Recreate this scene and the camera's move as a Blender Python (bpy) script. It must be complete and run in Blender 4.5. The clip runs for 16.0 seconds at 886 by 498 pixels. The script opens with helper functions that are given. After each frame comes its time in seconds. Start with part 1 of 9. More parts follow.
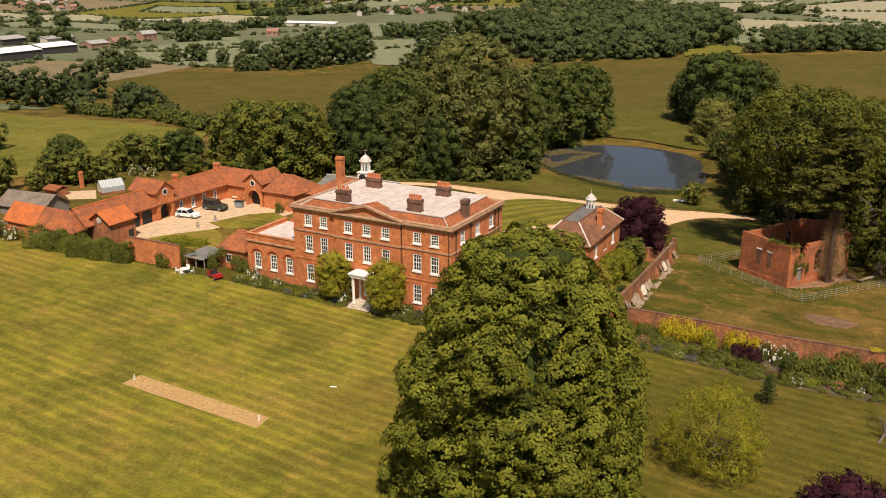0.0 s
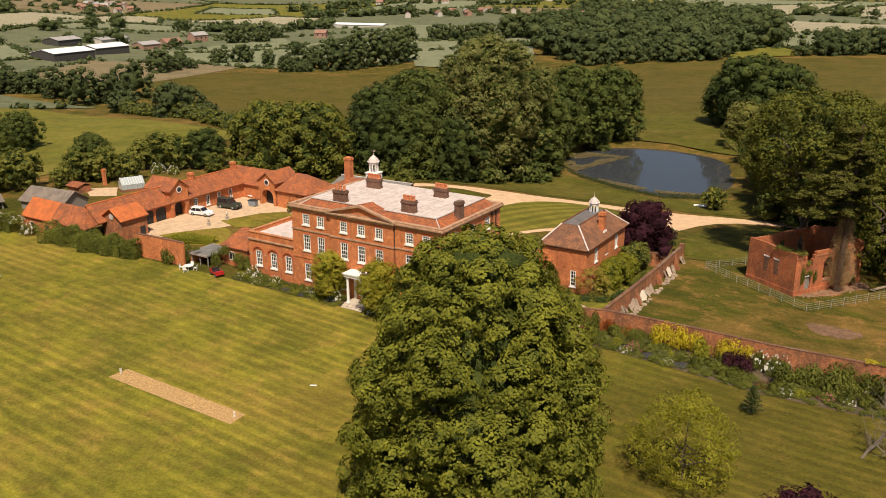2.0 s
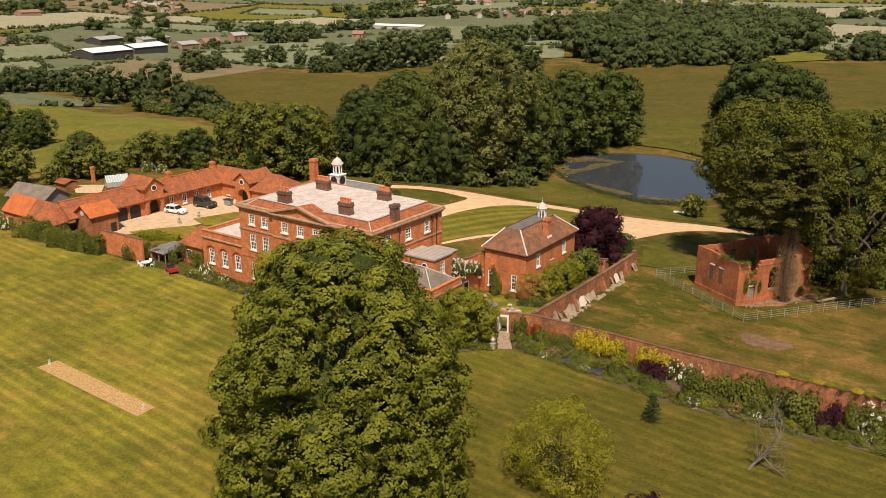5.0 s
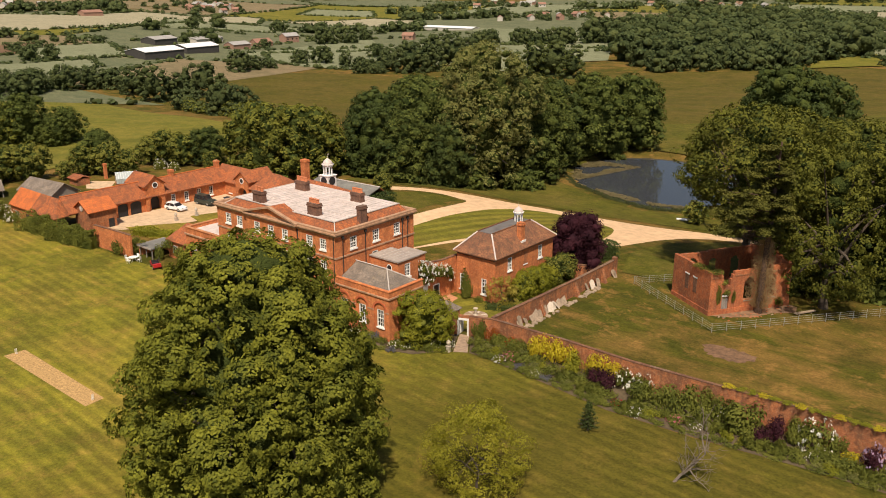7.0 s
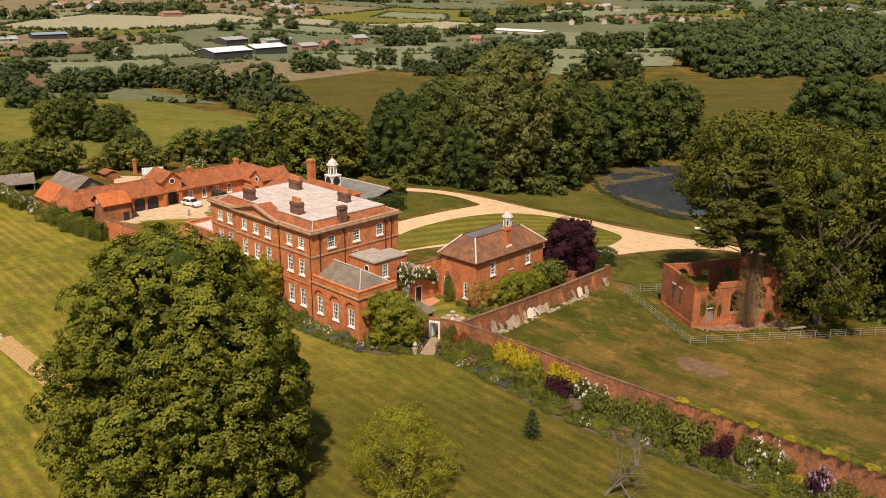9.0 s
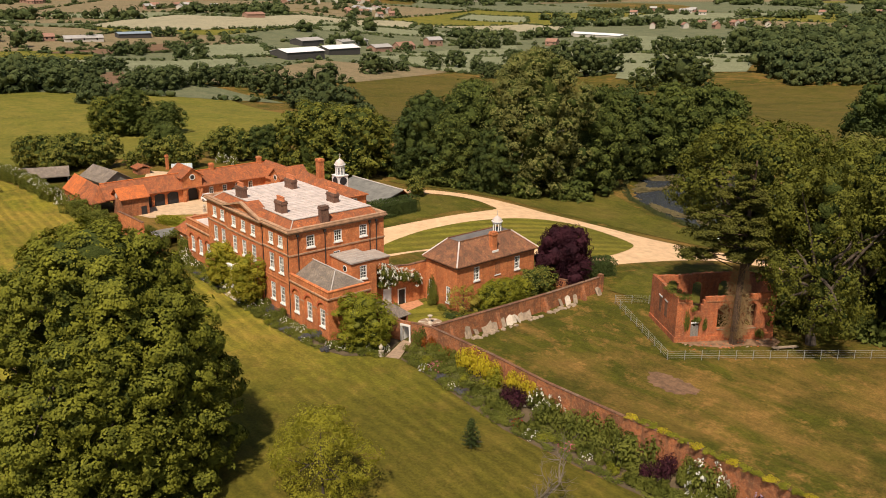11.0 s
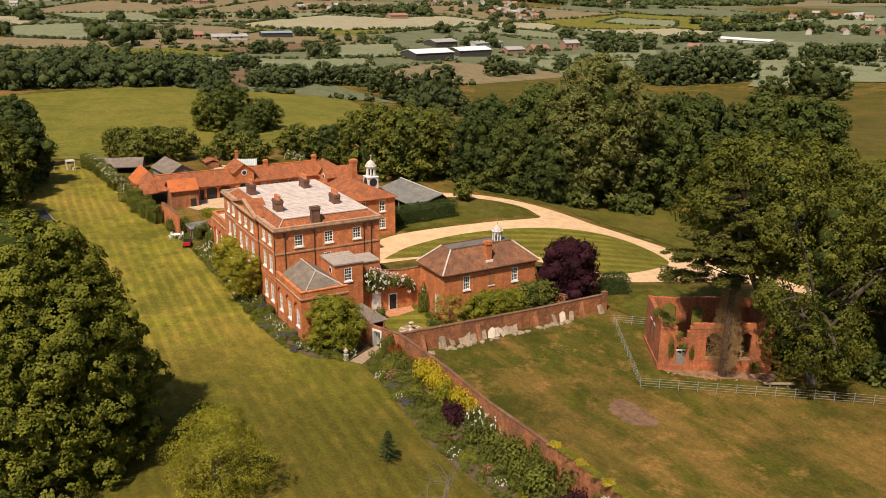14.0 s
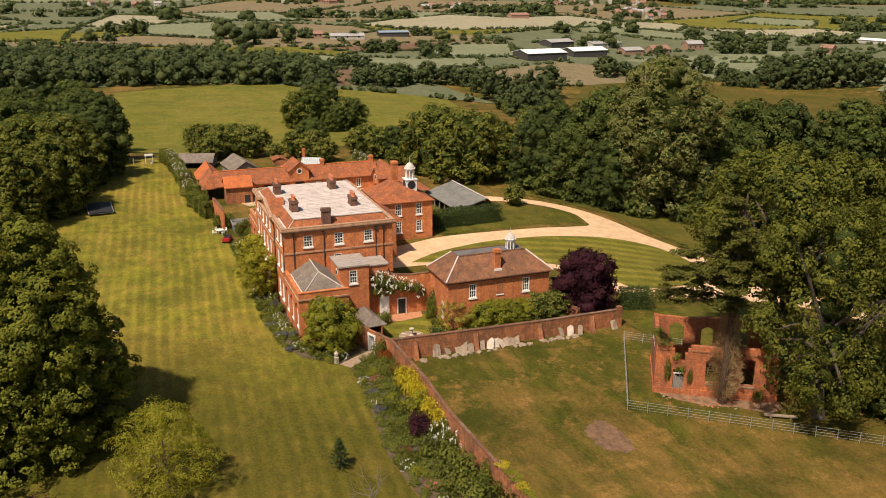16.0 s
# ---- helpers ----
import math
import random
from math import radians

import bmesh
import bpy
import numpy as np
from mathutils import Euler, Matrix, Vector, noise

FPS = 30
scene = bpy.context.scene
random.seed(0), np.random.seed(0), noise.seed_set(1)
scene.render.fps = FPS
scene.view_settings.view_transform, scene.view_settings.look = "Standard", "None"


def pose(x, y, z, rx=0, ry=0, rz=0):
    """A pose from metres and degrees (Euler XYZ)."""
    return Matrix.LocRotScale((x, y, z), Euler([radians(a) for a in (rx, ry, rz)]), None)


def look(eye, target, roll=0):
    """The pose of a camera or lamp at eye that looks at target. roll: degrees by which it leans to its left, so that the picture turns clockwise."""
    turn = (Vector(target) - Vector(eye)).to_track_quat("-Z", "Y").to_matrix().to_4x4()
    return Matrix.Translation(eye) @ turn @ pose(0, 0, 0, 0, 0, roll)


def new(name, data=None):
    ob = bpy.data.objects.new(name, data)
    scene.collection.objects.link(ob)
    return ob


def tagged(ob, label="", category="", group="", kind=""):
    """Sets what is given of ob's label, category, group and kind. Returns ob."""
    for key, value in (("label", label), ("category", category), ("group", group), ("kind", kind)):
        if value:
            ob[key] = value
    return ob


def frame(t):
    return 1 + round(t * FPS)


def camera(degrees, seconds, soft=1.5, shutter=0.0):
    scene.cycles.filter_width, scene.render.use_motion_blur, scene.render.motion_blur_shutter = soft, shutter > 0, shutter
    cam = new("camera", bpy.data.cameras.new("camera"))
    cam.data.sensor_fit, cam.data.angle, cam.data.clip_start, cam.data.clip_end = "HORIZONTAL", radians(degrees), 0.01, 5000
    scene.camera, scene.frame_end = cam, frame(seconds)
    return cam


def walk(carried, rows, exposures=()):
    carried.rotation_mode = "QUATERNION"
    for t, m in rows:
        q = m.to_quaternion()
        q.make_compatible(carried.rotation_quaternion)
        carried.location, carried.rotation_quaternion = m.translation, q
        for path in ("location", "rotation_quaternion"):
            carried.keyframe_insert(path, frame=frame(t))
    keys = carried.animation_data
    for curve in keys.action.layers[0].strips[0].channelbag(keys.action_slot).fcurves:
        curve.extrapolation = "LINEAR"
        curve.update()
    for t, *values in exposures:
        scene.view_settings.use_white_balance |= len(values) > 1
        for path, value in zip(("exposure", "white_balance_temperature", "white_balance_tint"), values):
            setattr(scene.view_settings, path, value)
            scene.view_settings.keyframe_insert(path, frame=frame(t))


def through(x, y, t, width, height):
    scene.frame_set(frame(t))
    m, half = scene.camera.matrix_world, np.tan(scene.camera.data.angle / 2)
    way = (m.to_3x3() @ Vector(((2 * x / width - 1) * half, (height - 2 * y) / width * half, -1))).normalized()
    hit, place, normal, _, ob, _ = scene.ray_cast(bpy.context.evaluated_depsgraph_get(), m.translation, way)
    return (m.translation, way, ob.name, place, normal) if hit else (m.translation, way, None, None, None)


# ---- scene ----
cam = camera(54.0, 16.0, soft=0.9)
PATH = [
    (0, (50.360, -95.204, 45.769), (4.988, -11.640, 14.809), 0.04),
    (0.5, (51.970, -94.269, 45.630), (5.580, -11.233, 14.762), 0.01),
    (1, (53.877, -93.370, 45.639), (6.575, -10.838, 14.801), -0.01),
    (1.5, (55.490, -92.246, 45.657), (6.781, -10.524, 14.853), -0.03),
    (2, (57.068, -91.015, 45.612), (6.552, -10.375, 14.868), -0.10),
    (2.5, (59.087, -89.970, 45.695), (7.792, -9.813, 14.971), -0.10),
    (3, (61.469, -88.959, 45.885), (9.942, -8.955, 15.153), -0.10),
    (3.5, (63.856, -87.942, 46.054), (11.873, -8.235, 15.319), -0.06),
    (4, (66.181, -86.651, 46.177), (13.420, -7.456, 15.446), -0.03),
    (6.5, (78.795, -78.232, 46.687), (19.412, -3.793, 16.151), 0.07),
    (7, (81.513, -76.246, 46.743), (20.950, -2.750, 16.239), 0.10),
    (7.5, (84.040, -74.034, 46.702), (21.937, -1.799, 16.282), 0.12),
    (8, (86.527, -71.650, 46.611), (22.753, -0.864, 16.243), 0.17),
    (8.5, (88.995, -69.301, 46.594), (23.576, -0.005, 16.292), 0.23),
    (9, (91.636, -67.082, 46.734), (24.540, 0.628, 16.512), 0.24),
    (11.5, (102.504, -52.340, 46.546), (27.155, 6.186, 16.592), 0.42),
    (12, (104.405, -49.116, 46.564), (27.246, 7.018, 16.638), 0.47),
    (12.5, (106.301, -45.692, 46.644), (27.404, 7.976, 16.727), 0.58),
    (13, (107.941, -42.376, 46.658), (27.550, 9.019, 16.731), 0.60),
    (13.5, (109.683, -38.964, 46.695), (27.856, 10.123, 16.782), 0.57),
    (14, (111.306, -35.576, 46.752), (28.053, 11.062, 16.854), 0.48),
    (14.5, (112.944, -31.784, 46.874), (28.192, 12.035, 16.924), 0.42),
    (15, (114.234, -27.783, 46.919), (27.931, 12.868, 16.932), 0.30),
    (15.5, (115.218, -23.453, 46.941), (27.223, 13.377, 16.937), 0.33),
    (16, (116.589, -19.487, 47.257), (27.245, 13.891, 17.202), 0.11),
]
walk(cam, [(t, look(eye, target, roll)) for t, eye, target, roll in PATH])

# ---- light ----
SUN_FROM = Vector((0.60, -0.80, 0.0)).normalized()
SUN_UP = radians(57)
world = bpy.data.worlds.new("sky_world")
scene.world = world
world.use_nodes = True
wn = world.node_tree.nodes
wl = world.node_tree.links
sky = wn.new("ShaderNodeTexSky")
sky.sky_type = "NISHITA"
sky.sun_disc = False
sky.sun_elevation = SUN_UP
sky.sun_rotation = math.atan2(SUN_FROM.x, SUN_FROM.y)
sky.air_density, sky.dust_density, sky.ozone_density = 1.0, 2.5, 1.0
wl.new(sky.outputs[0], wn["Background"].inputs[0])
wn["Background"].inputs[1].default_value = 0.076
sun = new("sun", bpy.data.lights.new("sun", "SUN"))
sun.data.energy, sun.data.angle, sun.data.color = 5.7, radians(1.6), (1.0, 0.858, 0.69)
sun.matrix_world = look((0, 0, 200), Vector((0, 0, 200)) - SUN_FROM * math.cos(SUN_UP) - Vector((0, 0, math.sin(SUN_UP))))
scene.view_settings.exposure = -0.06


# ---- materials ----
def material(name):
    m = bpy.data.materials.new(name)
    m.use_nodes = True
    return m, m.node_tree.nodes, m.node_tree.links, m.node_tree.nodes["Principled BSDF"]


def noise_node(n, l, scale, detail=4.0, rough=0.55, vec=None, distortion=0.0):
    t = n.new("ShaderNodeTexNoise")
    t.inputs["Scale"].default_value, t.inputs["Detail"].default_value = scale, detail
    t.inputs["Roughness"].default_value, t.inputs["Distortion"].default_value = rough, distortion
    if vec is not None:
        l.new(vec, t.inputs["Vector"])
    return t.outputs[0]


def ramp(n, l, fac, stops):
    r = n.new("ShaderNodeValToRGB")
    while len(r.color_ramp.elements) < len(stops):
        r.color_ramp.elements.new(0.5)
    for e, (p, c) in zip(r.color_ramp.elements, stops):
        e.position = p
        e.color = (*c, 1.0) if len(c) == 3 else c
    l.new(fac, r.inputs[0])
    return r.outputs[0]


def mixc(n, l, fac, a, b, mode="MIX"):
    m = n.new("ShaderNodeMix")
    m.data_type, m.blend_type = "RGBA", mode
    for s, v in ((0, fac), (6, a), (7, b)):
        if isinstance(v, (int, float)):
            m.inputs[s].default_value = v
        elif isinstance(v, tuple):
            m.inputs[s].default_value = (*v, 1.0)
        else:
            l.new(v, m.inputs[s])
    return m.outputs[2]


def math_node(n, l, op, a, b=0.0, c=0.0):
    m = n.new("ShaderNodeMath")
    m.operation = op
    for s, v in ((0, a), (1, b), (2, c)):
        if isinstance(v, (int, float)):
            m.inputs[s].default_value = v
        else:
            l.new(v, m.inputs[s])
    return m.outputs[0]


def coords(n, scale=(1, 1, 1), turn=0.0):
    """World position, so that patterns keep their real size on every object."""
    g = n.new("ShaderNodeNewGeometry")
    mp = n.new("ShaderNodeMapping")
    mp.inputs["Scale"].default_value = scale
    mp.inputs["Rotation"].default_value = (0, 0, turn)
    n.id_data.links.new(g.outputs["Position"], mp.inputs["Vector"])
    return mp.outputs[0]


def wall_coords(n, l):
    """(x + y, z): runs along any upright wall that follows the axes."""
    g = n.new("ShaderNodeNewGeometry")
    s = n.new("ShaderNodeSeparateXYZ")
    l.new(g.outputs["Position"], s.inputs[0])
    u = math_node(n, l, "ADD", s.outputs[0], s.outputs[1])
    c = n.new("ShaderNodeCombineXYZ")
    l.new(u, c.inputs[0])
    l.new(s.outputs[2], c.inputs[1])
    return c.outputs[0], s.outputs[2]


def bump(n, l, bsdf, height, strength=0.3, distance=0.05):
    b = n.new("ShaderNodeBump")
    b.inputs["Strength"].default_value, b.inputs["Distance"].default_value = strength, distance
    l.new(height, b.inputs["Height"])
    l.new(b.outputs[0], bsdf.inputs["Normal"])


def plain(name, colour, rough=0.6, metal=0.0, vary=0.25, scale=2.0):
    m, n, l, b = material(name)
    v = coords(n)
    f = noise_node(n, l, scale, 5, 0.65, v)
    dark = tuple(c * (1 - vary) for c in colour)
    light = tuple(min(1.0, c * (1 + vary * 0.6)) for c in colour)
    l.new(ramp(n, l, f, [(0.3, dark), (0.7, light)]), b.inputs["Base Color"])
    b.inputs["Roughness"].default_value, b.inputs["Metallic"].default_value = rough, metal
    bump(n, l, b, f, 0.15, 0.02)
    return m


def brick_material(name, c1, c2, mortar, stain=0.5, dark=(0.09, 0.045, 0.03)):
    m, n, l, b = material(name)
    vec, z = wall_coords(n, l)
    t = n.new("ShaderNodeTexBrick")
    t.inputs["Scale"].default_value = 1.0
    t.inputs["Brick Width"].default_value, t.inputs["Row Height"].default_value = 0.225, 0.075
    t.inputs["Mortar Size"].default_value, t.inputs["Bias"].default_value = 0.007, -0.1
    for k, c in (("Color1", c1), ("Color2", c2), ("Mortar", mortar)):
        t.inputs[k].default_value = (*c, 1)
    l.new(vec, t.inputs["Vector"])
    wv = coords(n)
    big = noise_node(n, l, 0.30, 6, 0.65, wv, 0.4)
    mid = noise_node(n, l, 1.3, 6, 0.7, wv)
    streak = noise_node(n, l, 1.0, 5, 0.65, coords(n, (1.6, 1.6, 0.16)))
    fine = noise_node(n, l, 9.0, 4, 0.75, wv)
    clump = noise_node(n, l, 3.6, 4, 0.8, wv)
    col = mixc(n, l, ramp(n, l, big, [(0.44, (0, 0, 0)), (0.60, (stain,) * 3)]), t.outputs["Color"], dark)
    col = mixc(n, l, ramp(n, l, mid, [(0.50, (0, 0, 0)), (0.64, (stain * 0.65,) * 3)]), col, dark)
    col = mixc(n, l, ramp(n, l, streak, [(0.50, (0, 0, 0)), (0.64, (stain,) * 3)]), col, dark)
    col = mixc(n, l, ramp(n, l, mid, [(0.36, (0.6,) * 3), (0.47, (0, 0, 0))]), col, (min(0.9, c1[0] * 1.2), c1[1] * 1.4, c1[2] * 1.5))
    col = mixc(n, l, ramp(n, l, clump, [(0.40, (0.45,) * 3), (0.50, (0, 0, 0))]), col, (c2[0] * 0.5, c2[1] * 0.48, c2[2] * 0.6))
    col = mixc(n, l, ramp(n, l, clump, [(0.56, (0, 0, 0)), (0.64, (0.5,) * 3)]), col, (mortar[0] * 1.1, mortar[1] * 1.1, mortar[2] * 1.1))
    col = mixc(n, l, ramp(n, l, fine, [(0.40, (0.5,) * 3), (0.56, (0, 0, 0))]), col, (c2[0] * 0.55, c2[1] * 0.55, c2[2] * 0.6))
    l.new(col, b.inputs["Base Color"])
    b.inputs["Roughness"].default_value = 0.88
    bump(n, l, b, t.outputs["Fac"], -0.25, 0.01)
    return m


def tile_material(name, c1, c2, dark, moss=(0.16, 0.13, 0.06), weather=0.6):
    """Small clay tiles or slates in courses, with dark and lichened patches."""
    m, n, l, b = material(name)
    vec, z = wall_coords(n, l)
    t = n.new("ShaderNodeTexBrick")
    t.inputs["Scale"].default_value = 1.0
    t.inputs["Brick Width"].default_value, t.inputs["Row Height"].default_value = 0.19, 0.085
    t.inputs["Mortar Size"].default_value = 0.009
    for k, c in (("Color1", c1), ("Color2", c2), ("Mortar", dark)):
        t.inputs[k].default_value = (*c, 1)
    l.new(vec, t.inputs["Vector"])
    big = noise_node(n, l, 0.45, 7, 0.7, coords(n), 0.5)
    mid = noise_node(n, l, 2.0, 6, 0.75, coords(n))
    fine = noise_node(n, l, 8.0, 3, 0.7, coords(n))
    run = noise_node(n, l, 0.9, 5, 0.65, coords(n, (1.5, 1.5, 0.3), 0.4))
    col = mixc(n, l, ramp(n, l, big, [(0.44, (0, 0, 0)), (0.58, (weather,) * 3)]), t.outputs["Color"], dark)
    col = mixc(n, l, ramp(n, l, run, [(0.49, (0, 0, 0)), (0.60, (weather,) * 3)]), col, dark)
    col = mixc(n, l, ramp(n, l, mid, [(0.53, (0, 0, 0)), (0.64, (0.40,) * 3)]), col, moss)
    col = mixc(n, l, ramp(n, l, mid, [(0.34, (0.30,) * 3), (0.46, (0, 0, 0))]), col, (min(0.9, c1[0] * 1.2), c1[1] * 1.35, c1[2] * 1.4))
    col = mixc(n, l, ramp(n, l, fine, [(0.40, (0.5,) * 3), (0.54, (0, 0, 0))]), col, dark)
    l.new(col, b.inputs["Base Color"])
    b.inputs["Roughness"].default_value = 0.85
    bump(n, l, b, t.outputs["Fac"], -0.4, 0.02)
    return m


def grass_material(name, base, dry, dark, stripe=None, dry_amount=0.5, fade=None):
    """stripe: (width of a mown pair, turn, strength); fade: (x0, x1, colour, amount) of a tone mixed in from x0 to x1.
    """
    m, n, l, b = material(name)
    v = coords(n)
    big = noise_node(n, l, 0.035, 7, 0.62, v, 0.8)
    drag = noise_node(n, l, 0.11, 7, 0.68, coords(n, (0.30, 1, 1), 0.06), 0.6)
    mid = noise_node(n, l, 0.30, 9, 0.74, v)
    fine = noise_node(n, l, 3.0, 7, 0.8, v)
    col = mixc(n, l, ramp(n, l, mid, [(0.34, (0, 0, 0)), (0.66, (1, 1, 1))]), dark, base)
    col = mixc(n, l, ramp(n, l, drag, [(0.46, (0, 0, 0)), (0.62, (dry_amount * 0.8,) * 3)]), col, dry)
    col = mixc(n, l, ramp(n, l, big, [(0.47, (0, 0, 0)), (0.68, (dry_amount,) * 3)]), col, dry)
    spots = noise_node(n, l, 0.24, 8, 0.74, coords(n, (1, 1, 1), 0.7))
    col = mixc(n, l, ramp(n, l, spots, [(0.52, (0, 0, 0)), (0.63, (dry_amount,) * 3)]), col, tuple(c * 1.12 for c in dry))
    deep = noise_node(n, l, 0.07, 7, 0.7, coords(n, (1, 1, 1), 2.1))
    col = mixc(n, l, ramp(n, l, deep, [(0.50, (0, 0, 0)), (0.64, (0.7,) * 3)]), col, tuple(c * 0.85 for c in dark))
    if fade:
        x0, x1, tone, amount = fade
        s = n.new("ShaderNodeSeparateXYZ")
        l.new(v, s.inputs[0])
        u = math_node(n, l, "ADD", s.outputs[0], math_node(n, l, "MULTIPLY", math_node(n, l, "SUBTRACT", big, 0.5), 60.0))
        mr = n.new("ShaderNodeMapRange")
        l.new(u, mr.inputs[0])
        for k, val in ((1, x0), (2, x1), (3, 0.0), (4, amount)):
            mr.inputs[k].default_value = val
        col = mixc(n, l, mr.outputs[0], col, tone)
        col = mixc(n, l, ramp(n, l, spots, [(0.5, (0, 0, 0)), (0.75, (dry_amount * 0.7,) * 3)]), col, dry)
    if stripe:
        width, turn, strength = stripe
        sv = coords(n, (1, 1, 1), turn)
        s = n.new("ShaderNodeSeparateXYZ")
        l.new(sv, s.inputs[0])
        wob = math_node(n, l, "MULTIPLY", noise_node(n, l, 0.03, 3, 0.5, v), width * 0.8)
        u = math_node(n, l, "ADD", s.outputs[1], wob)
        w = math_node(n, l, "SINE", math_node(n, l, "MULTIPLY", u, 2 * math.pi / width))
        patchy = ramp(n, l, noise_node(n, l, 0.04, 5, 0.65, coords(n, (0.6, 1, 1), 1.3)), [(0.38, (0.1,) * 3), (0.62, (1, 1, 1))])
        f = math_node(n, l, "MULTIPLY", math_node(n, l, "MULTIPLY_ADD", w, 1.3, 0.5), patchy)
        f = math_node(n, l, "MULTIPLY", f, strength)
        f.node.use_clamp = True
        col = mixc(n, l, f, col, mixc(n, l, 1.0, col, (1.45, 1.42, 1.35), "MULTIPLY"))
    grain = ramp(n, l, fine, [(0.34, (0.52, 0.52, 0.50)), (0.66, (1.0, 1.0, 1.0))])
    col = mixc(n, l, 1.0, col, grain, "MULTIPLY")
    comb = noise_node(n, l, 0.9, 7, 0.75, coords(n, (0.35, 1, 1), 0.45), 0.5)
    col = mixc(n, l, 1.0, col, ramp(n, l, comb, [(0.36, (0.72, 0.73, 0.70)), (0.64, (1.0, 1.0, 1.0))]), "MULTIPLY")
    l.new(col, b.inputs["Base Color"])
    b.inputs["Roughness"].default_value = 0.95
    b.inputs["Specular IOR Level"].default_value = 0.15
    bump(n, l, b, fine, 0.7, 0.10)
    return m


def leaf_material(name, dark, light, through=0.35, patch=0.5):
    m, n, l, b = material(name)
    g = n.new("ShaderNodeNewGeometry")
    big = noise_node(n, l, patch, 3, 0.6, coords(n))
    f = math_node(n, l, "MULTIPLY_ADD", g.outputs["Random Per Island"], 0.20, math_node(n, l, "MULTIPLY", big, 0.84))
    col = ramp(n, l, f, [(0.26, dark), (0.76, light)])
    l.new(col, b.inputs["Base Color"])
    b.inputs["Roughness"].default_value = 0.75
    b.inputs["Specular IOR Level"].default_value = 0.12
    tr = n.new("ShaderNodeBsdfTranslucent")
    l.new(mixc(n, l, 0.5, col, (light[0] * 1.3, light[1] * 1.3, light[2] * 0.6)), tr.inputs[0])
    mx = n.new("ShaderNodeMixShader")
    mx.inputs[0].default_value = through
    l.new(b.outputs[0], mx.inputs[1])
    l.new(tr.outputs[0], mx.inputs[2])
    l.new(mx.outputs[0], n["Material Output"].inputs[0])
    return m


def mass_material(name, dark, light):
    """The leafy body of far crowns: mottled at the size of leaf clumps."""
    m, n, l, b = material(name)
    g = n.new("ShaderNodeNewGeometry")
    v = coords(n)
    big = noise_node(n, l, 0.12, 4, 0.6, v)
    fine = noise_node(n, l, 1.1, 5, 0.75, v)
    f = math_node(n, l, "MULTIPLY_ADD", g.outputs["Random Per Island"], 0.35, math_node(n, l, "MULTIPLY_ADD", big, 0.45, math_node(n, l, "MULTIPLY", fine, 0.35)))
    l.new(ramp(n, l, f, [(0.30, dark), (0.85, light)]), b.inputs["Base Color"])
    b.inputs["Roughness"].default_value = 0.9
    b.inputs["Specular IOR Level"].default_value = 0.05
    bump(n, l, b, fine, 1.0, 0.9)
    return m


# Haze on the far crowns is put into their colour.
CROWN_MASS_HAZE = mass_material("far_crown_mass_haze", (0.030, 0.044, 0.017), (0.105, 0.122, 0.042))
# Darker than the leaves: shade inside the crowns is put into this colour.
CROWN_SHADE = mass_material("inner_leaves_shade_tone", (0.030, 0.046, 0.012), (0.104, 0.124, 0.029))
BRICK = brick_material("red_brick", (0.78, 0.248, 0.074), (0.57, 0.158, 0.051), (0.54, 0.27, 0.12), 0.36, (0.20, 0.066, 0.026))
BRICK_OLD = brick_material("old_garden_brick", (0.54, 0.175, 0.058), (0.36, 0.108, 0.040), (0.44, 0.26, 0.14), 0.75, (0.15, 0.080, 0.042))
BRICK_RUIN = brick_material("crumbling_brick", (0.58, 0.155, 0.045), (0.44, 0.11, 0.036), (0.46, 0.25, 0.13), 0.55, (0.15, 0.07, 0.038))
BRICK_BROWN = brick_material("brown_brick", (0.26, 0.115, 0.055), (0.19, 0.08, 0.042), (0.26, 0.17, 0.11), 0.5)
SOOT = brick_material("sooty_chimney_brick", (0.25, 0.115, 0.066), (0.17, 0.08, 0.05), (0.20, 0.13, 0.09), 0.5, (0.06, 0.038, 0.03))
TILE = tile_material("old_red_clay_tile", (0.60, 0.172, 0.045), (0.42, 0.108, 0.032), (0.15, 0.056, 0.028), (0.22, 0.135, 0.055), 0.55)
TILE_BRIGHT = tile_material("bright_clay_tile", (0.80, 0.21, 0.038), (0.66, 0.155, 0.030), (0.28, 0.080, 0.030), weather=0.4)
TILE_BROWN = tile_material("brown_clay_tile", (0.40, 0.165, 0.070), (0.27, 0.105, 0.050), (0.090, 0.045, 0.028), (0.26, 0.17, 0.075), weather=0.6)
SLATE = tile_material("grey_slate", (0.34, 0.272, 0.212), (0.23, 0.182, 0.145), (0.11, 0.09, 0.075), (0.40, 0.31, 0.19), 0.6)
LEAD = plain("weathered_lead", (0.61, 0.52, 0.475), 0.75, 0.0, 0.25, 0.9)
LEAD_PALE = plain("pale_lead_roll", (0.52, 0.465, 0.42), 0.7, 0.0, 0.2, 1.5)
LEAD_DULL = plain("dull_lead_sheet", (0.36, 0.305, 0.265), 0.75, 0.0, 0.25, 1.0)
LEAD_DARK = plain("dark_lead_sheet", (0.15, 0.135, 0.125), 0.7, 0.0, 0.3, 1.0)
STONE = plain("stone_coping", (0.44, 0.26, 0.155), 0.85, 0.0, 0.4, 1.2)
STONE_PALE = plain("pale_limestone", (0.52, 0.44, 0.35), 0.85, 0.0, 0.3, 2.0)
WHITE = plain("white_paint", (0.82, 0.80, 0.76), 0.5, 0.0, 0.08, 3.0)
BLACK = plain("black_paint", (0.025, 0.025, 0.028), 0.6, 0.0, 0.3, 3.0)
IRON = plain("dark_iron", (0.05, 0.045, 0.042), 0.6, 0.3, 0.3, 4.0)
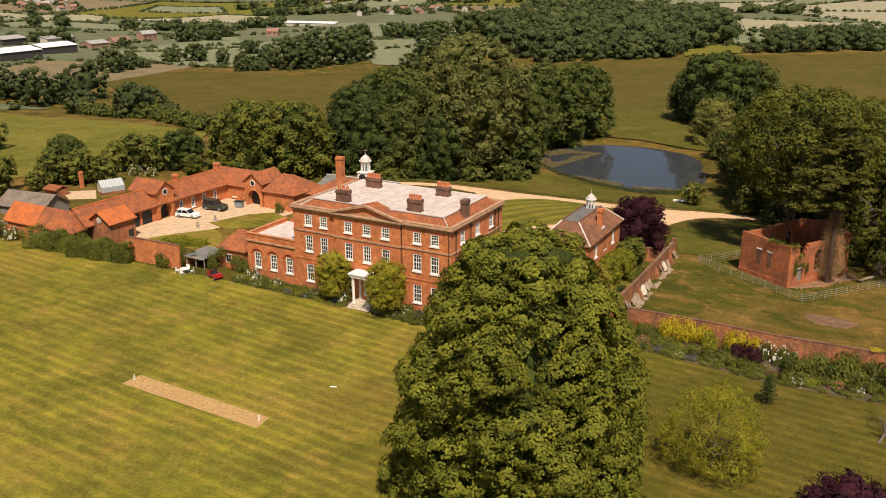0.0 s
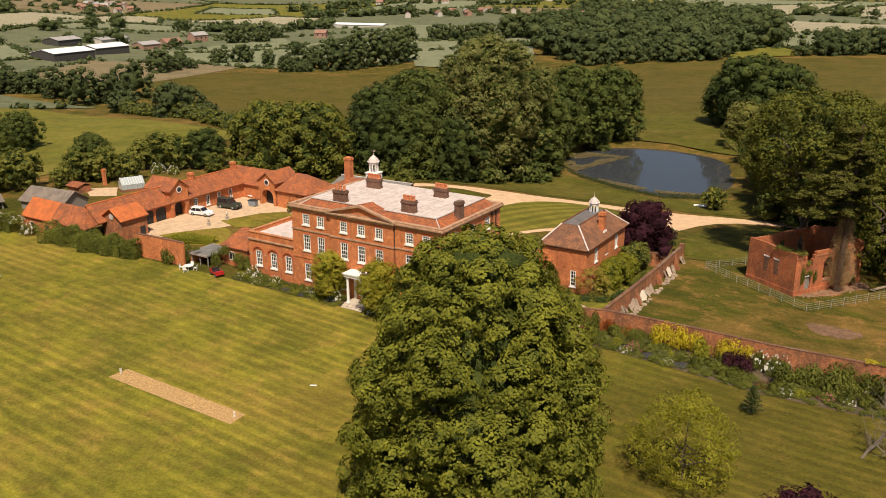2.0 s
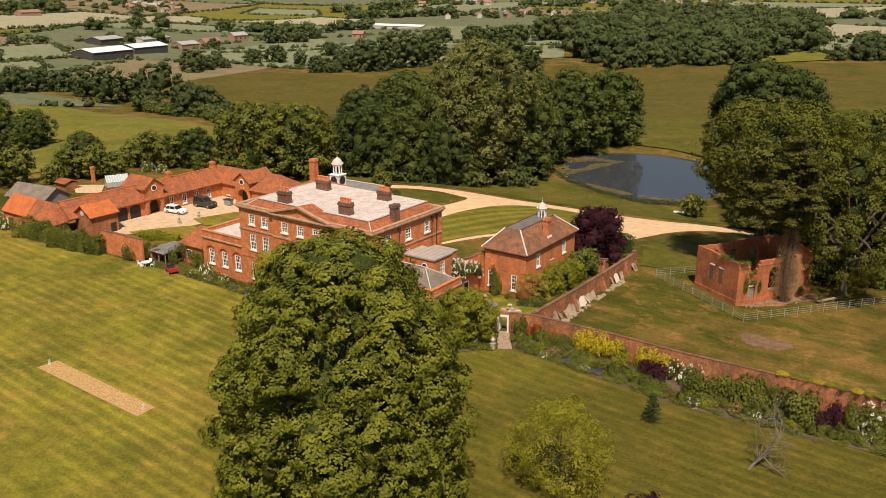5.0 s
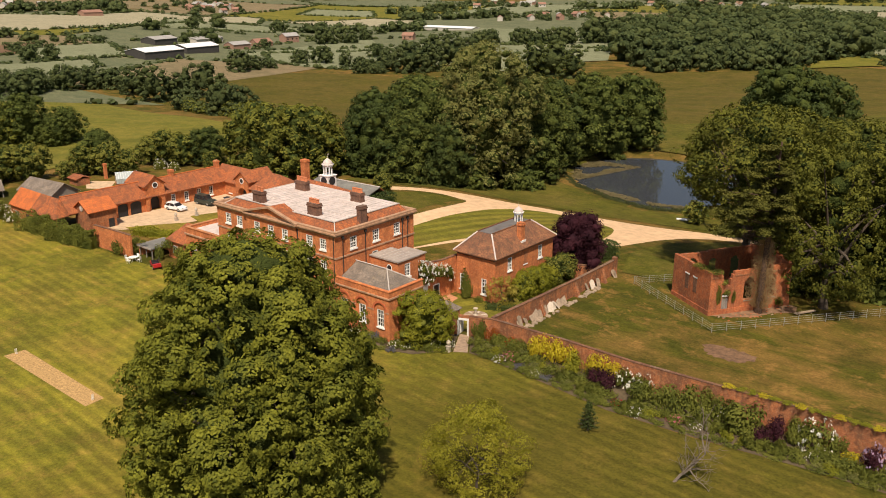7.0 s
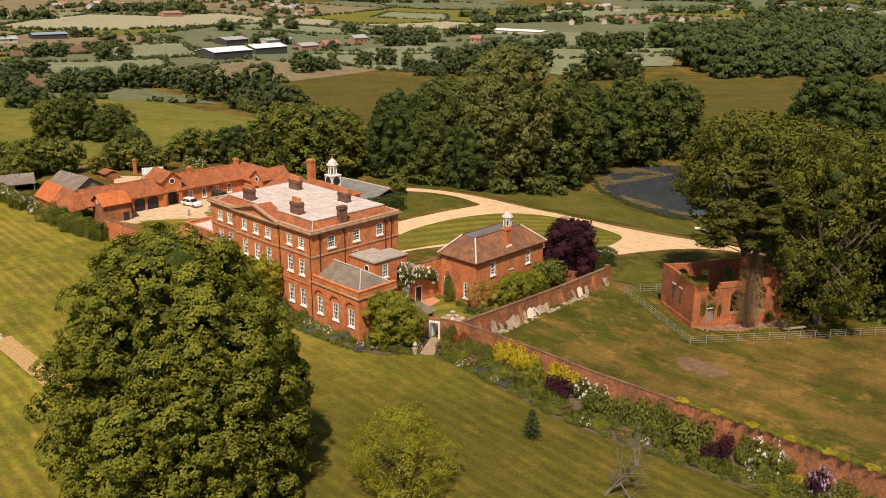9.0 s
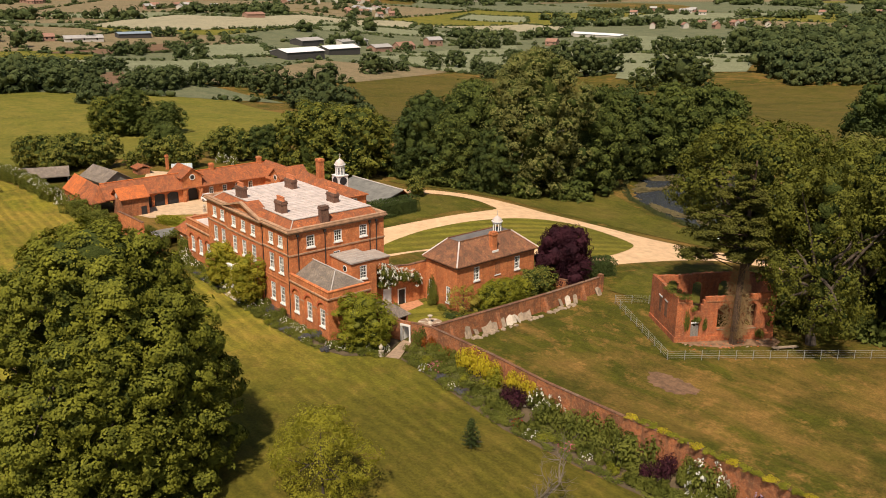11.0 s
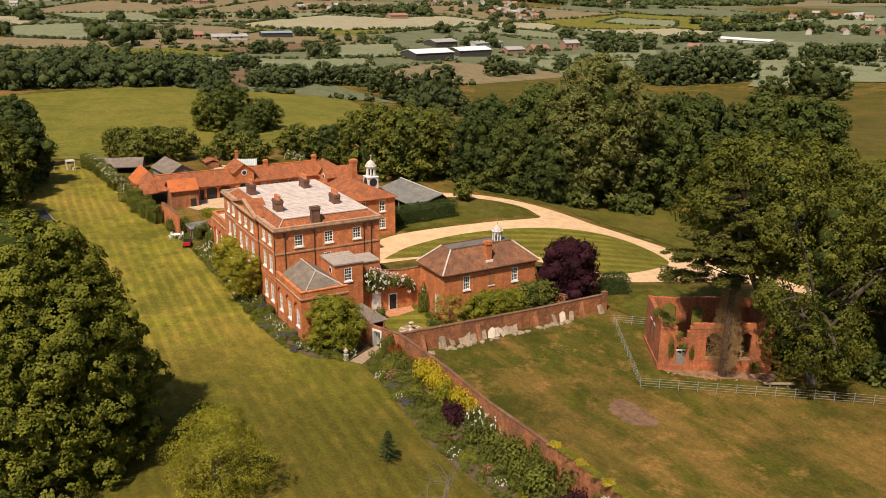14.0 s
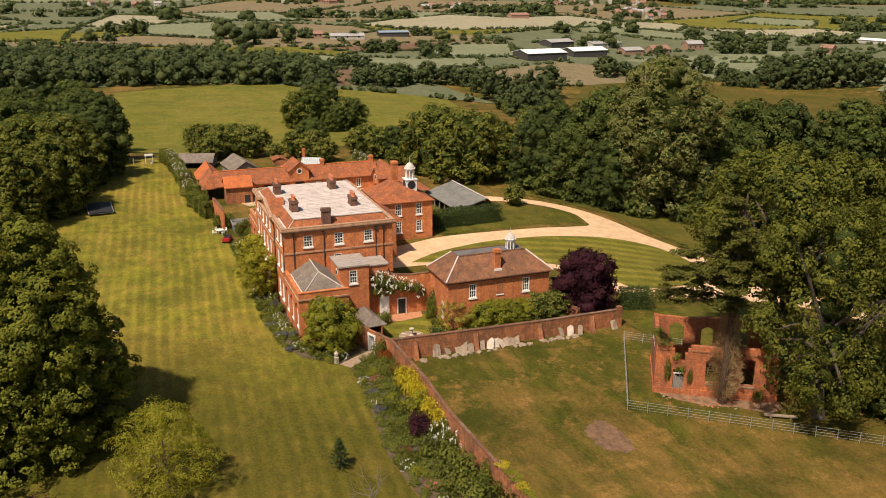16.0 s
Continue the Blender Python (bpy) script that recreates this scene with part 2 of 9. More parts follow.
GALV = plain("galvanised_steel", (0.33, 0.33, 0.30), 0.6, 0.2, 0.2, 5.0)
OLD_WOOD = plain("weathered_grey_timber", (0.26, 0.23, 0.20), 0.85, 0.0, 0.4, 6.0)
POT = plain("terracotta_pot", (0.56, 0.19, 0.08), 0.8, 0.0, 0.25, 4.0)
BARK = plain("tree_bark", (0.095, 0.072, 0.054), 0.95, 0.0, 0.45, 3.0)
BARK_PALE = plain("pale_bark", (0.30, 0.26, 0.21), 0.95, 0.0, 0.4, 3.0)
GRAVEL = plain("sandy_gravel", (0.66, 0.44, 0.255), 0.95, 0.0, 0.22, 0.6)
PAVING = plain("worn_paving", (0.56, 0.40, 0.25), 0.9, 0.0, 0.25, 1.0)
PATH_STONE = plain("path_stone", (0.34, 0.24, 0.165), 0.9, 0.0, 0.35, 2.0)
SOIL = plain("bare_soil", (0.105, 0.075, 0.040), 0.95, 0.0, 0.5, 1.0)
CARPAINT = plain("white_car_paint", (0.80, 0.80, 0.80), 0.25, 0.0, 0.03, 1.0)
GREEN_CAR = plain("dark_green_car_paint", (0.035, 0.045, 0.035), 0.35, 0.0, 0.2, 1.0)
RED_PAINT = plain("red_machine_paint", (0.42, 0.02, 0.025), 0.35, 0.0, 0.2, 1.0)
RUBBER = plain("black_rubber", (0.02, 0.02, 0.02), 0.8, 0.0, 0.3, 5.0)
DARK_VOID = plain("shadowed_interior", (0.03, 0.025, 0.02), 0.95, 0.0, 0.3, 1.0)

GRASS = grass_material("meadow_grass", (0.136, 0.124, 0.014), (0.335, 0.187, 0.053), (0.066, 0.073, 0.008), None, 0.80)
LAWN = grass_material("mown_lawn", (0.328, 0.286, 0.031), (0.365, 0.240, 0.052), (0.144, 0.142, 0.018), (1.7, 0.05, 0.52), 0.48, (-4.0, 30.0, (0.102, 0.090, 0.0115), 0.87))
ROUGH_GREEN = grass_material("rough_green_grass", (0.165, 0.155, 0.019), (0.235, 0.165, 0.042), (0.092, 0.096, 0.012), None, 0.4)
LAWN_STRIPED = grass_material("striped_lawn", (0.215, 0.195, 0.027), (0.27, 0.20, 0.045), (0.160, 0.150, 0.020), (3.2, -1.147, 1.2), 0.25)
PASTURE = grass_material("pasture", (0.238, 0.224, 0.030), (0.305, 0.244, 0.049), (0.166, 0.168, 0.023), None, 0.6)
HAYFIELD = grass_material("ripening_grass_field", (0.146, 0.123, 0.017), (0.198, 0.135, 0.034), (0.102, 0.092, 0.012), None, 0.6)
DRYFIELD = grass_material("dry_tan_field", (0.32, 0.25, 0.14), (0.37, 0.27, 0.16), (0.25, 0.205, 0.11), None, 0.6)
# Crop, barley and far green are paled and greyed with distance haze.
CROP_HAZE = grass_material("green_crop_haze", (0.30, 0.315, 0.185), (0.34, 0.34, 0.21), (0.255, 0.275, 0.155), None, 0.5)
BARLEY_HAZE = grass_material("pale_barley_haze", (0.50, 0.445, 0.30), (0.55, 0.47, 0.32), (0.42, 0.385, 0.25), None, 0.5)
FAR_GREEN_HAZE = grass_material("far_green_field_haze", (0.205, 0.22, 0.120), (0.255, 0.25, 0.14), (0.155, 0.175, 0.095), None, 0.5)
PLOUGH = grass_material("ploughed_field", (0.26, 0.16, 0.10), (0.30, 0.19, 0.12), (0.20, 0.12, 0.07), None, 0.5)

LEAF_CHESTNUT = leaf_material("chestnut_leaf", (0.026, 0.040, 0.007), (0.240, 0.240, 0.027), 0.15)
LEAF_OAK = leaf_material("oak_leaf", (0.026, 0.042, 0.011), (0.146, 0.166, 0.034), 0.18, 0.2)
LEAF_DARK = leaf_material("dark_leaf", (0.020, 0.036, 0.011), (0.086, 0.110, 0.028), 0.15, 0.3)
# Far leaf colour is lifted and blued, with distance haze put in.
LEAF_FAR_HAZE = leaf_material("far_wood_leaf_haze", (0.025, 0.043, 0.018), (0.113, 0.138, 0.049), 0.15, 0.07)
LEAF_ORCHARD = leaf_material("orchard_leaf", (0.080, 0.092, 0.018), (0.270, 0.262, 0.052), 0.3, 0.3)
LEAF_LINDEN = leaf_material("linden_leaf", (0.060, 0.074, 0.013), (0.235, 0.232, 0.038), 0.25, 0.3)
LEAF_PARK = leaf_material("park_tree_leaf", (0.024, 0.034, 0.006), (0.178, 0.178, 0.026), 0.17, 0.4)
LEAF_GREY = leaf_material("poplar_leaf", (0.090, 0.100, 0.032), (0.270, 0.265, 0.080), 0.3)
LEAF_LIME = leaf_material("fresh_leaf", (0.105, 0.125, 0.014), (0.36, 0.345, 0.038), 0.4)
LEAF_YOUNG = leaf_material("young_leaf", (0.15, 0.155, 0.018), (0.42, 0.39, 0.045), 0.5)
LEAF_BAY = leaf_material("golden_green_leaf", (0.15, 0.15, 0.016), (0.44, 0.39, 0.045), 0.35)
LEAF_WEEP = leaf_material("golden_weeping_leaf", (0.19, 0.17, 0.025), (0.42, 0.35, 0.075), 0.35)
LEAF_WILLOW = leaf_material("willow_leaf", (0.13, 0.13, 0.03), (0.28, 0.26, 0.08), 0.4)
LEAF_COPPER = leaf_material("copper_beech_leaf", (0.018, 0.006, 0.010), (0.065, 0.018, 0.026), 0.2)
LEAF_HEDGE = leaf_material("hedge_leaf", (0.050, 0.066, 0.013), (0.190, 0.196, 0.034), 0.25, 0.3)
LEAF_FIR = leaf_material("fir_needle", (0.044, 0.048, 0.011), (0.155, 0.150, 0.028), 0.15)
LEAF_TWIG = leaf_material("dry_twig", (0.20, 0.135, 0.065), (0.38, 0.25, 0.12), 0.1)
LEAF_GOLD = leaf_material("golden_leaf", (0.34, 0.28, 0.02), (0.64, 0.53, 0.04), 0.4)
LEAF_BORDER = leaf_material("border_leaf", (0.058, 0.074, 0.015), (0.220, 0.226, 0.042), 0.28)
LEAF_LAVENDER = leaf_material("lavender_leaf", (0.07, 0.075, 0.085), (0.16, 0.15, 0.17), 0.2)
LEAF_RUST = leaf_material("rusty_leaf", (0.20, 0.06, 0.015), (0.40, 0.13, 0.03), 0.3)
PETAL_WHITE = leaf_material("white_petal", (0.62, 0.60, 0.55), (0.85, 0.83, 0.78), 0.3)
PETAL_PINK = leaf_material("pink_petal", (0.40, 0.08, 0.12), (0.62, 0.20, 0.26), 0.3)
PETAL_RED = leaf_material("red_petal", (0.32, 0.015, 0.02), (0.48, 0.03, 0.03), 0.3)
REED = leaf_material("reed_leaf", (0.05, 0.065, 0.025), (0.12, 0.13, 0.05), 0.3)


def glass_material():
    m, n, l, b = material("window_glass")
    b.inputs["Base Color"].default_value = (0.022, 0.022, 0.024, 1)
    b.inputs["Roughness"].default_value = 0.085
    b.inputs["Specular IOR Level"].default_value = 0.8
    f = noise_node(n, l, 1.6, 2, 0.5, coords(n))
    bump(n, l, b, f, 0.05, 0.02)
    return m


GLASS = glass_material()


def water_material():
    m, n, l, b = material("pond_water")
    # Grey-blue base adds the sky's reflected brightness to the water's own colour.
    b.inputs["Base Color"].default_value = (0.045, 0.050, 0.058, 1)
    b.inputs["Roughness"].default_value = 0.05
    b.inputs["IOR"].default_value = 1.33
    f = noise_node(n, l, 1.2, 3, 0.5, coords(n))
    bump(n, l, b, f, 0.05, 0.03)
    return m


WATER = water_material()


# ---- building helpers ----
def part(name, bm, mat, parent=None, label=""):
    me = bpy.data.meshes.new(name)
    bm.to_mesh(me)
    bm.free()
    return mesh_part(name, me, mat, parent, label)


def mesh_part(name, me, mat, parent=None, label=""):
    if len(me.materials) == 0:
        me.materials.append(mat)
    ob = new(name, me)
    if parent is not None:
        ob.parent = parent
    if label:
        ob["label"] = label
    return ob


def thing(name, at=(0, 0, 0), turn=0.0, label="", category="", group="", kind=""):
    e = new(name)
    e.empty_display_size = 0.3
    e.matrix_basis = pose(at[0], at[1], at[2], 0, 0, turn)
    return tagged(e, label, category, group, kind)


def box(bm, x0, y0, z0, x1, y1, z1):
    vs = [bm.verts.new(p) for p in ((x0, y0, z0), (x1, y0, z0), (x1, y1, z0), (x0, y1, z0), (x0, y0, z1), (x1, y0, z1), (x1, y1, z1), (x0, y1, z1))]
    for f in ((3, 2, 1, 0), (4, 5, 6, 7), (0, 1, 5, 4), (1, 2, 6, 5), (2, 3, 7, 6), (3, 0, 4, 7)):
        bm.faces.new([vs[i] for i in f])
    return bm


def boxes(*rows):
    bm = bmesh.new()
    for r in rows:
        box(bm, *r)
    return bm


def prism(bm, ring, h0, h1):
    """An upright block over a counter-clockwise ring of (x, y); h0 and h1 may be lists."""
    n = len(ring)
    h0 = h0 if isinstance(h0, (list, tuple)) else [h0] * n
    h1 = h1 if isinstance(h1, (list, tuple)) else [h1] * n
    a = [bm.verts.new((x, y, z)) for (x, y), z in zip(ring, h0)]
    b = [bm.verts.new((x, y, z)) for (x, y), z in zip(ring, h1)]
    bm.faces.new(a[::-1])
    bm.faces.new(b)
    for i in range(n):
        j = (i + 1) % n
        bm.faces.new((a[i], a[j], b[j], b[i]))
    return bm


def solid(bm, pts, faces):
    vs = [bm.verts.new(p) for p in pts]
    for f in faces:
        bm.faces.new([vs[i] for i in f])
    return bm


def tube(bm, path, radii, sides=8, cap=True):
    """A tapered tube along a path of points."""
    rings = []
    for i, p in enumerate(path):
        p = Vector(p)
        d = Vector(path[min(i + 1, len(path) - 1)]) - Vector(path[max(i - 1, 0)])
        q = d.to_track_quat("Z", "Y")
        rings.append([bm.verts.new(p + q @ Vector((radii[i] * math.cos(2 * math.pi * k / sides), radii[i] * math.sin(2 * math.pi * k / sides), 0))) for k in range(sides)])
    for a, b in zip(rings, rings[1:]):
        for k in range(sides):
            bm.faces.new((a[k], a[(k + 1) % sides], b[(k + 1) % sides], b[k]))
    if cap:
        bm.faces.new(rings[0][::-1])
        bm.faces.new(rings[-1])
    return bm


def lathe(bm, profile, at=(0, 0, 0), sides=16):
    """A turned shape from (radius, height) pairs."""
    return tube(bm, [(at[0], at[1], at[2] + z) for r, z in profile], [max(r, 0.004) for r, z in profile], sides) if all(b[1] > a[1] for a, b in zip(profile, profile[1:])) else bm


def wall_cells(bm, length, z0, z1, thick, openings):
    """A wall from the origin along x, its outer face on y = 0, with holes (u0, u1, z0, z1) right through it."""
    us = sorted({0.0, length, *(o[0] for o in openings), *(o[1] for o in openings)})
    zs = sorted({z0, z1, *(o[2] for o in openings), *(o[3] for o in openings)})
    zs = [z for z in zs if z0 <= z <= z1]
    for ua, ub in zip(us, us[1:]):
        run = None
        for za, zb in zip(zs, zs[1:]):
            hole = any(o[0] - 1e-6 <= ua and ub <= o[1] + 1e-6 and o[2] - 1e-6 <= za and zb <= o[3] + 1e-6 for o in openings)
            if hole:
                if run:
                    box(bm, ua, 0, run[0], ub, thick, run[1])
                run = None
            else:
                run = (run[0], zb) if run else (za, zb)
        if run:
            box(bm, ua, 0, run[0], ub, thick, run[1])
    return bm


def hip_roof(bm, x0, y0, x1, y1, z0, z1, hx0, hx1, ym0=None, ym1=None, t=0.12):
    """A hipped roof over a rectangle; ridge (or flat top ym0..ym1) from hx0 to hx1."""
    ym0 = (y0 + y1) / 2 if ym0 is None else ym0
    ym1 = ym0 if ym1 is None else ym1
    top = [(hx0, ym0, z1), (hx1, ym0, z1)] + ([(hx1, ym1, z1), (hx0, ym1, z1)] if ym1 > ym0 else [])
    pts = [(x0, y0, z0), (x1, y0, z0), (x1, y1, z0), (x0, y1, z0), (x0, y0, z0 - t), (x1, y0, z0 - t), (x1, y1, z0 - t), (x0, y1, z0 - t)] + top
    low = [(7, 6, 5, 4), (4, 5, 1, 0), (5, 6, 2, 1), (6, 7, 3, 2), (7, 4, 0, 3)]
    if len(top) == 2:
        solid(bm, pts, low + [(0, 1, 9, 8), (1, 2, 9), (2, 3, 8, 9), (3, 0, 8)])
    else:
        solid(bm, pts, low + [(0, 1, 9, 8), (1, 2, 10, 9), (2, 3, 11, 10), (3, 0, 8, 11), (8, 9, 10, 11)])
    return bm


def gable_roof(bm, x0, y0, x1, y1, z0, z1, t=0.15):
    """A ridge roof with its ridge along x."""
    ym = (y0 + y1) / 2
    pts = [(x0, y0, z0), (x1, y0, z0), (x1, ym, z1), (x0, ym, z1), (x0, y1, z0), (x1, y1, z0)]
    pts += [(x, y, z - t) for x, y, z in pts]
    return solid(bm, pts, [(0, 1, 2, 3), (3, 2, 5, 4), (7, 6, 9, 8), (8, 9, 10, 11), (0, 6, 7, 1), (4, 5, 11, 10), (0, 3, 9, 6), (3, 4, 10, 9), (1, 7, 8, 2), (2, 8, 11, 5)])


# sash windows share their meshes by size
SASH = {}


def sash_meshes(w, h, cols, rows, sill=True):
    key = (round(w, 2), round(h, 2), cols, rows)
    if key in SASH:
        return SASH[key]
    g = boxes((0, 0.13, 0, w, 0.15, h))
    f = boxes((0, 0.02, 0, 0.12, 0.17, h), (w - 0.12, 0.02, 0, w, 0.17, h), (0.12, 0.02, h - 0.12, w - 0.12, 0.17, h), (0.12, 0.02, 0, w - 0.12, 0.17, 0.13),
              (0.12, 0.06, h / 2 - 0.045, w - 0.12, 0.16, h / 2 + 0.045))
    for i in range(1, cols):
        u = 0.12 + (w - 0.24) * i / cols
        box(f, u - 0.03, 0.085, 0.13, u + 0.03, 0.128, h - 0.12)
    for j in range(1, rows):
        z = h * j / rows
        if abs(z - h / 2) > 0.05:
            box(f, 0.12, 0.085, z - 0.028, w - 0.12, 0.126, z + 0.028)
    s = boxes((-0.10, -0.14, -0.20, w + 0.10, 0.12, -0.002))
    out = []
    for nm, bm, mat in (("window", g, GLASS), ("frame", f, WHITE), ("sill", s, WHITE)):
        me = bpy.data.meshes.new(nm)
        bm.to_mesh(me)
        bm.free()
        me.materials.append(mat)
        out.append(me)
    SASH[key] = out
    return out


def sash(parent, at, w, h, turn=0.0, cols=3, rows=4, sill=True):
    """A sash window as a part: at is its lower left corner on the outer face; turn as the wall's."""
    g, f, s = sash_meshes(w, h, cols, rows)
    win = new("window", g)
    win.parent = parent
    win.matrix_basis = pose(at[0], at[1], at[2], 0, 0, turn)
    fr = new("frame", f)
    fr.parent = win
    if sill:
        si = new("sill", s)
        si.parent = win
    return win


# ---- foliage helpers ----
def cards(name, p, nrm, size, mat, seed=0, aspect=0.75, keep=None):
    """Many small folded leaves in one mesh: p, nrm (n, 3), size (n,)."""
    rng = np.random.default_rng(seed)
    n = len(p)
    nrm = nrm / (np.linalg.norm(nrm, axis=1, keepdims=True) + 1e-9)
    r = rng.normal(size=(n, 3))
    u = np.cross(nrm, r)
    u /= np.linalg.norm(u, axis=1, keepdims=True) + 1e-9
    w = np.cross(nrm, u)
    s = size[:, None]
    fold = nrm * s * 0.12
    v = np.stack([p - u * s * 0.5, p - w * s * aspect * 0.5 + fold, p + u * s * 0.5, p + w * s * aspect * 0.5 + fold], axis=1).reshape(-1, 3)
    me = bpy.data.meshes.new(name)
    me.vertices.add(4 * n)
    me.vertices.foreach_set("co", v.astype(np.float32).ravel())
    me.loops.add(4 * n)
    me.loops.foreach_set("vertex_index", np.arange(4 * n, dtype=np.int32))
    me.polygons.add(n)
    me.polygons.foreach_set("loop_start", np.arange(0, 4 * n, 4, dtype=np.int32))
    me.update(calc_edges=True)
    me.materials.append(mat)
    return me


def joined(name, source, matrices, mat):
    """Copies of a leaf mesh as one mesh, for plants that nobody could count."""
    n = len(source.vertices)
    co = np.empty(n * 3, np.float32)
    source.vertices.foreach_get("co", co)
    co = np.c_[co.reshape(-1, 3), np.ones(n)]
    v = np.concatenate([(co @ np.array(m).T)[:, :3] for m in matrices]).astype(np.float32)
    me = bpy.data.meshes.new(name)
    q = len(v) // 4
    me.vertices.add(4 * q)
    me.vertices.foreach_set("co", v.ravel())
    me.loops.add(4 * q)
    me.loops.foreach_set("vertex_index", np.arange(4 * q, dtype=np.int32))
    me.polygons.add(q)
    me.polygons.foreach_set("loop_start", np.arange(0, 4 * q, 4, dtype=np.int32))
    me.update(calc_edges=True)
    me.materials.append(mat)
    return me


def unit(rng, n):
    d = rng.normal(size=(n, 3))
    return d / np.linalg.norm(d, axis=1, keepdims=True)


def crown_points(rng, lobes, per, flat=0.75, up=0.5, inside=0.25):
    """Leaves over the lobes (x, y, z, r) of a crown, a share of them inside."""
    ps, ns = [], []
    tot = sum(r * r for *_, r in lobes)
    for x, y, z, r in lobes:
        n = max(4, int(per * len(lobes) * r * r / tot))
        d = unit(rng, n)
        rad = np.where(rng.random(n) < inside, rng.random(n) ** 0.5, 0.88 + 0.2 * rng.random(n))[:, None]
        q = d * rad * r * np.array([1, 1, flat])
        ps.append(q + (x, y, z))
        ns.append(d + np.array([0, 0, up]) + rng.normal(size=(n, 3)) * 0.30)
    return np.concatenate(ps), np.concatenate(ns)


def smooth(a, b, v):
    t = min(1.0, max(0.0, (v - a) / (b - a)))
    return t * t * (3 - 2 * t)


POND = (-17.0, 127.0)
SHORE = [(6.5, 113), (5, 104.5), (-3, 100.5), (-10, 101.5), (-20, 105.5), (-32, 113.5), (-39, 122), (-43, 134), (-40.5, 147), (-30.5, 154), (-16, 155.5), (-4.5, 150), (3, 133)]
SHORE_POLAR = sorted((math.atan2(y - POND[1], x - POND[0]), math.hypot(x - POND[0], y - POND[1])) for x, y in SHORE)
SHORE_A, SHORE_R = [p[0] for p in SHORE_POLAR], [p[1] for p in SHORE_POLAR]


def pond_r(a):
    """Distance of the shore from the pond's middle."""
    return np.interp(a, SHORE_A, SHORE_R, period=2 * math.pi)


def pond_side(x, y):
    """Below 1 inside the pond."""
    return math.hypot(x - POND[0], y - POND[1]) / float(pond_r(math.atan2(y - POND[1], x - POND[0])))


def gz(x, y):
    """Height of the ground."""
    z = 0.35 - 0.016 * max(-90.0, min(60.0, x))
    drop = smooth(52, 98, y) * (1 - smooth(120, 260, x) * 0.5)
    far = max(smooth(150, 330, math.hypot(x + 20, y)), smooth(100, 185, -x))
    z = z * (1 - far) - 4.6 * max(drop, far)
    # a shallow valley runs off to the north-west, with higher ground beyond
    along = (y - 140 - x - 150) * 0.7071
    across = (-x - 150 - y + 140) * 0.7071
    z -= 13.0 * math.exp(-(across / 175) ** 2) * smooth(-20, 130, along) * (1 - 0.6 * smooth(700, 1300, along))
    z += 7 * smooth(420, 720, -x) * smooth(60, 260, across) + 10 * smooth(700, 1500, math.hypot(x, y))
    if y > 60:
        s = pond_side(x, y)
        z -= 1.3 * (1 - smooth(0.92, 1.06, s))
    z += noise.noise((x * 0.03, y * 0.03, 0.4)) * 0.10 * (1 - smooth(110, 170, math.hypot(x, y)))
    return z


def axis_lines(lo, hi, fine, far, step=1.22):
    a = list(np.arange(lo, hi + 0.01, fine))
    d, p = fine, hi
    while p < far:
        d *= step
        p += d
        a.append(p)
    d, p = fine, lo
    while p > -far:
        d *= step
        p -= d
        a.insert(0, p)
    return a


def widen(lines, lo, hi, most=22.0):
    """Split steps that are too long for the slopes between lo and hi."""
    out = [lines[0]]
    for a, b in zip(lines, lines[1:]):
        n = max(1, math.ceil((b - a) / most)) if a > lo and b < hi else 1
        out += [a + (b - a) * k / n for k in range(1, n + 1)]
    return out


xs = widen(axis_lines(-120, 100, 2.5, 5200), -1300, 320)
ys = widen(axis_lines(-110, 170, 2.5, 5200), -330, 1300)
gme = bpy.data.meshes.new("ground")
gv = [(x, y, gz(x, y)) for y in ys for x in xs]
nx = len(xs)
gf = [(j * nx + i, j * nx + i + 1, (j + 1) * nx + i + 1, (j + 1) * nx + i) for j in range(len(ys) - 1) for i in range(nx - 1)]
gme.from_pydata(gv, [], gf)
gme.polygons.foreach_set("use_smooth", [True] * len(gf))
tagged(mesh_part("ground", gme, GRASS), "grassy parkland sheet of rough mown grass", "ground", kind="structure")


def inside(ring, x, y):
    c = False
    for (xa, ya), (xb, yb) in zip(ring, ring[1:] + ring[:1]):
        if (ya > y) != (yb > y) and x < (xb - xa) * (y - ya) / (yb - ya) + xa:
            c = not c
    return c


def sheet(name, ring, mat, lift, step, label, category):
    """A patch of ground cover over a ring, laid on the ground."""
    bm = bmesh.new()
    vs = [bm.verts.new((x, y, 0)) for x, y in ring]
    f = bm.faces.new(vs)
    if f.normal.z < 0:
        f.normal_flip()
    lox, hix = min(p[0] for p in ring), max(p[0] for p in ring)
    loy, hiy = min(p[1] for p in ring), max(p[1] for p in ring)
    for ax, lo, hi in ((0, lox, hix), (1, loy, hiy)):
        k = math.floor(lo / step) + 1
        while k * step < hi:
            co = [0, 0, 0]
            no = [0, 0, 0]
            co[ax], no[ax] = k * step, 1
            bmesh.ops.bisect_plane(bm, geom=bm.verts[:] + bm.edges[:] + bm.faces[:], plane_co=co, plane_no=no, dist=1e-4)
            k += 1
    bmesh.ops.triangulate(bm, faces=bm.faces[:])
    bm.normal_update()
    for f in bm.faces:
        if f.normal.z < 0:
            f.normal_flip()
    for v in bm.verts:
        v.co.z = gz(v.co.x, v.co.y) + lift
    return tagged(part(name, bm, mat), label, category, kind="structure")


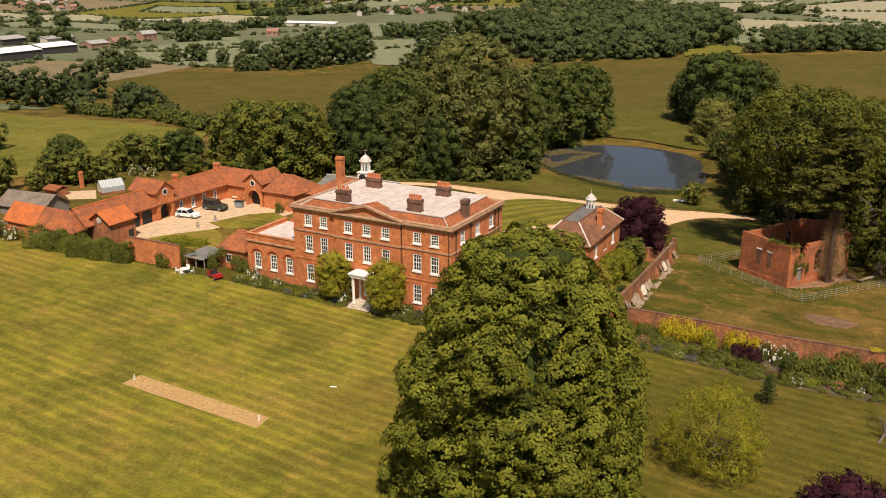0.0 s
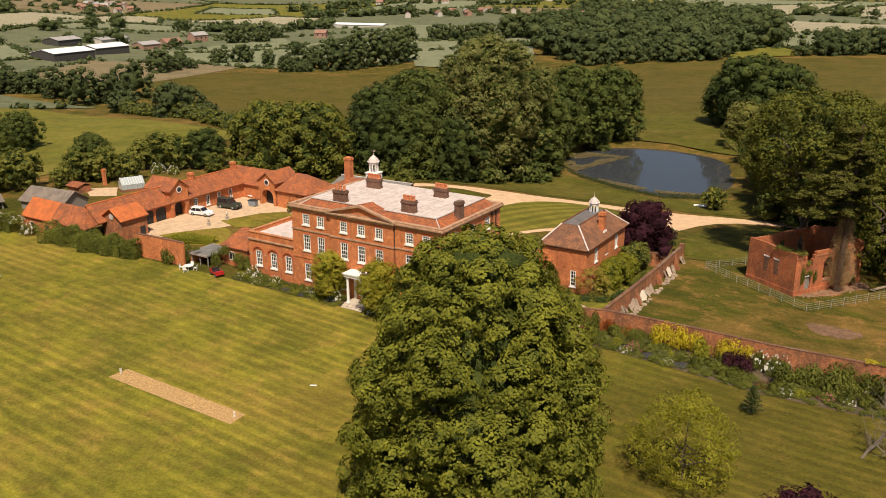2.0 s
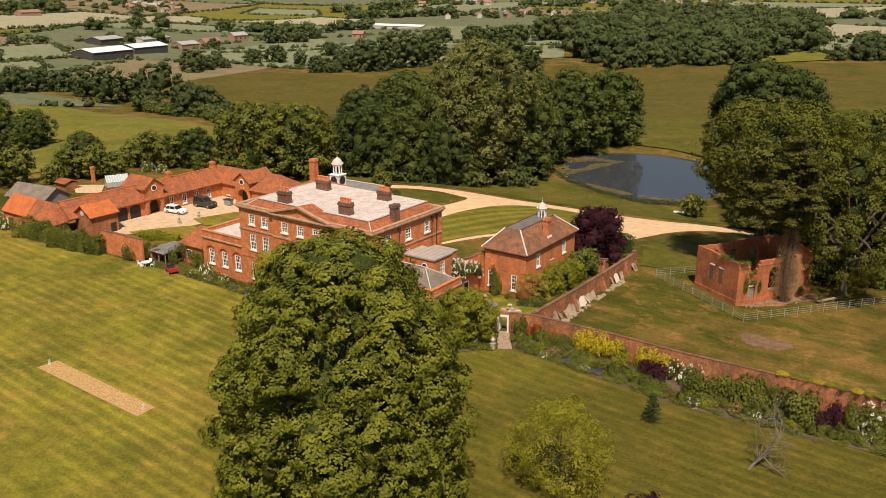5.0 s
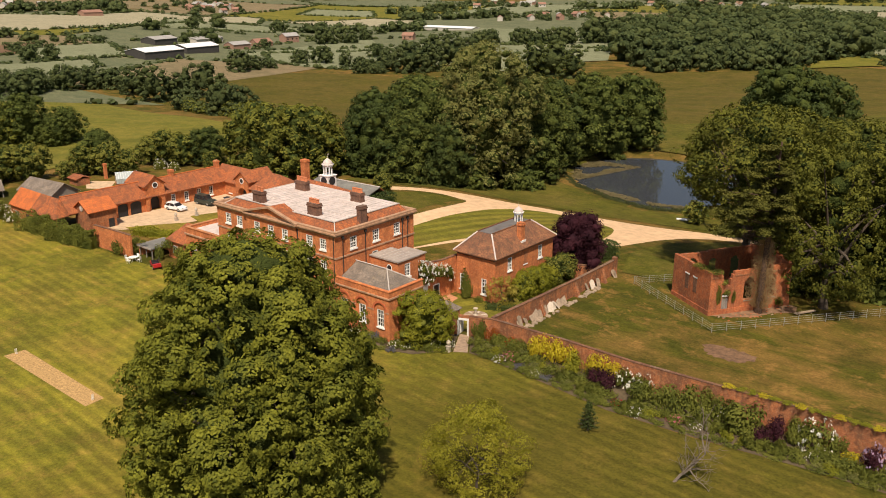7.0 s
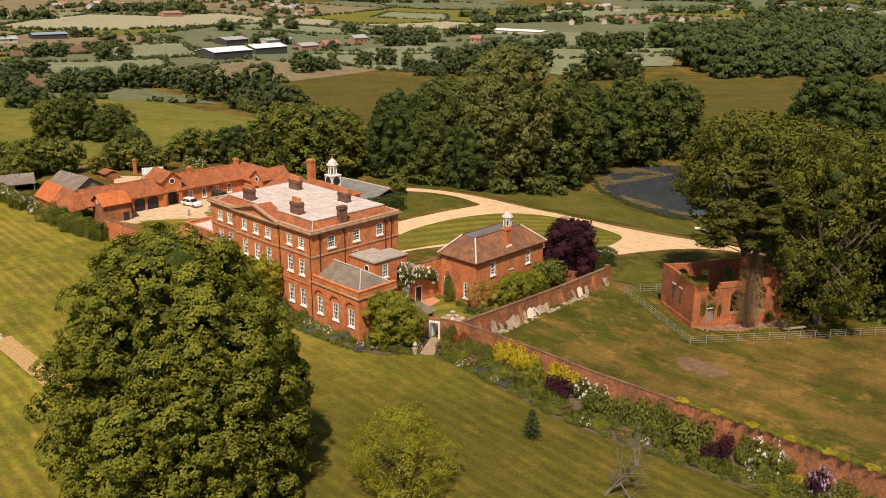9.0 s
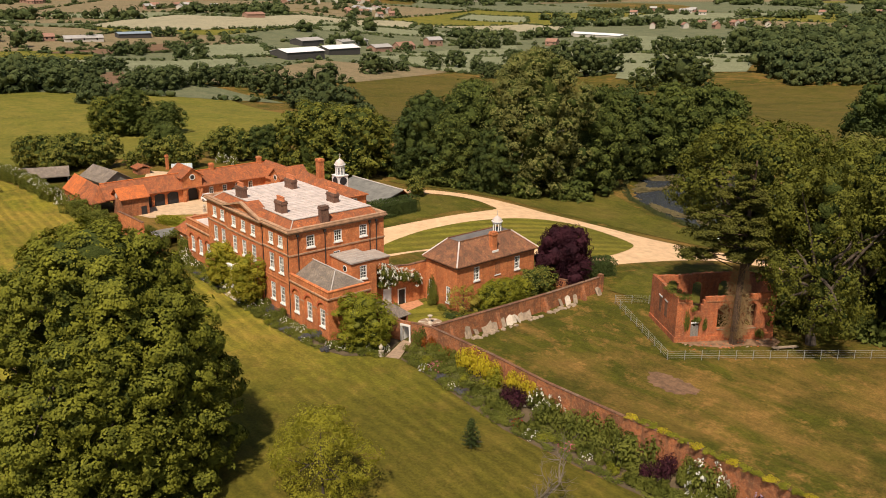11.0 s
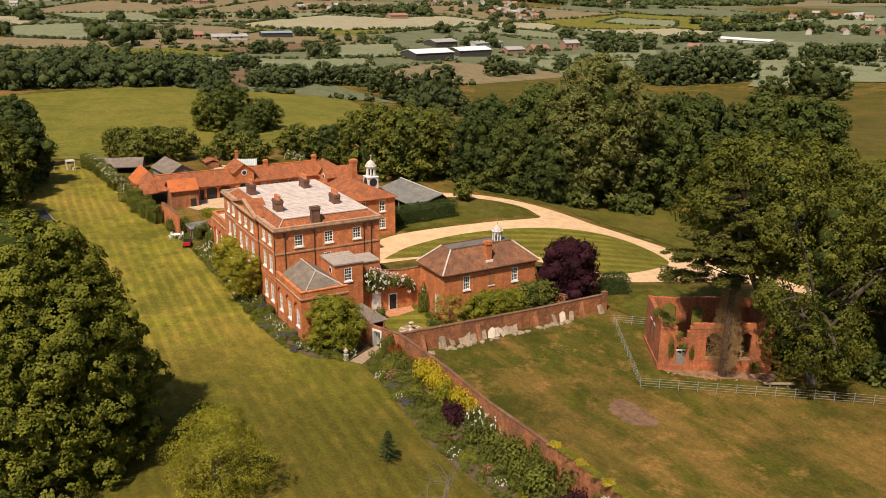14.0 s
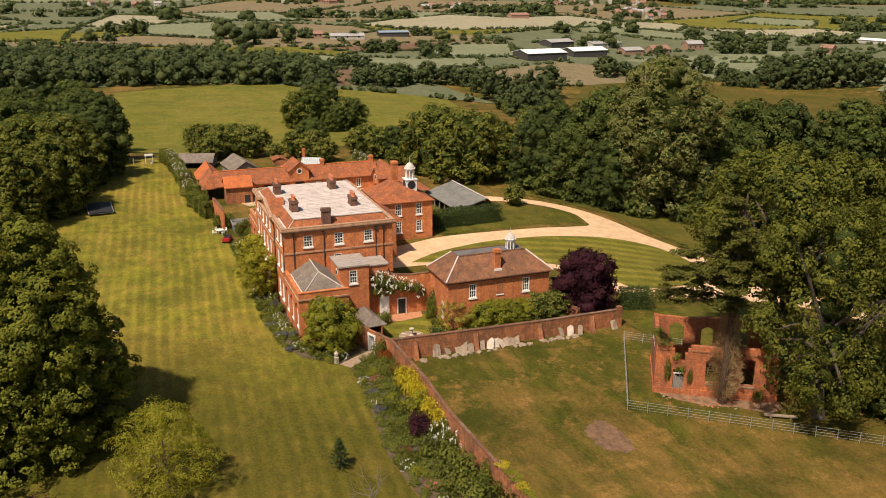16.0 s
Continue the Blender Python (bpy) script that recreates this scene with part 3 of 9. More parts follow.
def ribbon(pts, widths):
    """A ring on both sides of a line."""
    a, b = [], []
    for i, (x, y) in enumerate(pts):
        x0, y0 = pts[max(0, i - 1)]
        x1, y1 = pts[min(len(pts) - 1, i + 1)]
        d = math.hypot(x1 - x0, y1 - y0)
        w = widths[i] if isinstance(widths, (list, tuple)) else widths
        nxx, nyy = -(y1 - y0) / d * w / 2, (x1 - x0) / d * w / 2
        a.append((x + nxx, y + nyy))
        b.append((x - nxx, y - nyy))
    return b + a[::-1]


def curve_pts(pts, n=6):
    """A smooth line through points."""
    out = []
    for i in range(len(pts) - 1):
        p0, p1, p2, p3 = pts[max(0, i - 1)], pts[i], pts[i + 1], pts[min(len(pts) - 1, i + 2)]
        for k in range(n):
            t = k / n
            out.append(tuple(0.5 * (2 * b + (c - a) * t + (2 * a - 5 * b + 4 * c - d) * t * t + (3 * b - a - 3 * c + d) * t ** 3) for a, b, c, d in zip(p0, p1, p2, p3)))
    out.append(pts[-1])
    return out


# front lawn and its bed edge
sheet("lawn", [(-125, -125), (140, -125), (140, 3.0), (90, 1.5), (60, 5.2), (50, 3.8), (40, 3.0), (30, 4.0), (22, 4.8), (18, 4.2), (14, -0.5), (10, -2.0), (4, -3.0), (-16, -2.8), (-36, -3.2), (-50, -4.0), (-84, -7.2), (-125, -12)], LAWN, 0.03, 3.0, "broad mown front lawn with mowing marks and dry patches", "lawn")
# gravel drive: the sweep round the oval, and the loop road
outer = curve_pts([(-25, 18), (-26, 26), (-28.2, 33), (-28.6, 40), (-28.3, 47), (-27.8, 54), (-27.8, 60), (-28.9, 65.6), (-32, 66.8), (-37, 67.4), (-41, 66.0), (-44.6, 62.4), (-47.2, 57.5), (-49.4, 52.5), (-51, 46), (-54.6, 46), (-53, 53.5), (-51, 58.5), (-48.3, 64), (-45, 68.4), (-41, 71.4), (-36, 73.4), (-30, 74.6), (-24, 75.2), (-17, 77), (-9, 78.7), (0, 80.4), (9, 84), (14, 87), (34, 95), (60, 104)], 5)
inner_edge = curve_pts([(62, 98), (40, 91), (24, 86), (17, 80), (14.2, 71.5), (13, 63), (11.2, 55), (8.5, 51), (3, 49.5), (-7, 45.5), (-13, 34.5), (-14.5, 27), (-15, 18)], 5)
sheet("road", outer + inner_edge, GRAVEL, 0.05, 4.0, "sandy pink gravel drive sweeping round the oval lawn", "drive")
oval = curve_pts([(-16.6, 24.6), (-20, 30), (-21.8, 35.5), (-23, 42), (-22.8, 50), (-21.6, 57), (-20.3, 64), (-17.6, 69.6), (-12.6, 73), (-5, 73.4), (2.2, 71.6), (5.2, 67.6), (7.3, 60), (6.8, 54.2), (3, 52.4), (-5.5, 49), (-11, 42), (-14, 34), (-15.8, 27), (-16.6, 24.6)], 5)[:-1]
sheet("oval_lawn", oval, LAWN_STRIPED, 0.09, 3.0, "oval lawn mown in light and dark stripes", "lawn")
# green turf inside the drive, down to the pond and behind the ruin
sheet("grass_verge", [(-30, 36), (-30.5, 62), (-33, 65), (-38, 65.5), (-42, 62.5), (-46, 56), (-49, 47), (-50, 40), (-36, 34)], ROUGH_GREEN, 0.04, 3.0, "rough green turf inside the bend of the drive", "grass")
sheet("grass_verge", [(-60, 60), (-54, 62), (-50, 68), (-40, 76), (-20, 79.5), (0, 84), (14, 90), (24, 96), (16, 101), (6, 99), (-4, 96), (-12, 97), (-24, 103), (-34, 108), (-50, 92), (-62, 76)], ROUGH_GREEN, 0.10, 2.0, "rough green bank between the drive and the pond", "grass")
sheet("paddock", [(19.2, 45), (15.5, 55), (16, 66), (19, 78), (26, 84), (60, 96), (75, 70), (40, 60), (30, 50), (24, 46)], ROUGH_GREEN, 0.10, 3.0, "green paddock grass under the park trees", "grass")
# cricket strip
sheet("cricket_strip", [(-23.9, -34.5), (-23.7, -31.9), (-4.7, -32.1), (-4.5, -34.5)], plain("worn_straw_grass", (0.45, 0.28, 0.11), 0.95, 0.0, 0.5, 4.5), 0.06, 2.0, "bare straw-coloured cricket pitch strip on the lawn", "cricket pitch")
# bare patch in the paddock
patch = [(44.5 + (3.3 + 0.5 * math.sin(3 * a) + 0.18 * math.sin(11 * a + 1) + 0.12 * math.cos(19 * a)) * math.cos(a), 26.5 + (2.3 + 0.4 * math.cos(2 * a) + 0.16 * math.sin(13 * a) + 0.1 * math.sin(23 * a)) * math.sin(a)) for a in np.linspace(0, 2 * math.pi, 91)[:-1]]
sheet("bare_patch", patch, plain("dusty_bare_earth", (0.175, 0.098, 0.052), 0.95, 0.0, 0.5, 1.4), 0.02, 1.5, "bare dusty earth patch in the paddock grass", "bare ground")
# stable yard
sheet("yard", [(-68.3, 1.0), (-61.0, 4.0), (-56.5, 13.0), (-55.5, 18.0), (-57.0, 20.5), (-52.5, 25.0), (-50.5, 28.8), (-50.5, 31.5), (-68.4, 33.0)], PAVING, 0.05, 3.0, "worn pinkish gravel stable yard", "yard")
sheet("yard_grass", [(-59.5, 17.8), (-57.0, 25.6), (-53.9, 29.2), (-49.5, 28.0), (-48.5, 21.0), (-54.2, 16.4)], LAWN, 0.09, 3.0, "small mown lawn in the stable yard", "lawn")
sheet("yard_grass", [(-61.8, 5.4), (-59.6, 9.6), (-55.9, 15.2), (-53.0, 14.0), (-48.0, 8.5), (-52.5, 4.6)], LAWN, 0.09, 3.0, "small mown lawn in the stable yard", "lawn")
sheet("service_yard", [(-100.5, 19.2), (-95.2, 23.4), (-89.5, 18.6), (-93.8, 15.6)], PAVING, 0.05, 2.0, "sandy gravel behind the stables", "yard")
sheet("garden_lawn", [(10.5, 11.8), (17.6, 11.8), (17.4, 36), (13.2, 36), (12.4, 20), (5.5, 19.6), (6.0, 12.2)], LAWN_STRIPED, 0.04, 2.0, "small walled garden lawn", "lawn")
sheet("path", [(17.5, 3.5), (19.0, 4.6), (15.9, 9.0), (14.6, 8.5)], PATH_STONE, 0.05, 1.0, "stone path to the garden gate", "path")
sheet("garden_bed", [(-36, -3.15), (-16, -2.75), (4, -2.95), (10, -1.95), (14, -0.45), (16.2, 2.6), (17.3, 3.5), (14.5, 8.3), (9.6, 6.9), (9.6, 0.4), (-36, 0.6)], SOIL, 0.045, 2.0, "planted border along the house front", "flower bed")
sheet("long_border", [(19.2, 4.7), (22, 4.8), (30, 4.1), (40, 3.1), (50, 3.9), (60, 5.3), (80, 6.5), (80, 11.2), (60, 11.0), (39, 10.2), (30, 10.4), (19.0, 9.8), (16.1, 9.0)], SOIL, 0.045, 2.5, "long herbaceous border below the garden wall", "flower bed")

# pond
wring = [(POND[0] + 1.08 * float(pond_r(a)) * math.cos(a), POND[1] + 1.08 * float(pond_r(a)) * math.sin(a)) for a in np.linspace(-math.pi, math.pi, 65)[:-1]]
bm = bmesh.new()
bm.faces.new([bm.verts.new((x, y, -4.85)) for x, y in wring])
tagged(part("water", bm, WATER), "still dark pond reflecting the sky", "pond", kind="structure")

# fields beyond the park
FIELD_EDGES = []


def field(mat, ring, label, edge=True, name="field"):
    near = name != "field"
    sheet(name, ring, mat, 0.18 if near else 0.40 + 0.006 * len(FIELD_EDGES), 9.0 if near else 25.0, label, "field")
    FIELD_EDGES.append(ring if edge else [])


field(HAYFIELD, [(-188, 139), (-307, 217), (-373, 262), (-360, 304), (-323, 335), (-282, 328), (-251, 356), (-201, 379), (-146, 390), (-109, 410), (-78, 434), (-41, 461), (29, 502), (69, 527), (330, 180), (130, 150), (60, 168), (-30, 166), (-110, 150), (-150, 140), (-178, 132)], "ripening grass field behind the pond", False, "hayfield")
sheet("pond_meadow", [(-58, 160), (-54, 197), (-39, 214), (-24, 228), (2, 280), (22, 304), (60, 262), (72, 200), (64, 160), (30, 157), (6, 154), (-4, 153.5), (-20, 159), (-40, 158)], ROUGH_GREEN, 0.30, 4.5, "green meadow grass behind the pond", "grass")
field(PASTURE, [(-376, 145), (-302, 138), (-186, 115), (-140, 104), (-118, 60), (-128, -5), (-170, -30), (-312, -20), (-354, 64)], "open pasture with buttercups", False, "pasture")
field(PLOUGH, [(-411, 104), (-415, 127), (-343, 105), (-339, 87)], "bare brown ploughed field", False)
field(CROP_HAZE, [(-486, 97), (-470, 140), (-461, 178), (-472, 229), (-433, 213), (-399, 158), (-404, 144), (-415, 129), (-446, 103)], "crop field greyed and paled by painted haze")
field(CROP_HAZE, [(-540, 229), (-555, 289), (-478, 261), (-470, 189), (-491, 192)], "crop field greyed and paled by painted haze")
field(PLOUGH, [(-518, 107), (-530, 157), (-557, 220), (-565, 243), (-544, 227), (-504, 192), (-498, 148)], "bare brown ploughed strip")
field(DRYFIELD, [(-751, 111), (-716, 164), (-679, 192), (-631, 199), (-599, 157), (-621, 133)], "dry tan field")
field(BARLEY_HAZE, [(-707, 197), (-777, 261), (-839, 341), (-781, 392), (-816, 481), (-775, 524), (-720, 484), (-666, 370), (-641, 272), (-655, 223)], "broad pale barley field")
field(CROP_HAZE, [(-753, 13), (-780, 80), (-589, 62), (-628, 4)], "sage crop field paled by painted haze")
field(DRYFIELD, [(-610, -37), (-628, 4), (-589, 59), (-531, 50), (-559, -18), (-578, -52)], "dry tan field")
field(BARLEY_HAZE, [(-744, -44), (-937, -14), (-888, 54), (-774, 35), (-731, -30)], "pale barley field")
field(PASTURE, [(-668, -125), (-718, -44), (-605, -53), (-596, -116)], "green meadow beyond the wood")
field(CROP_HAZE, [(-952, 59), (-949, 162), (-773, 168), (-796, 90)], "sage crop field paled by painted haze")
field(CROP_HAZE, [(-473, 347), (-505, 443), (-530, 553), (-359, 406), (-399, 399), (-423, 363)], "crop field greyed and paled by painted haze", False)
field(BARLEY_HAZE, [(-709, 487), (-717, 568), (-779, 623), (-793, 605), (-779, 534)], "pale barley field")
field(CROP_HAZE, [(-494, 671), (-358, 654), (-297, 562), (-390, 541)], "sage crop field paled by painted haze", False)
field(CROP_HAZE, [(-459, 451), (-439, 529), (-256, 540), (-203, 438), (-268, 403), (-313, 393), (-371, 385)], "crop field greyed and paled by painted haze", False)
field(CROP_HAZE, [(-474, 375), (-418, 489), (-375, 452), (-368, 398), (-335, 350), (-381, 335), (-418, 336)], "crop field greyed and paled by painted haze")
field(CROP_HAZE, [(-353, 509), (-308, 571), (-209, 394), (-239, 375), (-258, 379)], "crop field greyed and paled by painted haze", False)
field(PASTURE, [(-85, 474), (-68, 548), (-46, 474), (-76, 441)], "green meadow beside the wood", False)
field(BARLEY_HAZE, [(-224, 866), (-229, 1034), (-114, 1162), (-122, 998), (-142, 875)], "pale barley field on the hill")
field(CROP_HAZE, [(-748, 469), (-724, 507), (-697, 561), (-661, 596), (-626, 554), (-655, 458), (-663, 408)], "sage crop field paled by painted haze")
field(BARLEY_HAZE, [(-754, 612), (-716, 754), (-639, 747), (-597, 684), (-697, 640)], "pale barley field")
field(CROP_HAZE, [(-877, 799), (-800, 837), (-733, 773), (-820, 716)], "sage crop field paled by painted haze")
# the patchwork goes on to the horizon
rngq = np.random.default_rng(71)
REACH = [330, 420, 530, 660, 820, 1000, 1230, 1500, 1850, 2300, 2900, 3700, 4900]
NODES = {}
for i, rr in enumerate(REACH):
    for j in range(15):
        aa = -0.55 + 2.85 * j / 14 + (0.07 if i % 2 else -0.04) + rngq.normal() * 0.035
        r2 = rr * (1 + rngq.normal() * 0.045)
        NODES[i, j] = (-math.sin(aa) * r2, math.cos(aa) * r2)
PATCHES = []
for i in range(len(REACH) - 1):
    for j in range(14):
        q = [NODES[i, j], NODES[i, j + 1], NODES[i + 1, j + 1], NODES[i + 1, j]]
        cx, cy = sum(p[0] for p in q) / 4, sum(p[1] for p in q) / 4
        if i < 2 and cx > -330:
            continue
        mat = [FAR_GREEN_HAZE, CROP_HAZE, FAR_GREEN_HAZE, BARLEY_HAZE, PASTURE, FAR_GREEN_HAZE, CROP_HAZE, DRYFIELD][int(rngq.integers(8))]
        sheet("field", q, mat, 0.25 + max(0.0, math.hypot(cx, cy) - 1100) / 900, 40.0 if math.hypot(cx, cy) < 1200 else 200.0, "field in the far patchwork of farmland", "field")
        PATCHES.append(q)


# ---- main house ----
def chimney(parent, x, y, z0, z1, wx, wy, pots, mat=None, name="chimney"):
    mat = mat or SOOT
    c = part(name, boxes((x - wx / 2, y - wy / 2, z0, x + wx / 2, y + wy / 2, z1 - 0.45), (x - wx / 2 - 0.09, y - wy / 2 - 0.09, z1 - 0.45, x + wx / 2 + 0.09, y + wy / 2 + 0.09, z1 - 0.22),
                         (x - wx / 2 - 0.03, y - wy / 2 - 0.03, z1 - 0.22, x + wx / 2 + 0.03, y + wy / 2 + 0.03, z1),
                         (x - wx / 2 - 0.05, y - wy / 2 - 0.05, z0, x + wx / 2 + 0.05, y + wy / 2 + 0.05, z0 + 0.25)), mat, parent, "soot-darkened brick chimney stack")
    n = abs(pots)
    for i in range(n):
        px = x + (i - (n - 1) / 2) * (wx / max(n, 1)) if wx >= wy else x
        py = y + (i - (n - 1) / 2) * (wy / max(n, 1)) if wy > wx else y
        bm = bmesh.new()
        lathe(bm, [(0.25, z1 - 0.02), (0.22, z1 + 0.10), (0.19, z1 + 0.46), (0.235, z1 + 0.53), (0.22, z1 + 0.62)], (px, py, 0), 10)
        part("pot", bm, POT, c, "terracotta chimney pot")
    return c


def wall_part(parent, name, x, y, turn, length, z0, z1, openings, mat, thick=0.35, label=""):
    bm = bmesh.new()
    wall_cells(bm, length, z0, z1, thick, openings)
    bmesh.ops.remove_doubles(bm, verts=bm.verts[:], dist=0.001)
    ob = part(name, bm, mat, parent, label)
    ob.matrix_basis = pose(x, y, 0, 0, 0, turn)
    return ob


HX0, HX1, HY0, HY1 = -26.1, -0.4, 0.4, 16.3
GROUND_H = 0.1
house = thing("country_house", (0, 0, 0), 0, "three-storey red brick Georgian country house with white sash windows", "house")
FRONT = [-23.45, -20.80, -16.40, -13.35, -10.30, -5.50, -2.80]
LEVELS = [(2.05, 2.55), (6.60, 2.40), (10.50, 1.58)]
WW = 1.28
front_open, side_open = [], []
for i, cx in enumerate(FRONT):
    for k, (z, h) in enumerate(LEVELS):
        if i == 3 and k == 0:
            front_open.append((cx - 0.75 - HX0, cx + 0.75 - HX0, 1.5, 4.6))
            continue
        front_open.append((cx - WW / 2 - HX0, cx + WW / 2 - HX0, z, z + h))
# the centre stands forward of the wings
PX0, PX1, PY = -18.75, -7.95, 0.12
for a, b, y in ((HX0, PX0, HY0), (PX0, PX1, PY), (PX1, HX1, HY0)):
    ops = [(o[0] + HX0 - a, o[1] + HX0 - a, o[2], o[3]) for o in front_open if a - HX0 <= o[0] and o[1] <= b - HX0]
    wall_part(house, "wall", a, y, 0, b - a, GROUND_H, 13.0, ops, BRICK, 0.45 if y == HY0 else 0.72, "red brick front wall")
SIDE = [3.82, 8.30, 12.65]
ops = [(c - 0.65 - HY0 - 0.45, c + 0.65 - HY0 - 0.45, 10.40, 12.10) for c in SIDE] + [(8.05 - 0.55 - 0.85, 8.05 + 0.55 - 0.85, 7.6, 9.0)]
wall_part(house, "wall", HX1, HY0 + 0.45, 90, HY1 - HY0 - 0.45, GROUND_H, 13.0, ops, BRICK, 0.45, "red brick side wall")
wall_part(house, "wall", HX1 - 0.45, HY1, 180, HX1 - HX0 - 0.9, GROUND_H, 13.0, [], BRICK, 0.45)
wall_part(house, "wall", HX0, HY1, -90, HY1 - HY0 - 0.45, GROUND_H, 13.0, [], BRICK, 0.45)
for i, cx in enumerate(FRONT):
    for k, (z, h) in enumerate(LEVELS):
        if not (i == 3 and k == 0):
            sash(house, (cx - WW / 2, PY if PX0 < cx < PX1 else HY0, z), WW, h, 0, 3, 4)
for c in SIDE:
    sash(house, (HX1, c - 0.65, 10.40), 1.3, 1.70, 90, 3, 4)
sash(house, (HX1, 7.5, 7.6), 1.1, 1.4, 90, 3, 4)
# brick panels of blind windows on the side
for c, z, h in ((3.82, 7.1, 2.0), (12.65, 7.1, 2.0), (3.82, 2.4, 2.2)):
    part("blind_window", boxes((HX1 + 0.002, c - 0.62, z, HX1 + 0.035, c + 0.62, z + h)), BRICK, house, "bricked-up blind window")
# flat gauged arches over the windows
ARCH_BRICK = plain("rubbed_red_brick", (0.52, 0.13, 0.05), 0.85, 0.0, 0.2, 5.0)
for i, cx in enumerate(FRONT):
    y = PY if PX0 < cx < PX1 else HY0
    for k, (z, h) in enumerate(LEVELS):
        if i == 3 and k == 0:
            continue
        bm = bmesh.new()
        prism(bm, [(cx - WW / 2, y - 0.012), (cx + WW / 2, y - 0.012), (cx + WW / 2, y + 0.05), (cx - WW / 2, y + 0.05)], z + h, z + h + 0.34)
        part("arch", bm, ARCH_BRICK, house, "flat arch of rubbed bricks")


def band(parent, z, h, out, mat, name="string_course"):
    """A moulding round the front and sides that follows the break in the front."""
    bm = bmesh.new()
    box(bm, HX0 - out, HY0 - out, z, PX0 - out, HY0 + 0.02, z + h)
    box(bm, PX0 - out, PY - out, z, PX1 + out, PY + 0.02, z + h)
    box(bm, PX1 + out, HY0 - out, z, HX1 + out, HY0 + 0.02, z + h)
    box(bm, PX0 - out, PY + 0.02, z, PX0 + 0.02, HY0 + 0.02, z + h)
    box(bm, PX1 - 0.02, PY + 0.02, z, PX1 + out, HY0 + 0.02, z + h)
    box(bm, HX1 - 0.02, HY0 + 0.02, z, HX1 + out, HY1 + out, z + h)
    box(bm, HX0 - out, HY0 + 0.02, z, HX0 + 0.02, HY1 + out, z + h)
    return part(name, bm, mat, parent)


band(house, 9.55, 0.22, 0.10, STONE)
band(house, 5.35, 0.20, 0.07, BRICK)
band(house, GROUND_H, 0.75, 0.06, BRICK_BROWN, "plinth")
# stepped cornice and blocking course
for z, h, o in ((12.62, 0.16, 0.10), (12.80, 0.16, 0.26), (12.97, 0.20, 0.42)):
    band(house, z, h, o, STONE, "cornice")
ring = [(HX0 - 0.30, HY0 - 0.30, HX1 + 0.30, HY0 + 0.25), (HX1 - 0.25, HY0 + 0.25, HX1 + 0.30, HY1 - 0.25), (HX0 - 0.30, HY1 - 0.25, HX1 + 0.30, HY1 + 0.30), (HX0 - 0.30, HY0 + 0.25, HX0 + 0.25, HY1 - 0.25)]
for x0, y0, x1, y1 in ring:
    part("parapet", boxes((x0, y0, 13.0, x1, y1, 13.42)), STONE, house, "weathered stone parapet")
# gutter floor behind the parapet, tiled slopes, lead flat
part("gutter", boxes((HX0 + 0.2, HY0 + 0.2, 12.85, HX1 - 0.2, HY1 - 0.2, 13.02)), LEAD, house, "lead gutter")
bm = bmesh.new()
hip_roof(bm, HX0 + 0.8, HY0 + 0.75, HX1 - 0.75, HY1 - 0.5, 13.04, 14.0, HX0 + 2.3, HX1 - 2.2, HY0 + 2.05, HY1 - 0.9, 0.02)
part("roof_slope", bm, TILE, house, "low tiled roof slope")
part("roof_flat", boxes((HX0 + 2.2, HY0 + 1.95, 13.99, HX1 - 2.1, HY1 - 0.8, 14.05)), LEAD, house, "pale grey lead flat roof")
for k in range(1, 26):
    rx = HX0 + 2.2 + (HX1 - HX0 - 4.3) * k / 26
    part("lead_roll", boxes((rx - 0.03, HY0 + 2.0, 14.052, rx + 0.03, HY1 - 0.85, 14.10)), LEAD, house)
for ry in (HY0 + 5.2, HY0 + 9.4):
    part("lead_drip", boxes((HX0 + 2.25, ry - 0.05, 14.053, HX1 - 2.15, ry + 0.05, 14.115)), LEAD, house, "stepped lead joint")
for i in range(1, 9):
    x = HX0 + 2.2 + i * (HX1 - HX0 - 4.3) / 9
    part("lead_roll", boxes((x - 0.03, HY0 + 2.1, 14.045, x + 0.03, HY1 - 0.9, 14.08)), LEAD_PALE, house)
for x0, y0, x1, y1 in ((HX0 + 2.1, HY0 + 1.85, HX1 - 2.0, HY0 + 2.07), (HX1 - 2.22, HY0 + 2.07, HX1 - 2.0, HY1 - 0.8), (HX0 + 2.1, HY0 + 2.07, HX0 + 2.32, HY1 - 0.8)):
    part("lead_edge", boxes((x0, y0, 13.98, x1, y1, 14.09)), LEAD_PALE, house, "pale lead edging")
for x0, y0, xa, ya in ((HX0 + 0.8, HY0 + 0.75, HX0 + 2.3, HY0 + 2.05), (HX1 - 0.75, HY0 + 0.75, HX1 - 2.2, HY0 + 2.05)):
    bm = bmesh.new()
    tube(bm, [(x0, y0, 13.08), (xa, ya, 14.05)], [0.075, 0.075], 6)
    part("hip_flashing", bm, LEAD_PALE, house, "pale lead hip flashing")
# pediment
pc = (PX0 + PX1) / 2
bm = bmesh.new()
solid(bm, [(PX0, PY, 13.17), (PX1, PY, 13.17), (pc, PY, 14.55), (PX0, PY + 0.1, 13.17), (PX1, PY + 0.1, 13.17), (pc, PY + 0.1, 14.55)], [(0, 1, 2), (5, 4, 3), (0, 3, 4, 1), (1, 4, 5, 2), (2, 5, 3, 0)])
part("pediment", bm, BRICK, house, "brick pediment gable")
bm = bmesh.new()
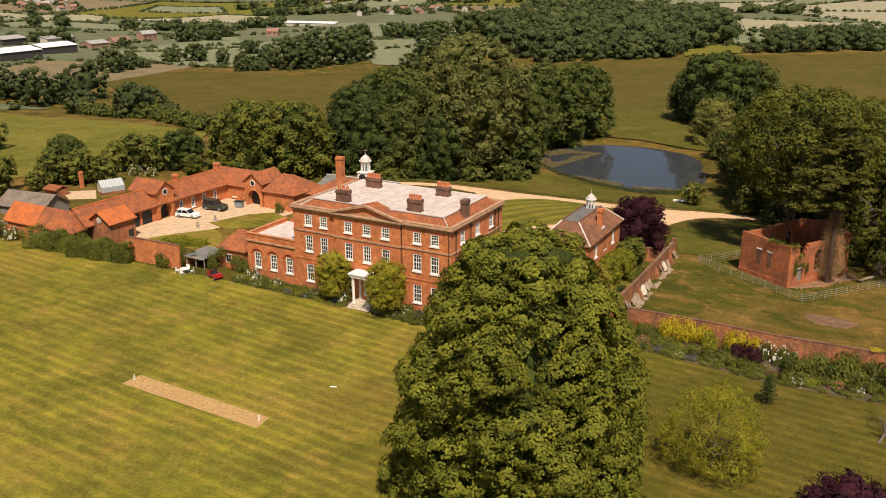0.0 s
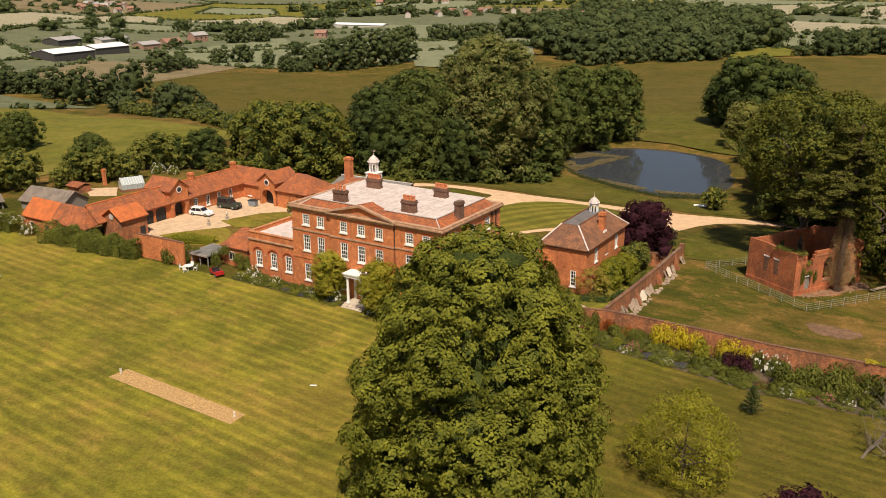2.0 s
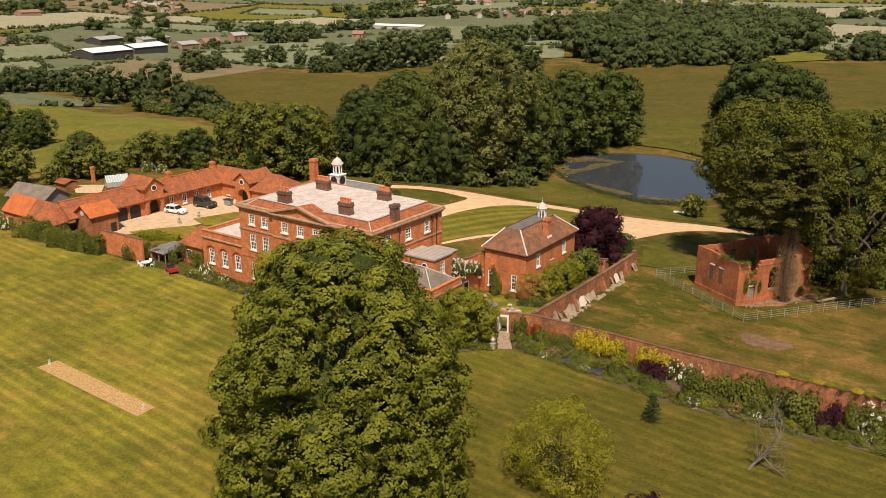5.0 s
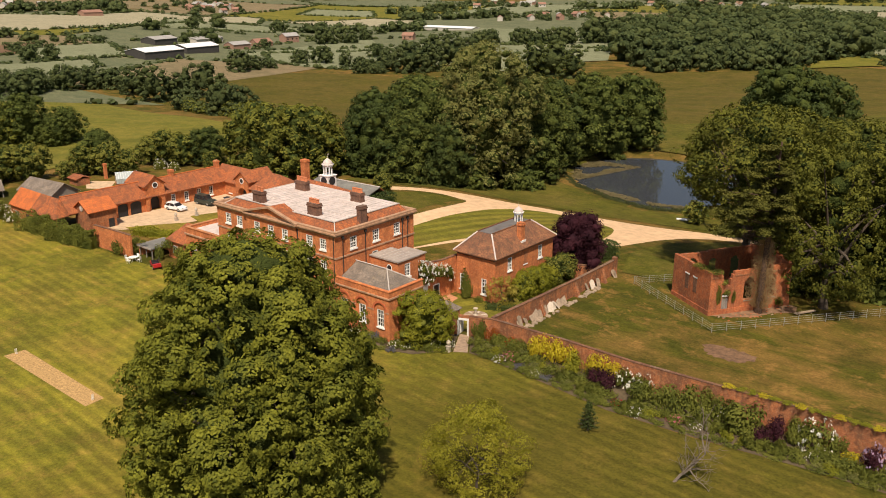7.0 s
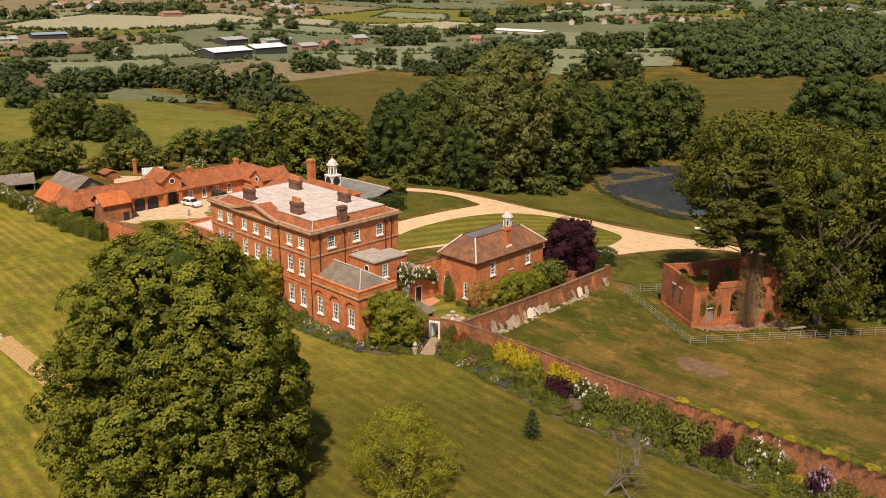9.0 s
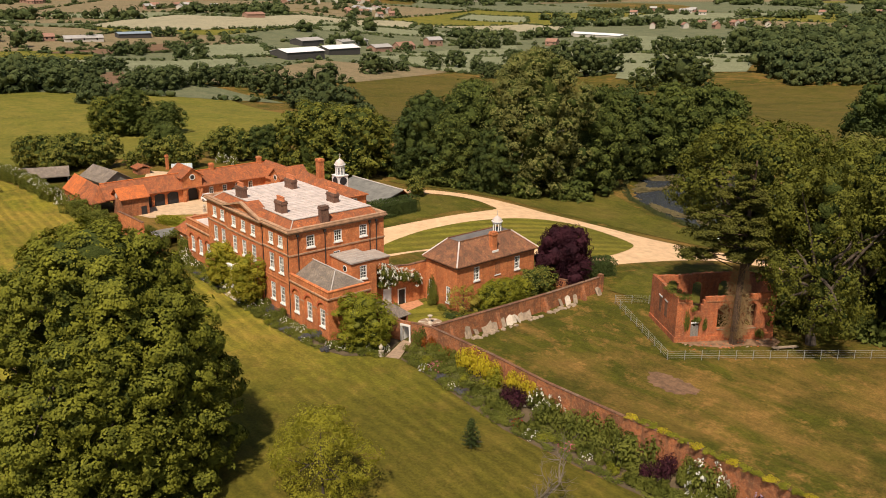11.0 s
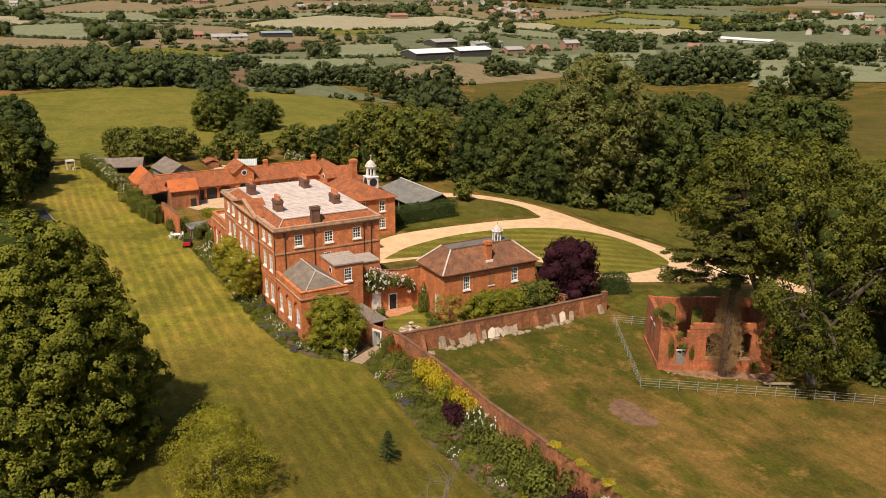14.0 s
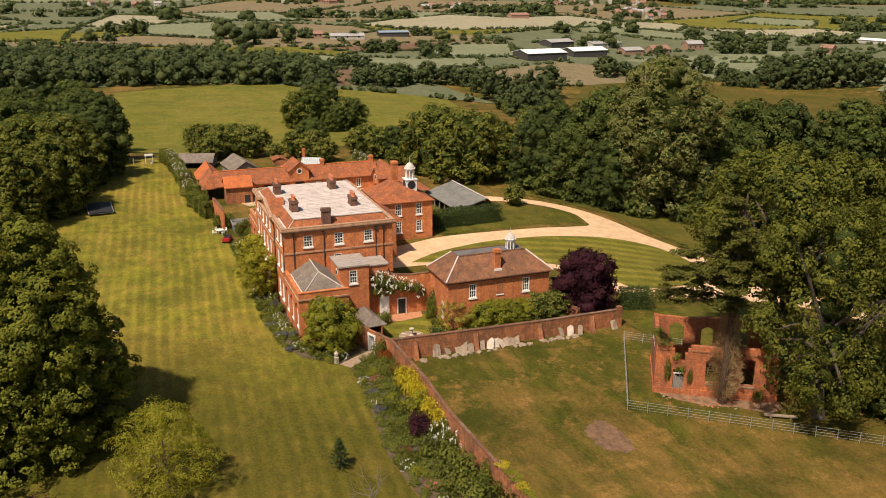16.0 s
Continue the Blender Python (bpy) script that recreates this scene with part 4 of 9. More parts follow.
solid(bm, [(PX0, PY + 0.12, 13.2), (PX1, PY + 0.12, 13.2), (pc, PY + 0.12, 14.75), (PX0, 2.3, 13.2), (PX1, 2.3, 13.2), (pc, 2.9, 14.75)], [(0, 1, 2), (5, 4, 3), (0, 3, 4, 1), (1, 4, 5, 2), (2, 5, 3, 0)])
part("pediment_roof", bm, TILE, house, "mottled clay tile roof behind the pediment")
for sx, ex in ((PX0 - 0.45, pc), (PX1 + 0.45, pc)):
    bm = bmesh.new()
    z0, z1 = 13.12, 14.62
    yb = PY + 0.10
    solid(bm, [(sx, PY - 0.42, z0), (ex, PY - 0.42, z1), (ex, PY - 0.42, z1 + 0.30), (sx, PY - 0.42, z0 + 0.26), (sx, yb, z0), (ex, yb, z1), (ex, yb, z1 + 0.30), (sx, yb, z0 + 0.26)],
          [(0, 1, 2, 3), (7, 6, 5, 4), (0, 4, 5, 1), (3, 2, 6, 7), (0, 3, 7, 4), (1, 5, 6, 2)])
    bmesh.ops.recalc_face_normals(bm, faces=bm.faces[:])
    part("raking_cornice", bm, STONE, house)
chimney(house, -1.6, 6.8, 13.0, 15.6, 0.8, 1.25, 0)
chimney(house, -7.4, 3.3, 13.9, 15.75, 2.0, 0.95, 4)
chimney(house, -18.9, 2.9, 14.0, 15.75, 2.0, 0.95, 3)
chimney(house, -19.6, 11.9, 14.0, 15.55, 2.3, 0.95, 5)
chimney(house, -8.0, 12.4, 14.0, 15.45, 2.0, 0.95, 5)
# rainwater pipes
for x, y in ((HX1, 1.75), (HX1, 6.1), (HX1, 13.75), (HX1, 14.9)):
    bm = bmesh.new()
    tube(bm, [(x + 0.09, y, 0.4), (x + 0.09, y, 12.5)], [0.065, 0.065], 6)
    p = part("downpipe", bm, IRON, house, "black cast-iron downpipe")
    part("hopper", boxes((x + 0.005, y - 0.17, 12.2, x + 0.26, y + 0.17, 12.55)), IRON, p)
for x in (PX1 + 0.12, HX1 - 0.25):
    bm = bmesh.new()
    tube(bm, [(x, HY0 - 0.09, 0.4), (x, HY0 - 0.09, 12.5)], [0.06, 0.06], 6)
    part("downpipe", bm, IRON, house, "black cast-iron downpipe")
# porch
PCX = -13.35
for sx in (-1, 1):
    bm = bmesh.new()
    lathe(bm, [(0.27, 1.0), (0.27, 1.12), (0.21, 1.2), (0.20, 2.4), (0.17, 4.55), (0.26, 4.65), (0.26, 4.85)], (PCX + sx * 1.25, PY - 1.75, 0), 14)
    part("column", bm, WHITE, house, "white porch column")
    part("pilaster", boxes((PCX + sx * 1.25 - 0.2, PY - 0.12, 1.0, PCX + sx * 1.25 + 0.2, PY + 0.01, 4.85)), WHITE, house)
part("porch_roof", boxes((PCX - 1.65, PY - 2.1, 4.85, PCX + 1.65, PY - 0.005, 5.25), (PCX - 1.8, PY - 2.25, 5.25, PCX + 1.8, PY - 0.005, 5.42)), WHITE, house, "white porch entablature")
part("porch_floor", boxes((PCX - 1.7, PY - 2.2, 0.1, PCX + 1.7, PY - 0.005, 1.0)), STONE_PALE, house)
for k in range(4):
    part("step", boxes((PCX - 1.75 - 0.0, PY - 2.2 - 0.34 * (k + 1), 0.1, PCX + 1.75, PY - 2.2 - 0.34 * k, 0.82 - 0.18 * k)), STONE_PALE, house, "worn stone step")
dr = part("door", boxes((PCX - 0.55, PY + 0.12, 1.02, PCX + 0.55, PY + 0.18, 3.6)), WHITE, house, "white panelled front door")
for px0, px1, z0, z1 in ((-0.45, -0.06, 1.2, 2.1), (0.06, 0.45, 1.2, 2.1), (-0.45, -0.06, 2.25, 3.4), (0.06, 0.45, 2.25, 3.4)):
    part("panel", boxes((PCX + px0, PY + 0.095, z0, PCX + px1, PY + 0.119, z1)), WHITE, dr)
part("fanlight", boxes((PCX - 0.7, PY + 0.16, 3.68, PCX + 0.7, PY + 0.18, 4.55)), GLASS, house)
part("door_frame", boxes((PCX - 0.75, PY + 0.05, 1.0, PCX - 0.56, PY + 0.2, 4.6), (PCX + 0.56, PY + 0.05, 1.0, PCX + 0.75, PY + 0.2, 4.6), (PCX - 0.56, PY + 0.05, 3.6, PCX + 0.56, PY + 0.2, 3.68)), WHITE, house)


# ---- pavilions ----
def arched_wall(parent, x0, x1, y, z0, z1, centres, mat, ww=1.25, wz=1.95, wh=2.45):
    """A wall along x with windows set back in round-headed recesses."""
    wall_part(parent, "wall", x0, y + 0.16, 0, x1 - x0, z0, z1, [(c - ww / 2 - x0, c + ww / 2 - x0, wz, wz + wh) for c in centres], mat, 0.35)
    bm = bmesh.new()
    r, spring = 1.05, 4.3
    segs = 12
    us = [x0] + [(a + b) / 2 for a, b in zip(centres, centres[1:])] + [x1]
    for c, ua, ub in zip(centres, us, us[1:]):
        bm = bmesh.new()
        arc = [(c - r * math.cos(math.pi * k / segs), spring + r * math.sin(math.pi * k / segs)) for k in range(segs + 1)]
        box(bm, ua, y, z0, c - r, y + 0.158, spring)
        box(bm, c + r, y, z0, ub, y + 0.158, spring)
        for (xa, za), (xb, zb) in zip(arc, arc[1:]):
            for yy, flip in ((y, False), (y + 0.158, True)):
                f = [bm.verts.new(p) for p in ((xa, yy, za), (xb, yy, zb), (xb, yy, z1), (xa, yy, z1))]
                bm.faces.new(f[::-1] if flip else f)
            bm.faces.new([bm.verts.new(p) for p in ((xa, y, za), (xa, y + 0.158, za), (xb, y + 0.158, zb), (xb, y, zb))])
        box(bm, ua, y, spring, c - r, y + 0.158, z1)
        box(bm, c + r, y, spring, ub, y + 0.158, z1)
        bmesh.ops.remove_doubles(bm, verts=bm.verts[:], dist=0.001)
        part("bay", bm, mat, parent, "brick bay with a round-headed recess")
    for c in centres:
        sash(parent, (c - ww / 2, y + 0.16, wz), ww, wh, 0, 3, 4)
        bm = bmesh.new()
        ra, rb = r, r + 0.28
        for k in range(segs):
            a0, a1 = math.pi * k / segs, math.pi * (k + 1) / segs
            q = [(c - rr * math.cos(a), yy, spring + rr * math.sin(a)) for yy in (y - 0.03, y - 0.001) for rr, a in ((ra, a0), (rb, a0), (rb, a1), (ra, a1))]
            solid(bm, q, [(0, 3, 2, 1), (0, 1, 5, 4), (1, 2, 6, 5), (2, 3, 7, 6), (3, 0, 4, 7)])
        bmesh.ops.recalc_face_normals(bm, faces=bm.faces[:])
        part("arch", bm, ARCH_BRICK, parent, "round brick arch")
    for a, b in [(x0, centres[0] - r)] + [(p + r, q - r) for p, q in zip(centres, centres[1:])] + [(centres[-1] + r, x1)]:
        part("impost", boxes((a, y - 0.05, spring - 0.14, b, y - 0.002, spring + 0.04)), STONE, parent, "stone impost band")


left = thing("pavilion", (0, 0, 0), 0, "low brick pavilion with three arched window bays", "pavilion", "pavilions beside the house")
LX0, LX1, LY0, LY1 = -35.3, -26.15, 0.6, 10.0
arched_wall(left, LX0, LX1, LY0, 0.3, 7.0, [-33.5, -30.5, -27.55], BRICK, 1.25, 2.4, 2.4)
part("wall", boxes((LX0, LY0 + 0.52, 0.3, LX0 + 0.4, LY1, 7.0), (LX0 + 0.4, LY1 - 0.4, 0.3, LX1 - 0.02, LY1, 7.0)), BRICK, left)
part("cornice", boxes((LX0 - 0.15, LY0 - 0.18, 6.45, LX1 - 0.01, LY0 - 0.002, 6.68), (LX0 - 0.15, LY0 - 0.002, 6.45, LX0 - 0.002, LY1, 6.68)), STONE, left)
part("parapet", boxes((LX0, LY0, 7.0, LX1 - 0.01, LY0 + 0.4, 7.6), (LX0, LY0 + 0.4, 7.0, LX0 + 0.4, LY1, 7.6), (LX0 - 0.08, LY0 - 0.08, 7.6, LX1 - 0.01, LY0 + 0.46, 7.72), (LX0 - 0.08, LY0 + 0.46, 7.6, LX0 + 0.46, LY1, 7.72)), BRICK, left)
part("roof", boxes((LX0 + 0.38, LY0 + 0.4, 6.9, LX1 - 0.01, LY1, 7.08)), LEAD, left, "flat lead roof")
bm = bmesh.new()
hip_roof(bm, -35.0, 10.0, -26.3, 18.0, 6.9, 9.4, -32.5, -28.8)
part("rear_roof", bm, TILE, left, "tiled rear roof")
part("rear_wall", boxes((-34.8, 10.02, 0.3, -26.5, 17.8, 6.8)), BRICK, left)

right = thing("pavilion", (0, 0, 0), 0, "low brick pavilion with arched windows and a slate hipped roof", "pavilion", "pavilions beside the house")
RX0, RX1, RY0, RY1 = -0.4, 9.45, 0.25, 7.0
arched_wall(right, RX0, RX1, RY0, 0.1, 6.7, [1.05, 4.45, 7.75], BRICK)
part("wall", boxes((RX1 - 0.4, RY0 + 0.52, 0.1, RX1, RY1, 6.7), (RX0 + 0.1, RY1 - 0.4, 0.1, RX1 - 0.4, RY1, 6.7)), BRICK, right)
part("cornice", boxes((RX0, RY0 - 0.14, 6.15, RX1 + 0.12, RY0 - 0.002, 6.35), (RX1 + 0.002, RY0 - 0.002, 6.15, RX1 + 0.14, RY1, 6.35)), STONE, right)
part("parapet", boxes((RX0, RY0, 6.7, RX1, RY0 + 0.4, 7.15), (RX1 - 0.4, RY0 + 0.4, 6.7, RX1, RY1, 7.15), (RX0, RY0 - 0.06, 7.15, RX1 + 0.06, RY0 + 0.46, 7.26), (RX1 - 0.46, RY0 + 0.46, 7.15, RX1 + 0.06, RY1, 7.26)), BRICK, right)
part("gutter", boxes((RX0, RY0 + 0.4, 6.6, RX1 - 0.4, RY1 - 0.4, 6.72)), LEAD, right)
bm = bmesh.new()
hip_roof(bm, RX0 + 0.02, RY0 + 0.9, RX1 - 0.75, RY1 - 0.3, 6.9, 8.7, RX0 + 0.5, RX1 - 3.6)
part("roof", bm, SLATE, right, "grey slate hipped roof")
bm = bmesh.new()
for a, b in (((RX1 - 0.75, RY0 + 0.9, 6.95), (RX1 - 3.6, 3.8, 8.75)), ((RX1 - 0.75, RY1 - 0.3, 6.95), (RX1 - 3.6, 3.8, 8.75)), ((RX0 + 0.4, 3.8, 8.75), (RX1 - 3.6, 3.8, 8.75))):
    tube(bm, [a, b], [0.08, 0.08], 6)
part("ridge", bm, LEAD_PALE, right, "pale lead ridge and hips")
# side extension with a lead roof
EX1 = 5.0
wall_part(right, "extension_wall", EX1, 6.9, 90, 4.2, 0.1, 8.55, [(1.4, 2.55, 6.1, 8.05)], BRICK, 0.35)
part("extension_wall", boxes((HX1 + 0.1, 6.9, 6.6, EX1 - 0.35, 7.25, 8.55), (HX1 + 0.1, 10.75, 0.1, EX1 - 0.35, 11.1, 8.55)), BRICK, right)
sash(right, (EX1, 8.3, 6.1), 1.15, 1.95, 90, 3, 4)
part("extension_roof", boxes((HX1 + 0.1, 6.75, 8.55, EX1 + 0.15, 11.25, 8.75)), LEAD_DULL, right, "flat lead roof with rolls")
for i in range(1, 6):
    x = HX1 + i * 0.9
    part("lead_roll", boxes((x - 0.04, 6.8, 8.752, x + 0.04, 11.2, 8.80)), LEAD_PALE, right)
part("lobby", boxes((HX1 + 0.1, 11.15, 0.1, 3.6, 14.3, 7.9)), BRICK, right)
part("lobby_roof", boxes((HX1 + 0.1, 11.3, 7.9, 3.75, 14.45, 8.06)), LEAD_DULL, right)
bm = bmesh.new()
tube(bm, [(3.4, 6.86, 7.55), (3.4, 6.91, 7.55)], [0.50, 0.50], 18)
part("oval_frame", bm, WHITE, right, "white oval window frame")
bm = bmesh.new()
tube(bm, [(3.4, 6.84, 7.55), (3.4, 6.865, 7.55)], [0.38, 0.38], 18)
part("oval_window", bm, GLASS, right)


def cupola(parent, x, y, z, s, clock=False, gold=True):
    """White timber bell turret: base, open arches, lead dome, finial."""
    zb = z + 1.6 * s
    b = part("turret_base", boxes((x - 0.85 * s, y - 0.85 * s, z - 0.6, x + 0.85 * s, y + 0.85 * s, zb), (x - 0.95 * s, y - 0.95 * s, zb, x + 0.95 * s, y + 0.95 * s, zb + 0.12 * s)), WHITE, parent, "white painted turret base")
    if clock:
        for px, py, qx, qy in ((0.86 * s, 0, 1, 0), (0, -0.86 * s, 0, -1)):
            bm = bmesh.new()
            tube(bm, [(x + px, y + py, z + 0.85 * s), (x + px + 0.04 * qx, y + py + 0.04 * qy, z + 0.85 * s)], [0.62 * s, 0.62 * s], 20)
            c = part("clock_face", bm, BLACK, b, "black clock face")
    z1 = zb + 0.12 * s
    for k in range(8):
        a = math.pi / 8 + k * math.pi / 4
        px, py = x + 0.62 * s * math.cos(a), y + 0.62 * s * math.sin(a)
        bm = bmesh.new()
        tube(bm, [(px, py, z1), (px, py, z1 + 1.25 * s)], [0.10 * s, 0.10 * s], 6)
        part("post", bm, WHITE, parent)
    bm = bmesh.new()
    tube(bm, [(x, y, z1 + 1.22 * s), (x, y, z1 + 1.5 * s)], [0.76 * s, 0.76 * s], 8)
    tube(bm, [(x, y, z1 + 1.5 * s), (x, y, z1 + 1.62 * s)], [0.92 * s, 0.92 * s], 8)
    part("turret_cornice", bm, WHITE, parent)
    bm = bmesh.new()
    tube(bm, [(x, y, z1 + 1.62 * s), (x, y, z1 + 1.85 * s), (x, y, z1 + 2.15 * s), (x, y, z1 + 2.35 * s), (x, y, z1 + 2.5 * s)], [0.78 * s, 0.72 * s, 0.5 * s, 0.22 * s, 0.06 * s], 12)
    part("dome", bm, LEAD, parent, "small lead dome")
    bm = bmesh.new()
    tube(bm, [(x, y, z1 + 2.45 * s), (x, y, z1 + 2.7 * s), (x, y, z1 + 2.78 * s), (x, y, z1 + 3.3 * s)], [0.03, 0.09, 0.03, 0.02], 6)
    part("finial", bm, STONE_PALE, parent)
    if clock:
        part("weathervane", boxes((x - 0.42, y - 0.015, z1 + 3.05 * s, x + 0.42, y + 0.015, z1 + 3.09 * s), (x + 0.2, y - 0.015, z1 + 3.0 * s, x + 0.42, y + 0.015, z1 + 3.2 * s)), STONE_PALE, parent)


# ---- service wing with the clock turret ----
wing = thing("service_wing", (0, 0, 0), 0, "two-storey brick service wing with clay tile roof and clock turret", "house wing")
wall_part(wing, "wall", -29.0, 23.0, 90, 9.8, 0.3, 8.0, [(y - 23.0 - 0.6, y - 23.0 + 0.6, z, z + 2.1) for y in (26.3, 30.2) for z in (2.3, 5.5)], BRICK, 0.4)
for y in (26.3, 30.2):
    for z in (2.3, 5.5):
        sash(wing, (-29.0, y - 0.6, z), 1.2, 2.1, 90, 3, 4)
part("wall", boxes((-40.4, 23.0, 0.3, -29.4, 23.4, 8.0), (-40.4, 32.4, 0.3, -29.4, 32.8, 8.0), (-40.8, 23.0, 0.3, -40.4, 32.8, 8.0)), BRICK, wing)
bm = bmesh.new()
hip_roof(bm, -41.0, 22.6, -28.6, 33.2, 8.05, 10.4, -37.0, -32.8)
part("roof", bm, TILE, wing, "clay tile hipped roof")
cupola(wing, -33.0, 29.8, 9.3, 1.22, True)
chimney(wing, -37.2, 28.1, 9.0, 13.9, 1.2, 1.1, 0, BRICK)
part("link", boxes((-26.0, 16.35, 0.3, -20.0, 23.0, 7.0), (-29.4, 17.0, 0.3, -26.0, 23.0, 7.5)), BRICK, wing)
bm = bmesh.new()
hip_roof(bm, -30.0, 16.4, -19.8, 24.0, 7.52, 9.4, -28.0, -22.5)
part("link_roof", bm, TILE, wing)

# ---- annex with the white cupola ----
annex = thing("garden_house", (11.6, 20.45, 0), 0.5, "brick garden house with hipped clay tile roof and white cupola", "outbuilding")
AW, AL, AE, AR = 7.0, 15.6, 7.1, 9.7
ANNEX_OPENINGS = [(3.75 - 0.55, 3.75 + 0.55, 4.3, 6.35), (11.95 - 0.55, 11.95 + 0.55, 4.3, 6.35)]
wall_part(annex, "wall", 0, 0, 90, AL, 0.1, AE, ANNEX_OPENINGS, BRICK, 0.35)
for u0, u1, z0, z1 in ANNEX_OPENINGS:
    sash(annex, (0, u0, z0), u1 - u0, z1 - z0, 90, 3, 4)
part("blind_sill", boxes((0.002, 7.3, 4.2, 0.10, 8.5, 4.34)), WHITE, annex)
part("blind_window", boxes((0.002, 7.4, 4.35, 0.03, 8.4, 6.3)), BRICK_OLD, annex, "blind window panel")
wall_part(annex, "wall", -AW, 0, 0, AW - 0.35, 0.1, AE, [(0.6, 1.5, 1.2, 3.6), (4.6, 5.5, 1.2, 3.6)], BRICK, 0.35)
for u in (0.6, 4.6):
    sash(annex, (-AW + u, 0, 1.2), 0.9, 2.4, 0, 2, 4)
for u0, u1 in ((0.45, 2.2), (2.75, 4.3), (4.85, 6.55)):
    part("blind_panel", boxes((-AW + u0, -0.045, 4.0, -AW + u1, -0.002, 6.6)), BRICK, annex, "raised brick panel")
part("wall", boxes((-AW, 0.36, 0.1, -AW + 0.35, AL, AE), (-AW + 0.35, AL - 0.35, 0.1, -0.36, AL, AE)), BRICK, annex)
part("eaves_course", boxes((-AW - 0.12, -0.12, AE - 0.42, 0.12, -0.004, AE - 0.18), (0.004, -0.004, AE - 0.42, 0.12, AL + 0.1, AE - 0.18)), BRICK_BROWN, annex, "projecting brick eaves course")
bm = bmesh.new()
# hips at both ends, lead flat along the top
FX0, FX1, FY0, FY1 = -5.1, -2.5, 2.5, 12.9
solid(bm, [(-AW - .42, -.42, AE), (.42, -.42, AE), (.42, AL + .42, AE), (-AW - .42, AL + .42, AE), (-AW - .42, -.42, AE - .16), (.42, -.42, AE - .16), (.42, AL + .42, AE - .16), (-AW - .42, AL + .42, AE - .16),
           (FX0, FY0, AR), (FX1, FY0, AR), (FX1, FY1, AR), (FX0, FY1, AR)], [(7, 6, 5, 4), (4, 5, 1, 0), (5, 6, 2, 1), (6, 7, 3, 2), (7, 4, 0, 3), (0, 1, 9, 8), (1, 2, 10, 9), (2, 3, 11, 10), (3, 0, 8, 11), (8, 9, 10, 11)])
part("roof", bm, TILE_BROWN, annex, "mottled brown clay tile roof with lichen")
part("flat", boxes((FX0 + 0.15, FY0 + 0.15, AR, FX1 - 0.15, FY1 - 0.15, AR + 0.05)), LEAD_DARK, annex, "dark grey lead flat")
for k in range(25):
    y = FY0 + 0.1 + k * 0.41
    for x in (FX0, FX1):
        part("ridge_tile", boxes((x - 0.07, y, AR - 0.05, x + 0.07, y + 0.28, AR + 0.17)), TILE_BROWN, annex)
for a, b in (((.42, -.42, AE + .03), (FX1, FY0, AR + .04)), ((-AW - .42, -.42, AE + .03), (FX0, FY0, AR + .04)), ((.42, AL + .42, AE + .03), (FX1, FY1, AR + .04))):
    bm = bmesh.new()
    tube(bm, [a, b], [0.12, 0.12], 6)
    part("hip_flashing", bm, LEAD, annex, "grey lead hip")
cupola(annex, -3.6, 11.05, 8.0, 0.97)
chimney(annex, -0.85, 7.7, 7.5, 10.75, 0.85, 0.85, 0, BRICK)
part("flashing", boxes((-0.42, 7.1, 7.55, -0.28, 8.3, 8.02)), WHITE, annex, "white lead flashing")

# ---- garden walls ----
def long_wall(name, pts, z_top, thick, mat, label, coping=True):
    e = thing(name, (0, 0, 0), 0, label, "wall", kind="structure")
    bm, cp = bmesh.new(), bmesh.new()
    for (xa, ya), (xb, yb), za, zb in zip(pts, pts[1:], z_top, z_top[1:]):
        d = math.hypot(xb - xa, yb - ya)
        ux, uy = -(yb - ya) / d * thick / 2, (xb - xa) / d * thick / 2
        n = max(1, int(d / 2.5))
        for i in range(n):
            s, t = i / n, (i + 1) / n
            p, q = (xa + (xb - xa) * s, ya + (yb - ya) * s), (xa + (xb - xa) * t, ya + (yb - ya) * t)
            z0, z1 = za + (zb - za) * s, za + (zb - za) * t
            g = min(gz(*p), gz(*q)) - 0.3
            ringp = [(p[0] - ux, p[1] - uy), (q[0] - ux, q[1] - uy), (q[0] + ux, q[1] + uy), (p[0] + ux, p[1] + uy)]
            prism(bm, ringp, g, [z0, z1, z1, z0])
            k = 1.18
            ringc = [(p[0] - ux * k, p[1] - uy * k), (q[0] - ux * k, q[1] - uy * k), (q[0] + ux * k, q[1] + uy * k), (p[0] + ux * k, p[1] + uy * k)]
            prism(cp, ringc, [z0 + .003, z1 + .003, z1 + .003, z0 + .003], [z0 + 0.12, z1 + 0.12, z1 + 0.12, z0 + 0.12])
    part("masonry", bm, mat, e)
    if coping:
        part("coping", cp, BRICK_BROWN, e, "weathered brick coping")
    else:
        cp.free()
    return e


long_wall("garden_wall", [(9.45, 6.8), (12, 7.5), (14.35, 8.35)], [3.6, 3.2, 2.9], 0.4, BRICK_OLD, "old red brick garden wall with coping")
long_wall("garden_wall", [(15.85, 9.0), (19, 10.1), (30, 10.6), (39, 10.4), (48, 10.9), (60, 11.8), (72, 12.2), (95, 13.0)], [2.9, 2.9, 2.8, 2.75, 2.7, 2.65, 2.5, 2.3], 0.34, BRICK_OLD, "long old red brick garden wall with coping")
bw = long_wall("churchyard_wall", [(18.6, 10.4), (18.7, 22), (18.6, 32), (18.5, 43.2)], [2.9, 2.7, 2.5, 2.5], 0.45, BRICK_OLD, "old brick boundary wall with leaning gravestones")
long_wall("sweep_wall", [(3.6, 12.8), (3.7, 15), (3.9, 17.5), (4.1, 20.9)], [7.2, 6.3, 6.0, 6.1], 0.4, BRICK, "curved red brick screen wall")
long_wall("churchyard_wall", [(12.9, 37.4), (15.5, 38.5), (18.4, 39.8)], [2.3, 2.3, 2.3], 0.4, BRICK_OLD, "low brick return wall")
